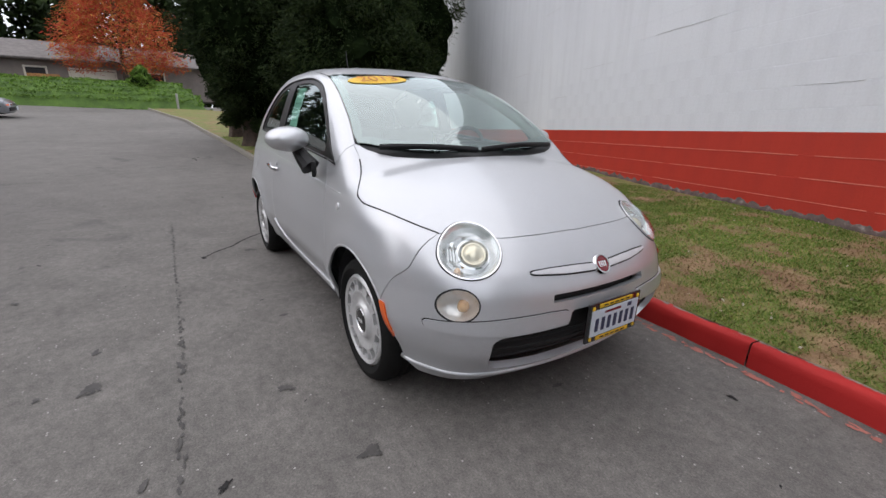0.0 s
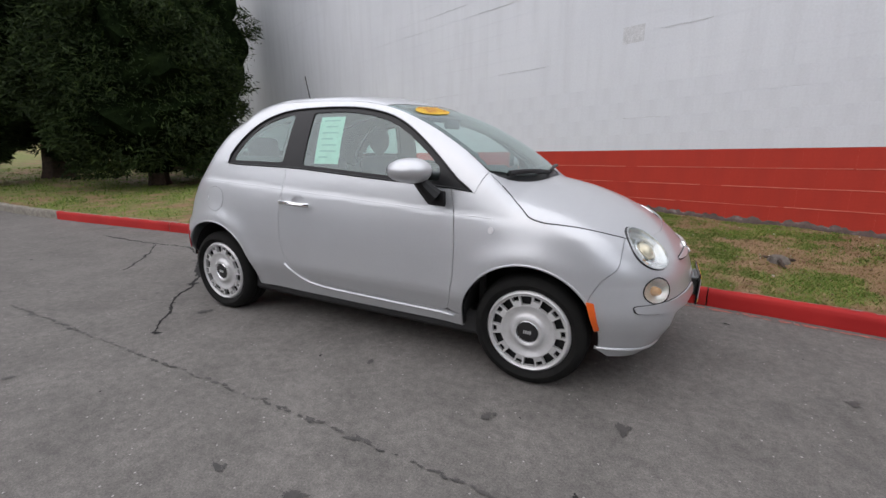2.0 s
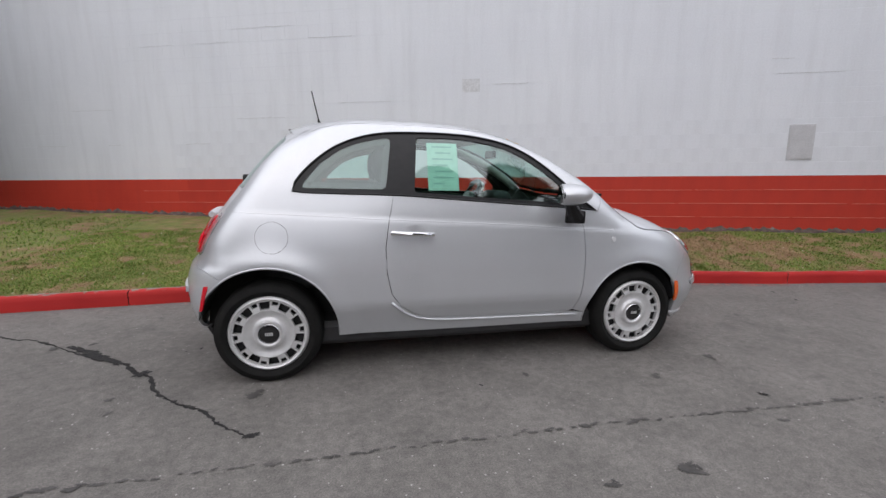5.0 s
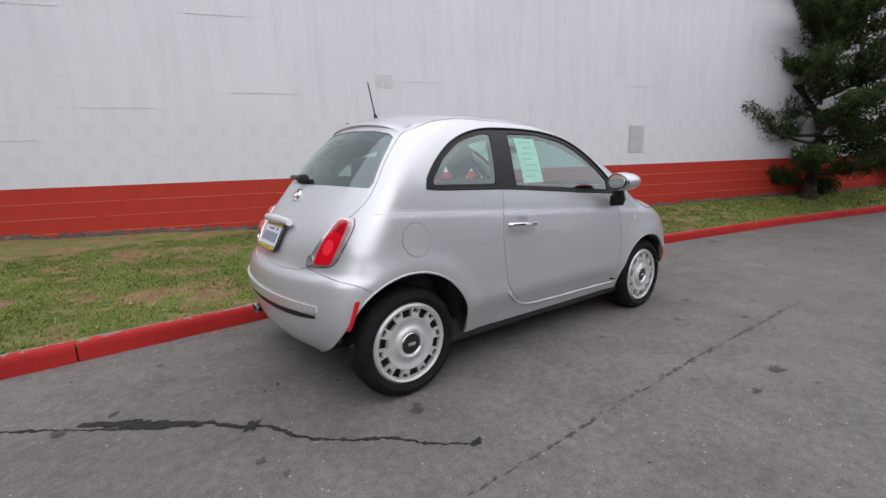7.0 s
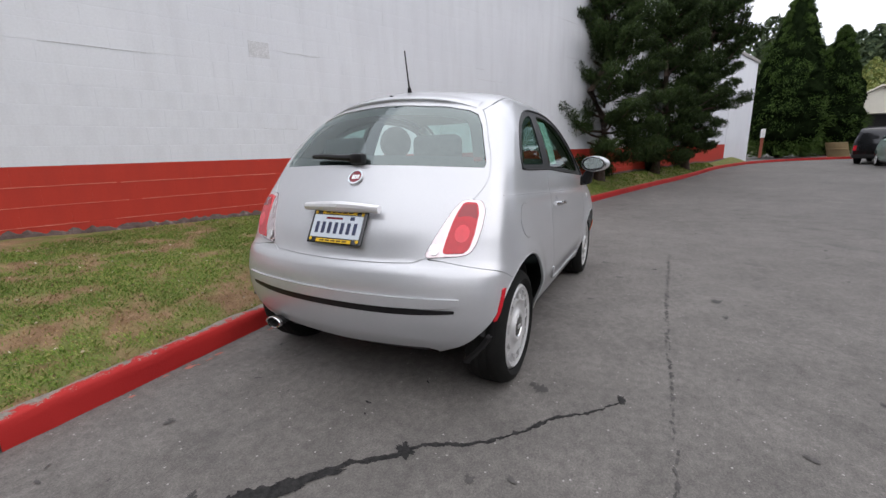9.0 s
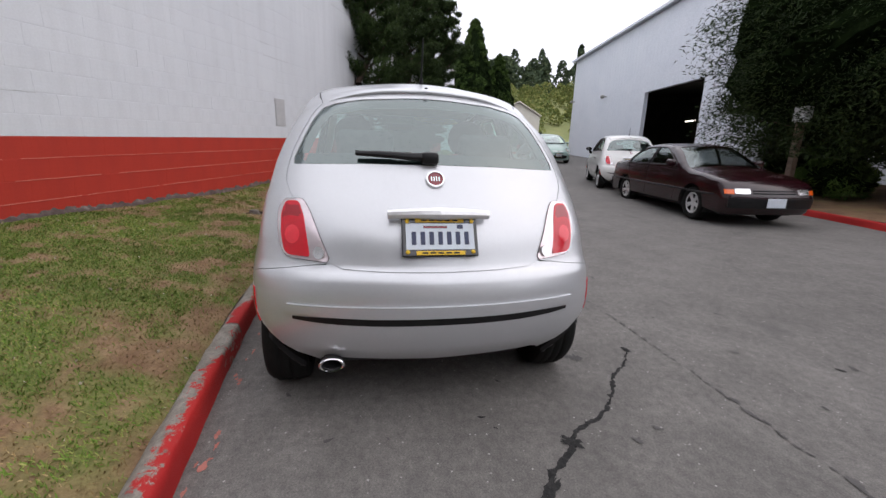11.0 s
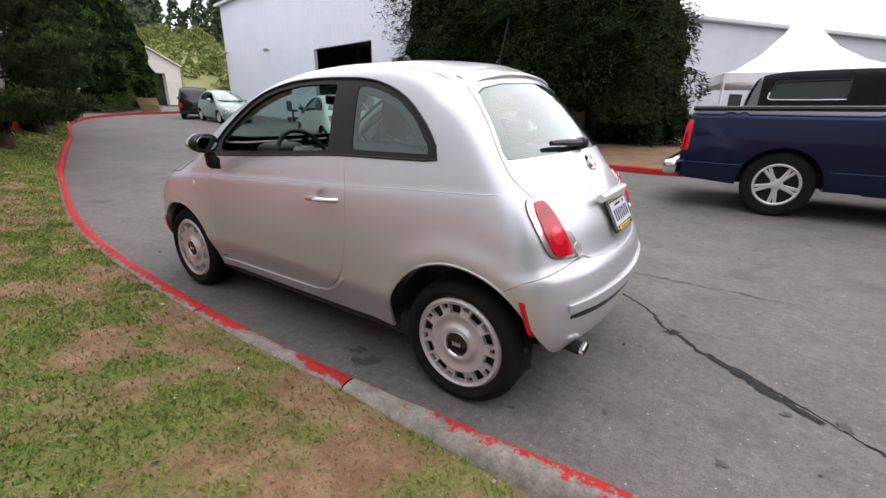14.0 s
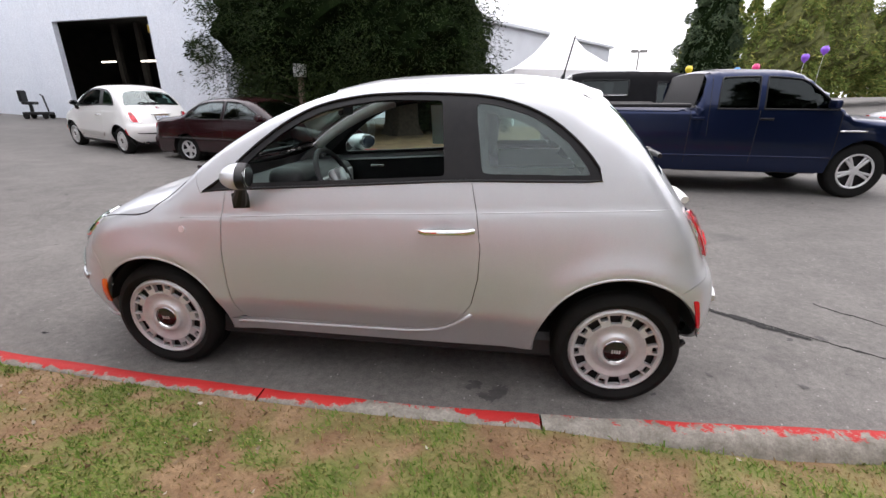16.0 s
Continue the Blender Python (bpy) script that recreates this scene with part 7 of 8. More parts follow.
TURNB = radians(-9.5)
BO = Vector((9.4, -12.75, 0))
BU, BN = Vector((math.cos(TURNB), math.sin(TURNB), 0)), Vector((math.sin(TURNB), -math.cos(TURNB), 0))
bpt = lambda u, d: tuple((BO + BU * u + BN * d).xy)  # noqa: E731
shop = thing("workshop")
tagged(shop, "large white metal-sided workshop with an open bay door", "building")
D0, D1, DT = 3.15, 8.15, 4.3
slab("front_wall", bpt(0, 0), bpt(D0, 0), -0.2, 7.9, -0.2, SIDING, shop)
slab("front_wall", bpt(D1, 0), bpt(20.0, 0), -0.2, 7.9, -0.2, SIDING, shop)
slab("lintel", bpt(D0, 0), bpt(D1, 0), DT, 7.9, -0.2, SIDING, shop)
slab("end_wall", bpt(20.0, 0.2), bpt(20.0, 22), -0.2, 7.9, 0.2, SIDING, shop)
slab("end_wall", bpt(0.0, 0.2), bpt(0.0, 22), -0.2, 7.9, -0.2, SIDING, shop)
slab("back_wall", bpt(0, 22), bpt(20, 22), -0.2, 7.9, 0.2, SIDING, shop)
rv = [(*bpt(-0.3, -0.3), 7.9), (*bpt(20.3, -0.3), 7.9), (*bpt(20.3, 11), 9.6), (*bpt(-0.3, 11), 9.6), (*bpt(20.3, 22.3), 7.9), (*bpt(-0.3, 22.3), 7.9)]
rv += [(x, y, z + 0.12) for x, y, z in rv]
add("roof", mesh_of("roof", rv, [(0, 1, 2, 3), (3, 2, 4, 5), (6, 9, 8, 7), (9, 11, 10, 8), (0, 6, 7, 1), (5, 4, 10, 11), (1, 7, 8, 2), (2, 8, 10, 4), (0, 3, 9, 6), (3, 5, 11, 9)]), SIDING, shop, "low-pitched metal roof")
# standing ribs of the siding
for k in range(52):
    u = 0.2 + k * 0.38
    if D0 - 0.1 < u < D1 + 0.1:
        z0 = DT
    else:
        z0 = 0.0
    x, y = bpt(u, 0.0105)
    part("siding_rib", box(0.05, 0.03, 7.85 - z0, (0, 0, (7.85 + z0) / 2), 0.008), SIDING, shop, m=Matrix.Translation((x, y, 0)) @ pose(0, 0, 0, 0, 0, -9.5))
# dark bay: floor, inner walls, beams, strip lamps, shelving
# the dimness deep in the bay is painted into this lining colour
INNER = surface("bay lining painted dim", [(0.3, (0.05, 0.048, 0.045)), (0.7, (0.1, 0.095, 0.085))], 0.9, scale=1.5)
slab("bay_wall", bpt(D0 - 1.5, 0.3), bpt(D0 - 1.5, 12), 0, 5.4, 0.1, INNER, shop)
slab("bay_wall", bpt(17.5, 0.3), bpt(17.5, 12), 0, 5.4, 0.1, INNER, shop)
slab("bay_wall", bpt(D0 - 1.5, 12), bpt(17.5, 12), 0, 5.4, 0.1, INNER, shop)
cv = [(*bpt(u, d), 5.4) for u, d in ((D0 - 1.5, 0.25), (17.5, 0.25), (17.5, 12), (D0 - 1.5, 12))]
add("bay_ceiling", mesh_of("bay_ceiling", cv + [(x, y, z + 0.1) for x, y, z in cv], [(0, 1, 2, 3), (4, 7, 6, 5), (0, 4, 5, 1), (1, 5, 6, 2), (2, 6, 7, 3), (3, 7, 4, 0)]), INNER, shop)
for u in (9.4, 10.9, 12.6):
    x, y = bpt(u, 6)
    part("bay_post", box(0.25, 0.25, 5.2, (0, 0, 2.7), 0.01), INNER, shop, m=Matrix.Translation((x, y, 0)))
STRIP = bpy.data.materials.new("strip lamp")
STRIP.use_nodes = True
STRIP.node_tree.nodes["Principled BSDF"].inputs["Emission Color"].default_value = (1, 0.95, 0.85, 1)
STRIP.node_tree.nodes["Principled BSDF"].inputs["Emission Strength"].default_value = 2.0
for u, d, z in ((8.9, 5.0, 3.3), (10.0, 5.5, 3.35), (12.2, 5.0, 3.3)):
    x, y = bpt(u, d)
    lamp = part("strip_lamp", box(1.0, 0.1, 0.07, (0, 0, 0), 0.02), STRIP, None, m=Matrix.Translation((x, y, z)) @ pose(0, 0, 0, 0, 0, -9.5))
    tagged(lamp, "lit strip lamp inside the workshop bay", "lamp", "bay strip lamps")
x, y = bpt(D0 + 0.9, 1.0)
part("bay_sign", box(0.6, 0.04, 0.3, (0, 0, 0), 0.01), YELLOW, shop, "small yellow panel", m=Matrix.Translation((x, y, 4.05)))
# wall lamps on the front
for u, z in ((13.2, 4.6), (19.4, 4.9)):
    x, y = bpt(u, -0.2)
    wl_ = thing("wall_lamp", Matrix.Translation((x, y, z)) @ pose(0, 0, 0, 0, 0, -9.5))
    tagged(wl_, "small grey flood lamp on the workshop wall", "lamp", "workshop wall lamps")
    part("bracket", box(0.06, 0.2, 0.06, (0, -0.08, 0.05), 0.01), CONCRETE, wl_)
    part("lamp_head", box(0.34, 0.18, 0.16, (0, 0.08, 0), 0.04, 2, Matrix.Rotation(radians(25), 4, "X")), CONCRETE, wl_, "grey lamp head")

shed = thing("shed", Matrix.Translation((44.4, -16.7, float(level(44.4, -16.7)))) @ pose(0, 0, 0, 0, 0, 260) @ Matrix.Scale(1.12, 4))
tagged(shed, "small cream gabled shed with a dark sheet painted as the shade of an open doorway", "shed")
part("wall", box(1.1, 5, 2.9, (-1.55, 0, 1.45), 0.01), CREAM, shed)
part("wall", box(1.1, 5, 2.9, (1.55, 0, 1.45), 0.01), CREAM, shed)
part("wall", box(2.0, 5, 0.5, (0, 0, 2.65), 0.005), CREAM, shed)
# a dark sheet set back in the opening stands for the shade inside
part("doorway", box(2.0, 0.1, 2.4, (0, -1.6, 1.2), 0.005), DARK, shed, "dark sheet painted as the shade of an open doorway")
gv = [(-2.1, -2.5, 2.9), (2.1, -2.5, 2.9), (0, -2.5, 4.1), (-2.1, 2.5, 2.9), (2.1, 2.5, 2.9), (0, 2.5, 4.1)]
add("gable", mesh_of("gable", gv, [(0, 1, 2), (3, 5, 4), (0, 2, 5, 3), (1, 4, 5, 2), (0, 3, 4, 1)]), CREAM, shed)
for s in (-1, 1):
    part("roof", box(2.55, 5.5, 0.1, (0, 0, 0), 0.02), CREAM, shed, m=Matrix.Translation((s * 1.1, 0, 3.58)) @ Matrix.Rotation(radians(29.7 * s), 4, "Y"))

house = thing("low_house", Matrix.Translation((-50, -10, 2.3)))
tagged(house, "long low house with a grey shingle roof behind the bank", "house")
HOUSE = surface("dull siding", [(0.3, (0.16, 0.14, 0.125)), (0.7, (0.24, 0.21, 0.19))], 0.85, scale=1.2)
part("wall", box(7, 34, 3.0, (0, 0, 1.5), 0.02), HOUSE, house)
for s in (-1, 1):
    part("roof", box(4.6, 36, 0.18, (0, 0, 0), 0.03), ROOFING, house, m=Matrix.Translation((s * 2.05, 0, 3.75)) @ Matrix.Rotation(radians(22 * s), 4, "Y"))
for y in (-15.0, 15.0):
    gv = [(-3.5, y, 3.0), (3.5, y, 3.0), (0, y, 4.5), (-3.5, y + 0.1, 3.0), (3.5, y + 0.1, 3.0), (0, y + 0.1, 4.5)]
    add("gable", mesh_of("gable", gv, [(0, 1, 2), (3, 5, 4), (0, 3, 4, 1), (1, 4, 5, 2), (2, 5, 3, 0)]), HOUSE, house)
for y, w, m in ((4.2, 3.0, CREAM), (8.2, 2.2, DARK), (0.5, 1.2, DARK), (-3.2, 2.6, CREAM), (-8, 2.4, DARK), (-12.5, 2.2, DARK)):
    part("garage_door" if w > 2.5 else "window", box(0.1, w, 1.7 if w > 2.5 else 1.1, (3.53, y, 1.35 if w > 2.5 else 1.7), 0.02), m, house, "pale garage door" if m is CREAM else "dark window")
    part("frame", joined(box(0.08, w + 0.3, 0.14, (3.56, y, 2.32), 0.01), box(0.08, 0.12, 2.1, (3.56, y - w / 2 - 0.08, 1.3), 0.01), box(0.08, 0.12, 2.1, (3.56, y + w / 2 + 0.08, 1.3), 0.01)), CREAM, house)
FENCE = surface("orange fence boards", [(0.3, (0.35, 0.16, 0.06)), (0.7, (0.5, 0.26, 0.1))], 0.85, scale=2)
fence = thing("fence", Matrix.Translation((-44, -9.6, 2.4)))
tagged(fence, "short stretch of warm brown board fence", "fence")
for k in range(12):
    part("board", box(0.03, 0.15, 1.9, (0, k * 0.165, 0.6), 0.01), FENCE, fence)
for k in (0, 11):
    part("post", box(0.1, 0.1, 2.2, (-0.08, k * 0.165, 0.4), 0.01), FENCE, fence)
post = thing("utility_post", Matrix.Translation((-33, -0.3, float(level(-33, -0.3)))))
tagged(post, "short grey post at the corner of the bank", "post")
part("shaft", lathe([(0.07, 0.0), (0.07, 1.1), (0.05, 1.15), (0.0, 1.15)], 12, "Z"), CONCRETE, post)

# grey hall and white tent across the yard
hall = thing("grey_hall", Matrix.Translation((-1.15, -46.7, 0.5)) @ pose(0, 0, 0, 0, 0, 52.9))
tagged(hall, "long pale grey hall with a flat roofline", "building")
HALL = surface("pale grey cladding", [(0.3, (0.55, 0.57, 0.6)), (0.7, (0.64, 0.66, 0.69))], 0.6, scale=0.6)
part("wall", box(27.5, 9, 7.1, (0, 0, 3.55), 0.02), HALL, hall)
part("roof", box(28.1, 9.8, 0.3, (0, 0, 7.25), 0.05), HALL, hall)
for k in range(6):
    part("window", box(1.3, 0.08, 1.2, (-10 + k * 3.2, 4.52, 1.8), 0.02), DARK, hall, "dark window")
part("mast_cover", lathe([(0.9, 0.0), (0.5, 1.2), (0.08, 2.6)], 12, "Z"), CANVAS, hall, "white peaked cover", m=Matrix.Translation((-3.5, 1.5, 7.2)))

tent = thing("tent", Matrix.Translation((-3.3, -21.6, float(level(-3.3, -21.6)))) @ pose(0, 0, 0, 0, 0, 12))
tagged(tent, "white peaked canopy tent on four poles", "tent")
rings_ = [(2.95, 2.55), (2.4, 2.72), (1.7, 3.05), (1.0, 3.6), (0.45, 4.35), (0.12, 5.05), (0.05, 5.15)]
tv, tf = [], []
for h, z in rings_:
    for k in range(16):
        side, t = divmod(k, 4)
        p = [(-1 + t / 2, -1), (1, -1 + t / 2), (1 - t / 2, 1), (-1, 1 - t / 2)][side]
        pinch = 1 - 0.05 * math.sin(t / 4 * math.pi)
        tv.append((p[0] * h * pinch, p[1] * h * pinch, z))
for i in range(len(rings_) - 1):
    for k in range(16):
        tf.append((i * 16 + k, i * 16 + (k + 1) % 16, (i + 1) * 16 + (k + 1) % 16, (i + 1) * 16 + k))
tf.append(tuple(range(96, 112)))
add("canopy", mesh_of("canopy", tv, tf, True), CANVAS, tent, "white canvas canopy")
part("valance", joined(*[box(5.8, 0.02, 0.35, (0, s * 2.9, 2.4), 0.004) for s in (-1, 1)], *[box(0.02, 5.8, 0.35, (s * 2.9, 0, 2.4), 0.004) for s in (-1, 1)]), CANVAS, tent)
for sx in (-1, 1):
    for sy in (-1, 1):
        part("pole", tube([(sx * 2.85, sy * 2.85, 0), (sx * 2.85, sy * 2.85, 2.55)], 0.05, 8), CANVAS, tent)

# posts, boards, balloons and small things of the yard
def sign_post(name, label, x, y, dz, h, m, head=None):
    t = thing(name, Matrix.Translation((x, y, float(level(x, y)) + dz)))
    tagged(t, label, "post")
    part("post", box(0.14, 0.14, h, (0, 0, h / 2), 0.012), m, t)
    if head:
        part("panel", box(*head, (0, 0, h - head[2] / 2), 0.01), CANVAS, t, "pale panel")
    return t


POSTWOOD = surface("weathered post", [(0.3, (0.12, 0.085, 0.065)), (0.7, (0.22, 0.16, 0.12))], 0.9, scale=6)
sign_post("sign_post", "weathered wooden post with a pale panel", 5.1, -9.6, 0.14, 2.1, POSTWOOD, (0.3, 0.2, 0.34))
sign_post("red_post", "short red-brown sign post by the kerb", 28.9, -7.0, 0.1, 1.7, surface("red-brown post", [(0.3, (0.25, 0.07, 0.04)), (0.7, (0.35, 0.11, 0.06))], 0.8), (0.45, 0.16, 0.5))
pl = thing("plywood_board", Matrix.Translation((30.0, -11.0, float(level(30, -11)) + 0.02)) @ pose(0, 0, 0, 0, -18, -65))
tagged(pl, "pale plywood board leaning at the kerb", "board")
part("sheet", box(0.03, 1.5, 0.9, (0, 0, 0.45), 0.004), WOOD, pl)
part("batten", box(0.05, 1.3, 0.08, (-0.04, 0, 0.5), 0.004), WOOD, pl)
for k, (x, y, z, col) in enumerate(((-6.27, -12.5, 2.4, (0.75, 0.6, 0.03)), (-8.18, -12.5, 2.45, (0.8, 0.05, 0.2)), (-7.66, -12.5, 2.35, (0.05, 0.3, 0.7)), (-9.48, -12.5, 2.72, (0.25, 0.08, 0.6)), (-9.96, -12.5, 2.93, (0.27, 0.09, 0.65)))):
    bl = thing("balloon", Matrix.Translation((x, y, z)) @ Matrix.Scale(0.62, 4))
    tagged(bl, "round " + ("yellow", "pink", "blue", "purple", "purple")[k] + " balloon on a string over the yard", "balloon", "balloons over the yard")
    part("skin", lathe([(0.0, 0.2), (0.1, 0.18), (0.165, 0.09), (0.17, 0.0), (0.13, -0.1), (0.05, -0.18), (0.012, -0.21), (0.025, -0.23)], 20, "Z"), plain("balloon skin", col, 0.25, coat=0.4), bl, smooth=True)
    part("string", tube([(0, 0, -0.22), (0.05, 0.03, -1.2), (0.0, 0.0, -2.2)], 0.006, 5), CANVAS, bl)
x, y = bpt(8.9, -0.9)
sc = thing("mobility_scooter", Matrix.Translation((x, y, float(level(x, y)))) @ pose(0, 0, 0, 0, 0, 200))
tagged(sc, "small dark wheeled cart by the workshop wall", "cart")
part("deck", box(0.9, 0.45, 0.12, (0, 0, 0.22), 0.03, 2), TRIM, sc)
part("seat", joined(box(0.4, 0.42, 0.12, (-0.2, 0, 0.62), 0.04, 2), box(0.1, 0.42, 0.45, (-0.4, 0, 0.88), 0.04, 2), box(0.1, 0.1, 0.4, (-0.2, 0, 0.4), 0.01)), TRIM, sc)
part("tiller", tube([(0.38, 0, 0.25), (0.3, 0, 0.9), (0.22, 0, 0.95)], 0.03, 8), TRIM, sc)
for dx in (-0.32, 0.34):
    for dy in (-0.22, 0.22):
        part("wheel", lathe([(0.0, -0.03), (0.1, -0.03), (0.12, 0.0), (0.1, 0.03), (0.0, 0.03)], 18), RUBBER, sc, m=Matrix.Translation((dx, dy, 0.12)))
lp = thing("yard_lamp", Matrix.Translation((-14.5, -48, 0.6)))
tagged(lp, "tall twin-headed yard lamp far off", "lamp")
part("column", lathe([(0.12, 0), (0.08, 6.0)], 10, "Z"), CONCRETE, lp)
part("lamp_head", joined(box(0.7, 0.35, 0.3, (-0.45, 0, 6.0), 0.04), box(0.7, 0.35, 0.3, (0.45, 0, 6.0), 0.04)), CONCRETE, lp)

# ---- cracks, patches and stains of the asphalt ----
def ground_strip(name, line, widths, material, parent, lift=0.004):
    p = np.array(line, float)
    d = np.gradient(p, axis=0)
    d /= np.maximum(np.linalg.norm(d, axis=1), 1e-9)[:, None]
    n = np.stack([-d[:, 1], d[:, 0]], -1) * np.array(widths)[:, None] / 2
    z = level(p[:, 0], p[:, 1]) + lift
    v = np.concatenate([np.c_[p - n, z - 0.003], np.c_[p, z], np.c_[p + n, z - 0.003]])
    k = len(p)
    f = [(r_ * k + i, r_ * k + i + 1, (r_ + 1) * k + i + 1, (r_ + 1) * k + i) for r_ in (0, 1) for i in range(k - 1)]
    return add(name, quads(name, v, np.array(f)), material, parent)


def crack(parent, pts, wide, seed, wander=0.03, n=90):
    n, wide = 3 * n, 0.72 * wide
    r = np.random.default_rng(seed)
    p = on_line(pts, n)
    j = np.convolve(r.normal(size=n + 20), np.ones(13) / 8, "valid")[:n] * wander
    k = np.convolve(r.normal(size=n + 20), np.ones(13) / 8, "valid")[:n] * wander
    p = p + np.stack([j, k], -1)
    w = wide * np.clip(1 + 1.3 * np.convolve(r.normal(size=n + 20), np.ones(15) / 15, "valid")[:n] + 0.3 * r.normal(size=n), 0.25, 2.4)
    w[0] = w[-1] = 0.003
    return ground_strip("sealed_crack", p, w, TAR, parent)


def blot(parent, x, y, a, b, turn, seed, material, name="stain"):
    r = np.random.default_rng(seed)
    n = 40
    t = np.linspace(0, 2 * math.pi, n, endpoint=False)
    k = np.clip(1 + 0.3 * np.convolve(np.tile(r.normal(size=n), 3), np.ones(5) / 3, "same")[n : 2 * n] + 0.16 * r.normal(size=n), 0.3, 2)
    c, s = math.cos(turn), math.sin(turn)
    px, py = x + k * (a * np.cos(t) * c - b * np.sin(t) * s), y + k * (a * np.cos(t) * s + b * np.sin(t) * c)
    v = [(x, y, float(level(x, y)) + 0.0042)] + [(u, w, float(level(u, w)) + 0.0036) for u, w in zip(px, py)]
    return add(name, mesh_of(name, v, [(0, 1 + i, 1 + (i + 1) % n) for i in range(n)]), material, parent)


marks = thing("asphalt_marks")
tagged(marks, "dark sealed cracks and oil stains on the asphalt", "cracks", kind="structure")
crack(marks, [(-4.9, 0.2), (-4.39, 0.2), (-3.82, 0.24), (-3.3, 0.3), (-2.95, 0.2), (-2.55, -0.05), (-2.3, -0.2), (-2.1, -0.33), (-1.88, -0.54), (-1.66, -0.84), (-1.4, -1.04), (-1.27, -1.2), (-1.13, -1.28)], 0.026, 1, 0.02, 130)
crack(marks, [(-3.75, 0.22), (-3.3, -0.15), (-2.9, -0.54)], 0.02, 2, 0.03, 40)
crack(marks, [(-10.6, -0.7), (-10.2, -0.85), (-9.7, -0.8)], 0.03, 3, 0.04, 30)
# spread of tar where the crack was flooded
for k, (x, y, a, b, tn) in enumerate(((-2.32, -0.19, 0.07, 0.045, 2.1), (-2.22, -0.26, 0.05, 0.035, 2.6), (-2.38, -0.12, 0.05, 0.03, 2.9), (-2.28, -0.22, 0.11, 0.032, 2.4), (-2.12, -0.33, 0.08, 0.02, 2.4), (-1.89, -0.53, 0.045, 0.026, 1.0), (-2.45, -0.08, 0.09, 0.022, 2.5), (-1.15, -1.27, 0.035, 0.02, 0.5))):
    blot(marks, x, y, a, b, tn, 10 + k, TAR, "tar_spread")
OIL = surface("oil stain", [(0.3, (0.035, 0.033, 0.031)), (0.7, (0.085, 0.08, 0.075))], 0.7, scale=9, fine=60, bump=0.3)
# a broken line of small dark pits along the lane
pit_rng = random.Random(3)
x = -2.6
while x < 2.4:
    gap = pit_rng.uniform(0.02, 0.085)
    sz = pit_rng.uniform(0.006, 0.017) * (1.8 if pit_rng.random() < 0.12 else 1)
    blot(marks, x, -1.485 - 0.028 * max(x, 0) ** 1.3 + pit_rng.uniform(-0.012, 0.012), sz * 1.5, sz * 0.55, pit_rng.uniform(-0.4, 0.4), int(x * 1000) + 9000, OIL, "pit")
    x += gap
for k, (x, y, a, b) in enumerate(((-1.23, -0.9, 0.07, 0.045), (-2.42, 0.0, 0.04, 0.02), (-1.93, -0.82, 0.03, 0.02), (-1.28, -1.95, 0.035, 0.02), (-2.19, 0.5, 0.03, 0.02), (0.63, -1.84, 0.07, 0.025), (1.63, -0.94, 0.055, 0.03), (0.66, -1.87, 0.06, 0.025), (-0.62, 0.76, 0.13, 0.06), (-0.5, 0.72, 0.06, 0.04), (2.6, -0.24, 0.04, 0.03), (1.08, -1.11, 0.05, 0.03), (0.27, -1.87, 0.05, 0.02), (-2.62, -0.04, 0.04, 0.03))):
    blot(marks, x, y, a * 0.62, b * 0.7, k * 1.3, 50 + k, OIL)
    blot(marks, x + a * 0.5, y + b * 0.8, a * 0.3, b * 0.35, k * 0.7, 90 + k, OIL)
for k in range(150):
    x, y = pit_rng.uniform(-6, 6), pit_rng.uniform(-6, 0.8)
    sz = pit_rng.uniform(0.004, 0.02)
    blot(marks, x, y, sz * 1.6, sz * 0.7, pit_rng.uniform(0, 3.1), 200 + k, OIL if k % 3 else TAR, "spot")
# flakes of red paint along the foot of the kerb
FLAKE = surface("flaked red paint", [(0.3, (0.32, 0.1, 0.08)), (0.7, (0.45, 0.18, 0.14))], 0.8, scale=20)
for k in range(190):
    x = pit_rng.uniform(-2.4, 4.5) if k < 60 else pit_rng.uniform(1.3, 4.2)
    y = float(smooth_line(np.array([x]))[0]) - (pit_rng.uniform(0.03, 0.1) if k < 60 else pit_rng.uniform(0.055, 0.085))
    blot(marks, x, y, pit_rng.uniform(0.008, 0.028), pit_rng.uniform(0.004, 0.012), -0.1 - 0.04 * x, 500 + k, FLAKE, "paint_flake")

# ---- other vehicles ----
MAROON = car_paint("maroon paint", (0.016, 0.002, 0.004), 0.0, 0.22, 0.35)
NAVY = car_paint("navy paint", (0.006, 0.014, 0.05), 0.75, 0.28, 0.3)
BLACKP = car_paint("black paint", (0.01, 0.01, 0.012), 0.2, 0.22)
WHITEP = car_paint("white paint", (0.74, 0.74, 0.72), 0.0, 0.3)
MINT = car_paint("pale mint paint", (0.32, 0.44, 0.39), 0.2, 0.3)
GREYP = car_paint("grey paint", (0.24, 0.25, 0.27), 0.6, 0.3)
PALE_GLASS = glass("clear saloon glass", (0.5, 0.54, 0.53), 0.03, 0.1)
DARK_GLASS = glass("dark tinted glass", (0.08, 0.09, 0.09), 0.03, 0.025)


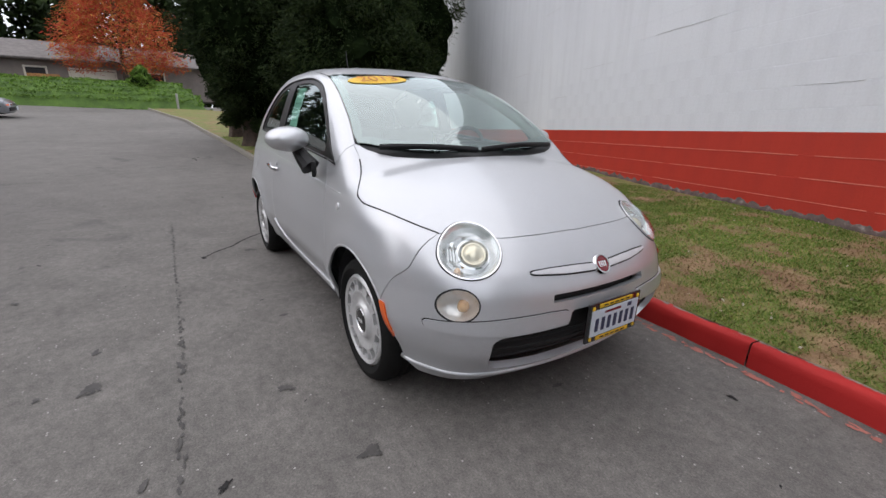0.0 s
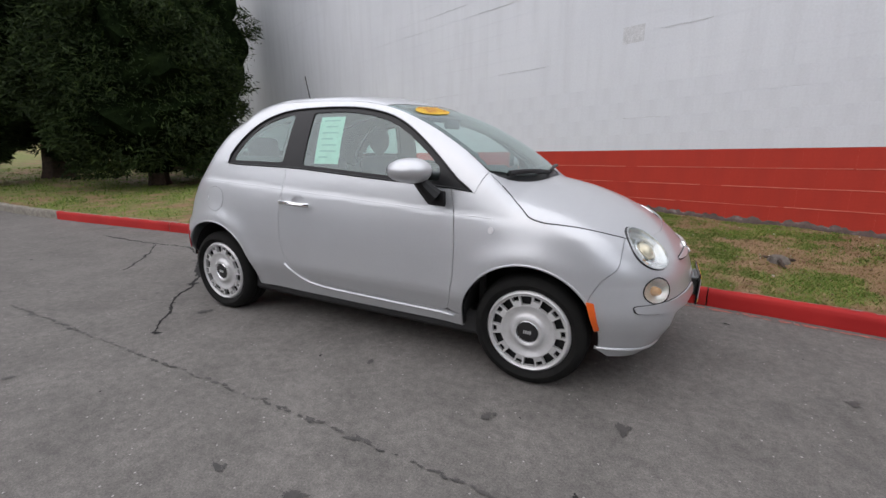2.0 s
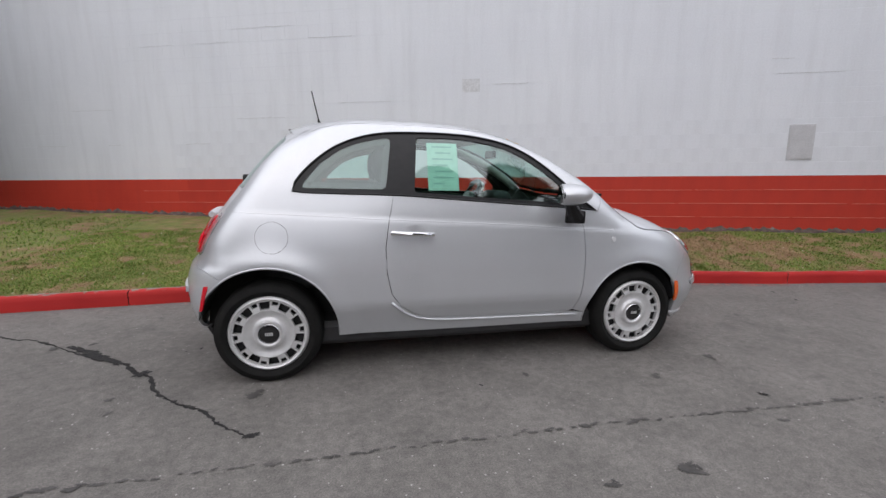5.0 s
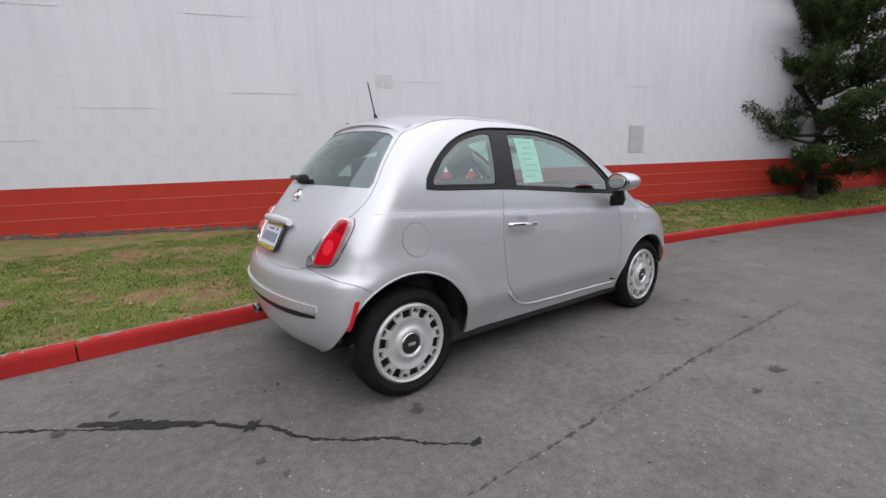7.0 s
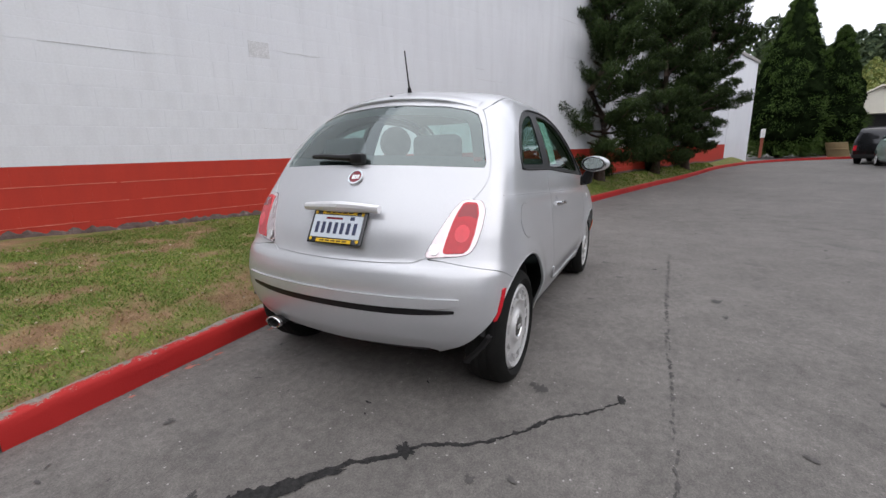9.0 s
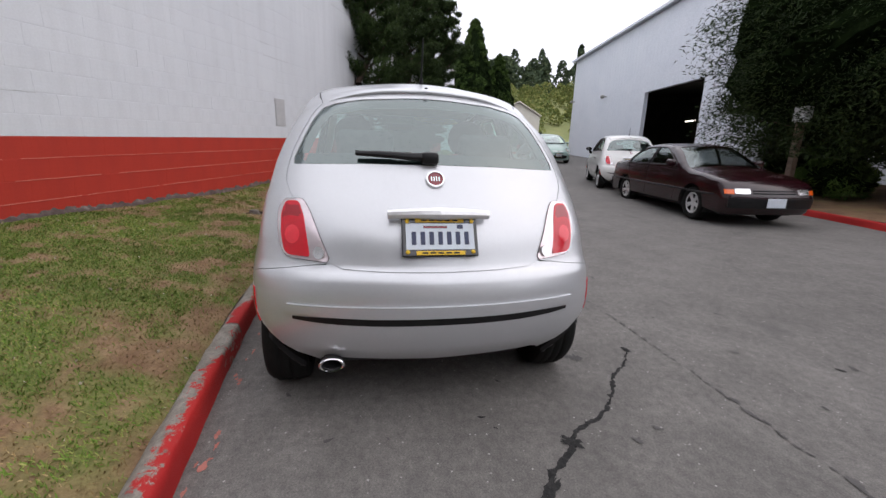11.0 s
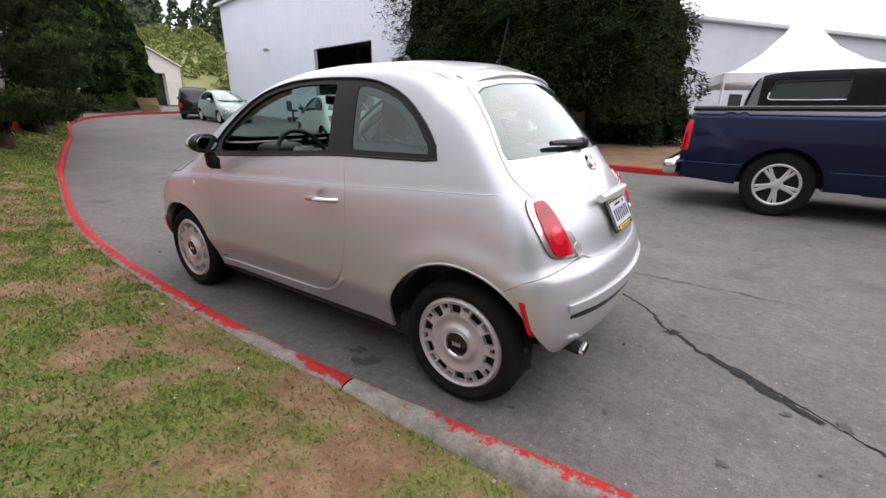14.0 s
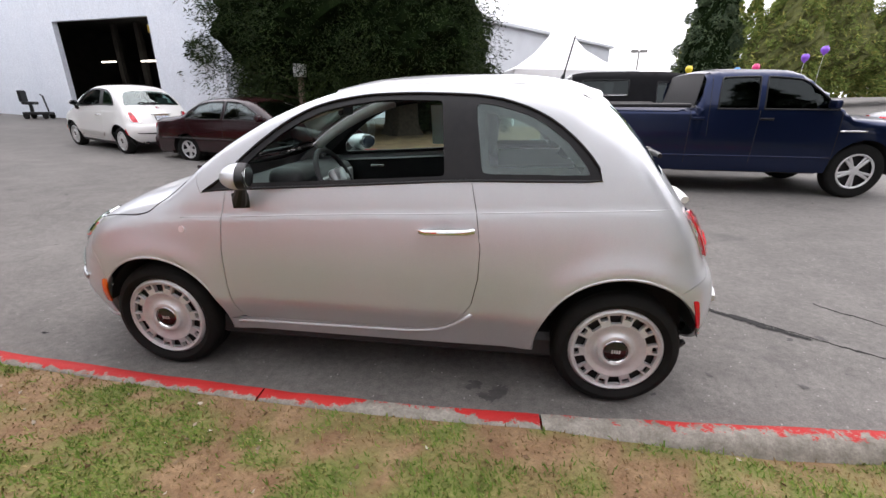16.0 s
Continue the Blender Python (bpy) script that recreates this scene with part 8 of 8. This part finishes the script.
def road_car(name, label, category, paint, at, S, arches, edge, cuts, windows, wheel_y, wheel_r, rim_r, sill, lamps, tails, lines=(), style="spoke", glassy=DARK_GLASS, step=0.07, mirror=(0.6, 1.0), bump=None, extra=None):
    """A whole vehicle: sides with arches and window holes, top panels between cuts along its length, nose and tail, wheels, lamps."""
    car = thing(name, at)
    tagged(car, label, category)
    (fx, rx, az, ar) = arches
    E = on_line(edge, 60)
    xf, xr = cuts[0][0], cuts[-1][1]
    for s in (-1, 1):
        v = "right" if s < 0 else "left"
        up = S.flat("right", S.cast("top", E))
        side = [(xf, sill), *arc(fx, az, ar, -4, 184, 18), *arc(rx, az, ar, -4, 184, 18), (xr, sill), *up[::-1]]
        add("body_side", S.panel(v, [side, *[rounded(w, 0.04) for w in windows]], step), paint, car)
        for w in windows:
            add("side_window", S.panel(v, [rounded(w, 0.04)], step * 1.5, -0.012, 0), glassy, car, "dark side window")
            ln = S.cast(v, on_line([*w, w[0]], 40))
            add("window_seal", mesh_from(tube(ln, 0.012, 5)), TRIM, car)
        for ln in lines:
            q = S.cast(v, on_line(ln, 16))
            add("shut_line", mesh_from(tube(q, 0.004, 5)), DARK, car)
        for wx in (fx, rx):
            bm = lathe([(ar, s * (wheel_y - 0.0)), (ar, s * (wheel_y - 0.32)), (0.05, s * (wheel_y - 0.32))], 24)
            bmesh.ops.translate(bm, verts=bm.verts, vec=(wx, 0, az))
            bmesh.ops.bisect_plane(bm, geom=bm.verts[:] + bm.edges[:] + bm.faces[:], plane_co=(0, 0, sill - 0.05), plane_no=(0, 0, -1), clear_outer=True)
            part("arch_liner", bm, DARK, car, "black wheel arch liner")
            wheel(car, (wx, s * wheel_y, wheel_r), s, wheel_r, rim_r, 0.2, style=style, detail=False)
        for lamp in lamps:
            add("headlamp", S.panel("front", [rounded([(s * a, b) for a, b in lamp], 0.02)], 0.05, 0.006, 0.02), REFLECTOR, car, "clear headlamp")
        for lamp in tails:
            add("tail_lamp", S.panel("rear", [rounded([(s * a, b) for a, b in lamp], 0.02)], 0.05, 0.006, 0.02), RED_LENS, car, "red tail lamp")
        m = S.cast(v, [mirror])[0]
        bm = box(0.1, 0.19, 0.13, (m[0], m[1] + s * 0.11, m[2] + 0.02), 0.04, 2)
        part("wing_mirror", bm, paint if style != "dark" else TRIM, car, smooth=True)
    for x1, x0, kind in cuts:
        y1, y0 = np.interp([x1, x0], [e[0] for e in E[::-1]], [e[1] for e in E[::-1]])
        inner = [e for e in E if x0 < e[0] < x1]
        half = [(x1, y1), *[tuple(e) for e in inner], (x0, y0)]
        pan = [*half, *[(a, -b) for a, b in half[::-1]]]
        if kind == "glass":
            add("windscreen", S.panel("top", [gapped(pan, 0.004)], step * 1.5, -0.004, 0), glassy, car, "dark raked window glass")
        else:
            add(kind, S.panel("top", [gapped(pan, 0.003)], step * 1.3), DARK if kind in ("cab_back", "bed_cover") else paint, car)
    for view, x, nm in (("nose", xf, "front_end"), ("tail", xr, "rear_end")):
        ye = np.interp(x, [e[0] for e in E[::-1]], [e[1] for e in E[::-1]])
        top = S.flat(view, S.cast("top", [(x, y) for y in np.linspace(0, ye, 8)]))
        z1 = top[-1][1]
        sidel = S.flat(view, S.cast("left", [(x, z) for z in np.linspace(z1, sill, 10)[1:]]))
        half = [*top, *sidel, (0.0, sill)]
        rim_ = [*half, *[(-a, b) for a, b in half[::-1]][1:-1]]
        add(nm, S.panel(view, [rim_], step), paint, car)
    if bump:
        for view, z0, z1, a, m in bump:
            strip = [*[(t, z0) for t in np.linspace(-a, a, 20)], *[(t, z1) for t in np.linspace(a, -a, 20)]]
            add("bumper", S.panel(view, [strip], 0.1, 0.02, 0.03), m, car, "bumper strip")
    part("underside", box(xf - xr - 0.1, 2 * wheel_y - 0.34, 0.2, ((xf + xr) / 2, 0, sill + 0.06), 0.03), DARK, car)
    part("cabin_floor", box(2.2, 2 * wheel_y - 0.3, 0.5, ((fx + rx) / 2 - 0.1, 0, sill + 0.35), 0.05), CABIN, car)
    if extra:
        extra(car, S)
    return car


def ride(x, y, turn, x0=0.0, y0=0.0):
    """A place on the ground for a vehicle whose own point (x0, y0) stands at x, y, tilted with the slope."""
    dx = float(level(x + 0.5, y) - level(x - 0.5, y))
    dy = float(level(x, y + 0.5) - level(x, y - 0.5))
    up = Vector((-dx, -dy, 1)).normalized()
    q = Vector((0, 0, 1)).rotation_difference(up).to_matrix().to_4x4()
    return Matrix.Translation((x, y, float(level(x, y)))) @ q @ pose(0, 0, 0, 0, 0, turn) @ Matrix.Translation((-x0, -y0, 0))


SALOON = Shell(
    top=[(-2.5, 0.7), (-2.3, 0.93), (-2.1, 0.99), (-1.75, 1.02), (-1.55, 1.05), (-1.0, 1.33), (-0.75, 1.385), (-0.3, 1.405), (0.15, 1.37), (0.35, 1.32), (1.0, 1.0), (1.1, 0.965), (1.6, 0.90), (2.1, 0.79), (2.25, 0.7), (2.45, 0.5)],
    crown=[(-2.3, 0.08), (-1.0, 0.1), (0.2, 0.1), (1.0, 0.1), (2.2, 0.08)],
    plan=[(-2.4, 0.78), (-1.5, 0.845), (0.0, 0.855), (1.4, 0.845), (2.3, 0.76)],
    side=[(0.15, -0.06), (0.3, -0.01), (0.5, 0.0), (0.7, -0.01), (0.9, -0.04), (1.1, -0.12), (1.3, -0.22), (1.5, -0.34)],
    front=[(0.15, 2.15), (0.3, 2.28), (0.5, 2.33), (0.6, 2.3), (0.75, 2.22), (1.0, 1.9)], front_bow=[(0.2, 0.2), (0.8, 0.25)],
    rear=[(0.15, -2.2), (0.3, -2.36), (0.5, -2.38), (0.6, -2.35), (0.9, -2.28), (1.1, -2.0)], rear_bow=[(0.2, 0.18), (0.9, 0.18)], mid=(1.2, -1.2))
S_EDGE = [(2.05, 0.66), (1.6, 0.71), (1.05, 0.71), (0.35, 0.56), (-0.3, 0.545), (-0.95, 0.55), (-1.6, 0.69), (-2.1, 0.66)]
S_WIN = [[(0.72, 0.965), (0.42, 1.12), (0.14, 1.255), (0.0, 1.295), (-0.28, 1.31), (-0.3, 0.955)], [(-0.37, 0.955), (-0.35, 1.31), (-0.7, 1.295), (-0.98, 1.23), (-1.3, 1.0), (-1.3, 0.955)]]
S_LINES = [[(0.78, 0.95), (0.82, 0.6), (0.75, 0.25)], [(-0.33, 0.95), (-0.34, 0.28)], [(-1.32, 0.95), (-1.2, 0.75), (-0.98, 0.55)]]


def saloon_bits(car, S):
    for zz in (0.58, 0.62):
        bar = S.cast("front", [(y, zz) for y in np.linspace(-0.36, 0.36, 12)])
        add("grille_bar", mesh_from(tube(bar, 0.012, 5)), TRIM, car)
    part("number_plate", box(0.02, 0.31, 0.15, (2.355, 0, 0.43), 0.005), PLATE, car, "pale number plate")
    for s in (-1, 1):
        add("turn_lamp", S.panel("front", [[(s * 0.64, 0.56), (s * 0.64, 0.63), (s * 0.76, 0.63), (s * 0.76, 0.56)]], 0.05, 0.008, 0.01), AMBER, car, "amber turn lamp")
        q = S.cast("right" if s < 0 else "left", on_line([(-2.0, 0.56), (0, 0.55), (1.95, 0.53)], 24))
        add("rub_strip", mesh_from(tube(q, 0.016, 6)), TRIM, car, "black side moulding")


sedan_kw = dict(S=SALOON, arches=(1.36, -1.36, 0.31, 0.35), edge=S_EDGE, cuts=[(2.05, 1.05, "bonnet"), (1.05, 0.33, "glass"), (0.33, -0.95, "roof"), (-0.95, -1.58, "glass"), (-1.58, -2.1, "boot_lid")], windows=S_WIN, wheel_y=0.79, wheel_r=0.305, rim_r=0.19, sill=0.22, lamps=[[(0.4, 0.565), (0.4, 0.65), (0.63, 0.645), (0.63, 0.565)]], tails=[[(0.35, 0.72), (0.35, 0.85), (0.74, 0.85), (0.74, 0.72)]], lines=S_LINES, mirror=(0.66, 0.99), bump=[("nose", 0.34, 0.5, 0.62, TRIM), ("tail", 0.36, 0.54, 0.62, TRIM)], extra=saloon_bits)
maroon_car = road_car("saloon_car", "dark maroon four-door saloon facing the parked hatchback", "car", MAROON, ride(3.55, -5.72, 171, 1.36, -0.79), glassy=PALE_GLASS, **sedan_kw)

BOXY = Shell(
    top=[(-2.4, 0.9), (-2.28, 1.2), (-2.2, 1.62), (-2.05, 1.78), (-1.5, 1.84), (-0.3, 1.85), (0.3, 1.80), (0.5, 1.72), (1.0, 1.27), (1.15, 1.17), (1.9, 1.06), (2.2, 0.9), (2.35, 0.7)],
    crown=[(-2.3, 0.05), (2.2, 0.06)], plan=[(-2.3, 0.88), (0.0, 0.92), (2.2, 0.86)],
    side=[(0.2, -0.06), (0.4, 0.0), (0.9, -0.005), (1.1, -0.03), (1.4, -0.1), (1.7, -0.18), (1.9, -0.26)],
    front=[(0.2, 2.15), (0.45, 2.3), (0.8, 2.3), (1.0, 2.2), (1.2, 1.9)], front_bow=[(0.2, 0.12), (1.0, 0.14)],
    rear=[(0.2, -2.15), (0.45, -2.32), (1.0, -2.3), (1.3, -2.24), (1.7, -2.12), (1.9, -1.9)], rear_bow=[(0.2, 0.1), (1.5, 0.1)], mid=(1.2, -1.2))
boxy_kw = dict(S=BOXY, arches=(1.38, -1.38, 0.37, 0.42), edge=[(1.95, 0.74), (1.1, 0.78), (0.5, 0.64), (-1.9, 0.64), (-2.0, 0.63)], cuts=[(1.95, 1.1, "bonnet"), (1.1, 0.45, "glass"), (0.45, -2.0, "roof")], windows=[[(0.85, 1.14), (0.42, 1.58), (-0.3, 1.62), (-0.3, 1.12)], [(-0.85, 1.38), (-0.85, 1.66), (-1.78, 1.65), (-1.86, 1.38)]], wheel_y=0.83, wheel_r=0.37, rim_r=0.23, sill=0.32, lamps=[[(0.5, 0.78), (0.5, 0.95), (0.78, 0.95), (0.78, 0.78)]], tails=[[(0.68, 0.7), (0.68, 0.95), (0.8, 0.95), (0.82, 0.7)]], lines=[[(0.85, 1.1), (0.82, 0.4)], [(-0.35, 1.1), (-0.37, 0.4)]], mirror=(0.75, 1.15), step=0.09)
MATT_BLACK = surface("matt black hardtop", [(0.3, (0.005, 0.005, 0.006)), (0.7, (0.009, 0.009, 0.01))], 0.7, scale=8, fine=90, bump=0.2)

MATT_BLACK.node_tree.nodes["Principled BSDF"].inputs["Specular IOR Level"].default_value = 0.1


def hard_top(car, S):
    """A matt hardtop, its long side window outlined by a bright bead."""
    for o in car.children:
        if o.type == "MESH" and o.name.split(".")[0] in ("roof", "body_side"):
            o.data.materials.clear()
            o.data.materials.append(MATT_BLACK)
    for v in ("left", "right"):
        q = S.cast(v, on_line([(-0.86, 1.36), (-1.25, 1.355), (-1.84, 1.36), (-1.88, 1.39), (-1.86, 1.48)], 30))
        add("window_bead", mesh_from(tube(q + S.normal(q) * 0.006, 0.009, 6)), CHROME, car, "bright bead round the window")


jeep = road_car("off_roader", "black boxy off-roader parked behind the blue pickup", "car", BLACKP, ride(-4.4, -9.1, 178) @ Matrix.Scale(1.1, 4), extra=hard_top, **boxy_kw)
PICKUP = Shell(
    top=[(-3.1, 0.8), (-3.02, 1.16), (-2.96, 1.31), (-2.8, 1.335), (-0.72, 1.35), (-0.7, 1.42), (-0.665, 1.76), (-0.58, 1.85), (-0.2, 1.895), (0.5, 1.89), (0.75, 1.84), (1.0, 1.7), (1.45, 1.33), (1.6, 1.25), (2.2, 1.2), (2.55, 1.1), (2.75, 0.9)],
    crown=[(-3.0, 0.02), (-1.0, 0.05), (1.5, 0.09), (2.6, 0.1)],
    plan=[(-3.1, 0.94), (-2.0, 0.985), (0.0, 0.99), (1.8, 0.985), (2.6, 0.93)],
    side=[(0.3, -0.05), (0.5, -0.005), (0.8, 0.0), (1.1, -0.01), (1.3, -0.025), (1.45, -0.06), (1.7, -0.14), (1.85, -0.2), (2.0, -0.3)],
    front=[(0.3, 2.5), (0.5, 2.68), (0.8, 2.7), (1.1, 2.6), (1.3, 2.2)], front_bow=[(0.3, 0.12), (1.1, 0.2)],
    rear=[(0.3, -2.98), (0.5, -3.03), (1.2, -3.0), (1.4, -2.95), (1.9, -2.3)], rear_bow=[(0.3, 0.03), (1.4, 0.03)], mid=(1.6, -2.0))


def pickup_bits(car, S):
    part("rear_bumper", box(0.2, 1.84, 0.2, (-3.1, 0, 0.54), 0.05, 3), CHROME, car, "chrome step bumper", smooth=True)
    part("tow_hitch", box(0.2, 0.08, 0.08, (-3.22, 0, 0.48), 0.01), TRIM, car)
    for s in (-1, 1):
        v = "right" if s < 0 else "left"
        lp = rounded([(-3.0, 0.79), (-2.995, 1.19), (-2.88, 1.19), (-2.9, 0.79)], 0.02)
        add("side_tail_lamp", S.panel(v, [lp], 0.05, 0.01, 0.02), RED_LENS, car, "tall red tail lamp")
        for x0, x1, z in ((-2.95, -2.24, 0.63), (-1.3, 1.3, 0.61)):
            q = S.cast(v, on_line([(x0, z), (x1, z)], 20))
            add("rub_strip", mesh_from(tube(q - S.normal(q) * 0.004, 0.01, 6)), NAVY, car, "navy side moulding")
        part("bed_rail", tube([(-2.92, s * 0.93, 1.335), (-0.85, s * 0.945, 1.345)], 0.032, 8), TRIM, car, "black bed rail cap")
        for x in (-0.72, 0.28):
            h = S.cast(v, [(x, 1.16)])[0]
            part("door_handle", box(0.2, 0.03, 0.035, (h[0], h[1] + s * 0.012, h[2]), 0.012, 2), TRIM if x > 0 else NAVY, car, smooth=True)
        q = S.cast(v, on_line([(1.35, 1.0), (1.72, 1.0)], 6))
        add("side_badge", mesh_from(tube(q, 0.016, 6)), CHROME, car, "bright side badge bar")
        part("running_board", tube([(-0.95, s * 0.9, 0.4), (1.2, s * 0.9, 0.4)], 0.045, 8), TRIM, car)


road_car("pickup_truck", "dark blue four-door pickup with chrome rear bumper", "pickup", NAVY, ride(-2.51, -4.72, 179.2, -1.8, -0.93) @ Matrix.Translation((-1.8, 0, 0)) @ Matrix.Diagonal((0.965, 1, 1, 1)) @ Matrix.Translation((1.8, 0, 0)),
    S=PICKUP, arches=(1.77, -1.8, 0.41, 0.47), edge=[(2.4, 0.75), (1.6, 0.82), (1.0, 0.72), (0.7, 0.68), (-0.62, 0.69), (-0.7, 0.72), (-0.74, 0.88), (-2.9, 0.88)],
    cuts=[(2.4, 1.52, "bonnet"), (1.52, 0.85, "glass"), (0.85, -0.62, "roof"), (-0.62, -0.75, "cab_back"), (-0.75, -2.9, "bed_cover")],
    windows=[[(1.28, 1.3), (0.95, 1.58), (0.72, 1.72), (0.25, 1.76), (0.22, 1.3)], [(0.12, 1.3), (0.14, 1.76), (-0.4, 1.74), (-0.45, 1.3)]],
    wheel_y=0.93, wheel_r=0.41, rim_r=0.265, sill=0.42, lamps=[[(0.55, 0.9), (0.55, 1.1), (0.85, 1.08), (0.88, 0.9)]], tails=[[(0.8, 0.79), (0.8, 1.19), (0.93, 1.19), (0.93, 0.79)]],
    lines=[[(1.33, 1.28), (1.32, 0.5)], [(0.17, 1.28), (0.15, 0.5)], [(-0.55, 1.75), (-0.57, 1.3), (-0.55, 0.9)], [(-0.83, 1.34), (-0.83, 0.5)]], mirror=(1.12, 1.36), step=0.08, extra=pickup_bits)


def repainted(car, old, paint, at, label, leave_out=()):
    """The same model of car again in another colour."""
    twin = copy_thing(car, at)
    twin["label"] = label
    for o in list(twin.children_recursive):
        if o.name.split(".")[0] in leave_out:
            bpy.data.objects.remove(o)
        elif o.type == "MESH" and o.data.materials and o.data.materials[0] == old:
            o.material_slots[0].link = "OBJECT"
            o.material_slots[0].material = paint
    return twin


bare = ("print_bar", "window_sheet", "year", "year_sticker")
repainted(hero, SILVER, WHITEP, ride(8.2, -6.5, -22, -1.15, 0.77), "white three-door hatchback parked near the workshop bay", bare)
repainted(hero, SILVER, MINT, ride(20.1, -10.3, 172), "pale mint three-door hatchback parked in the yard", bare)
repainted(maroon_car, MAROON, GREYP, ride(-25.5, -9.4, 92), "grey saloon seen at the edge of the far road")
for x, y, tn in ((-14.5, -12.5, 165), (-18.3, -14.0, 165)):
    repainted(maroon_car, MAROON, GREYP, ride(x, y, tn), "silver-grey saloon parked beyond the blue pickup")
repainted(jeep, BLACKP, BLACKP, ride(23.94, -10.84, -28) @ Matrix.Scale(0.8, 4), "black compact off-roader seen from behind in the yard")
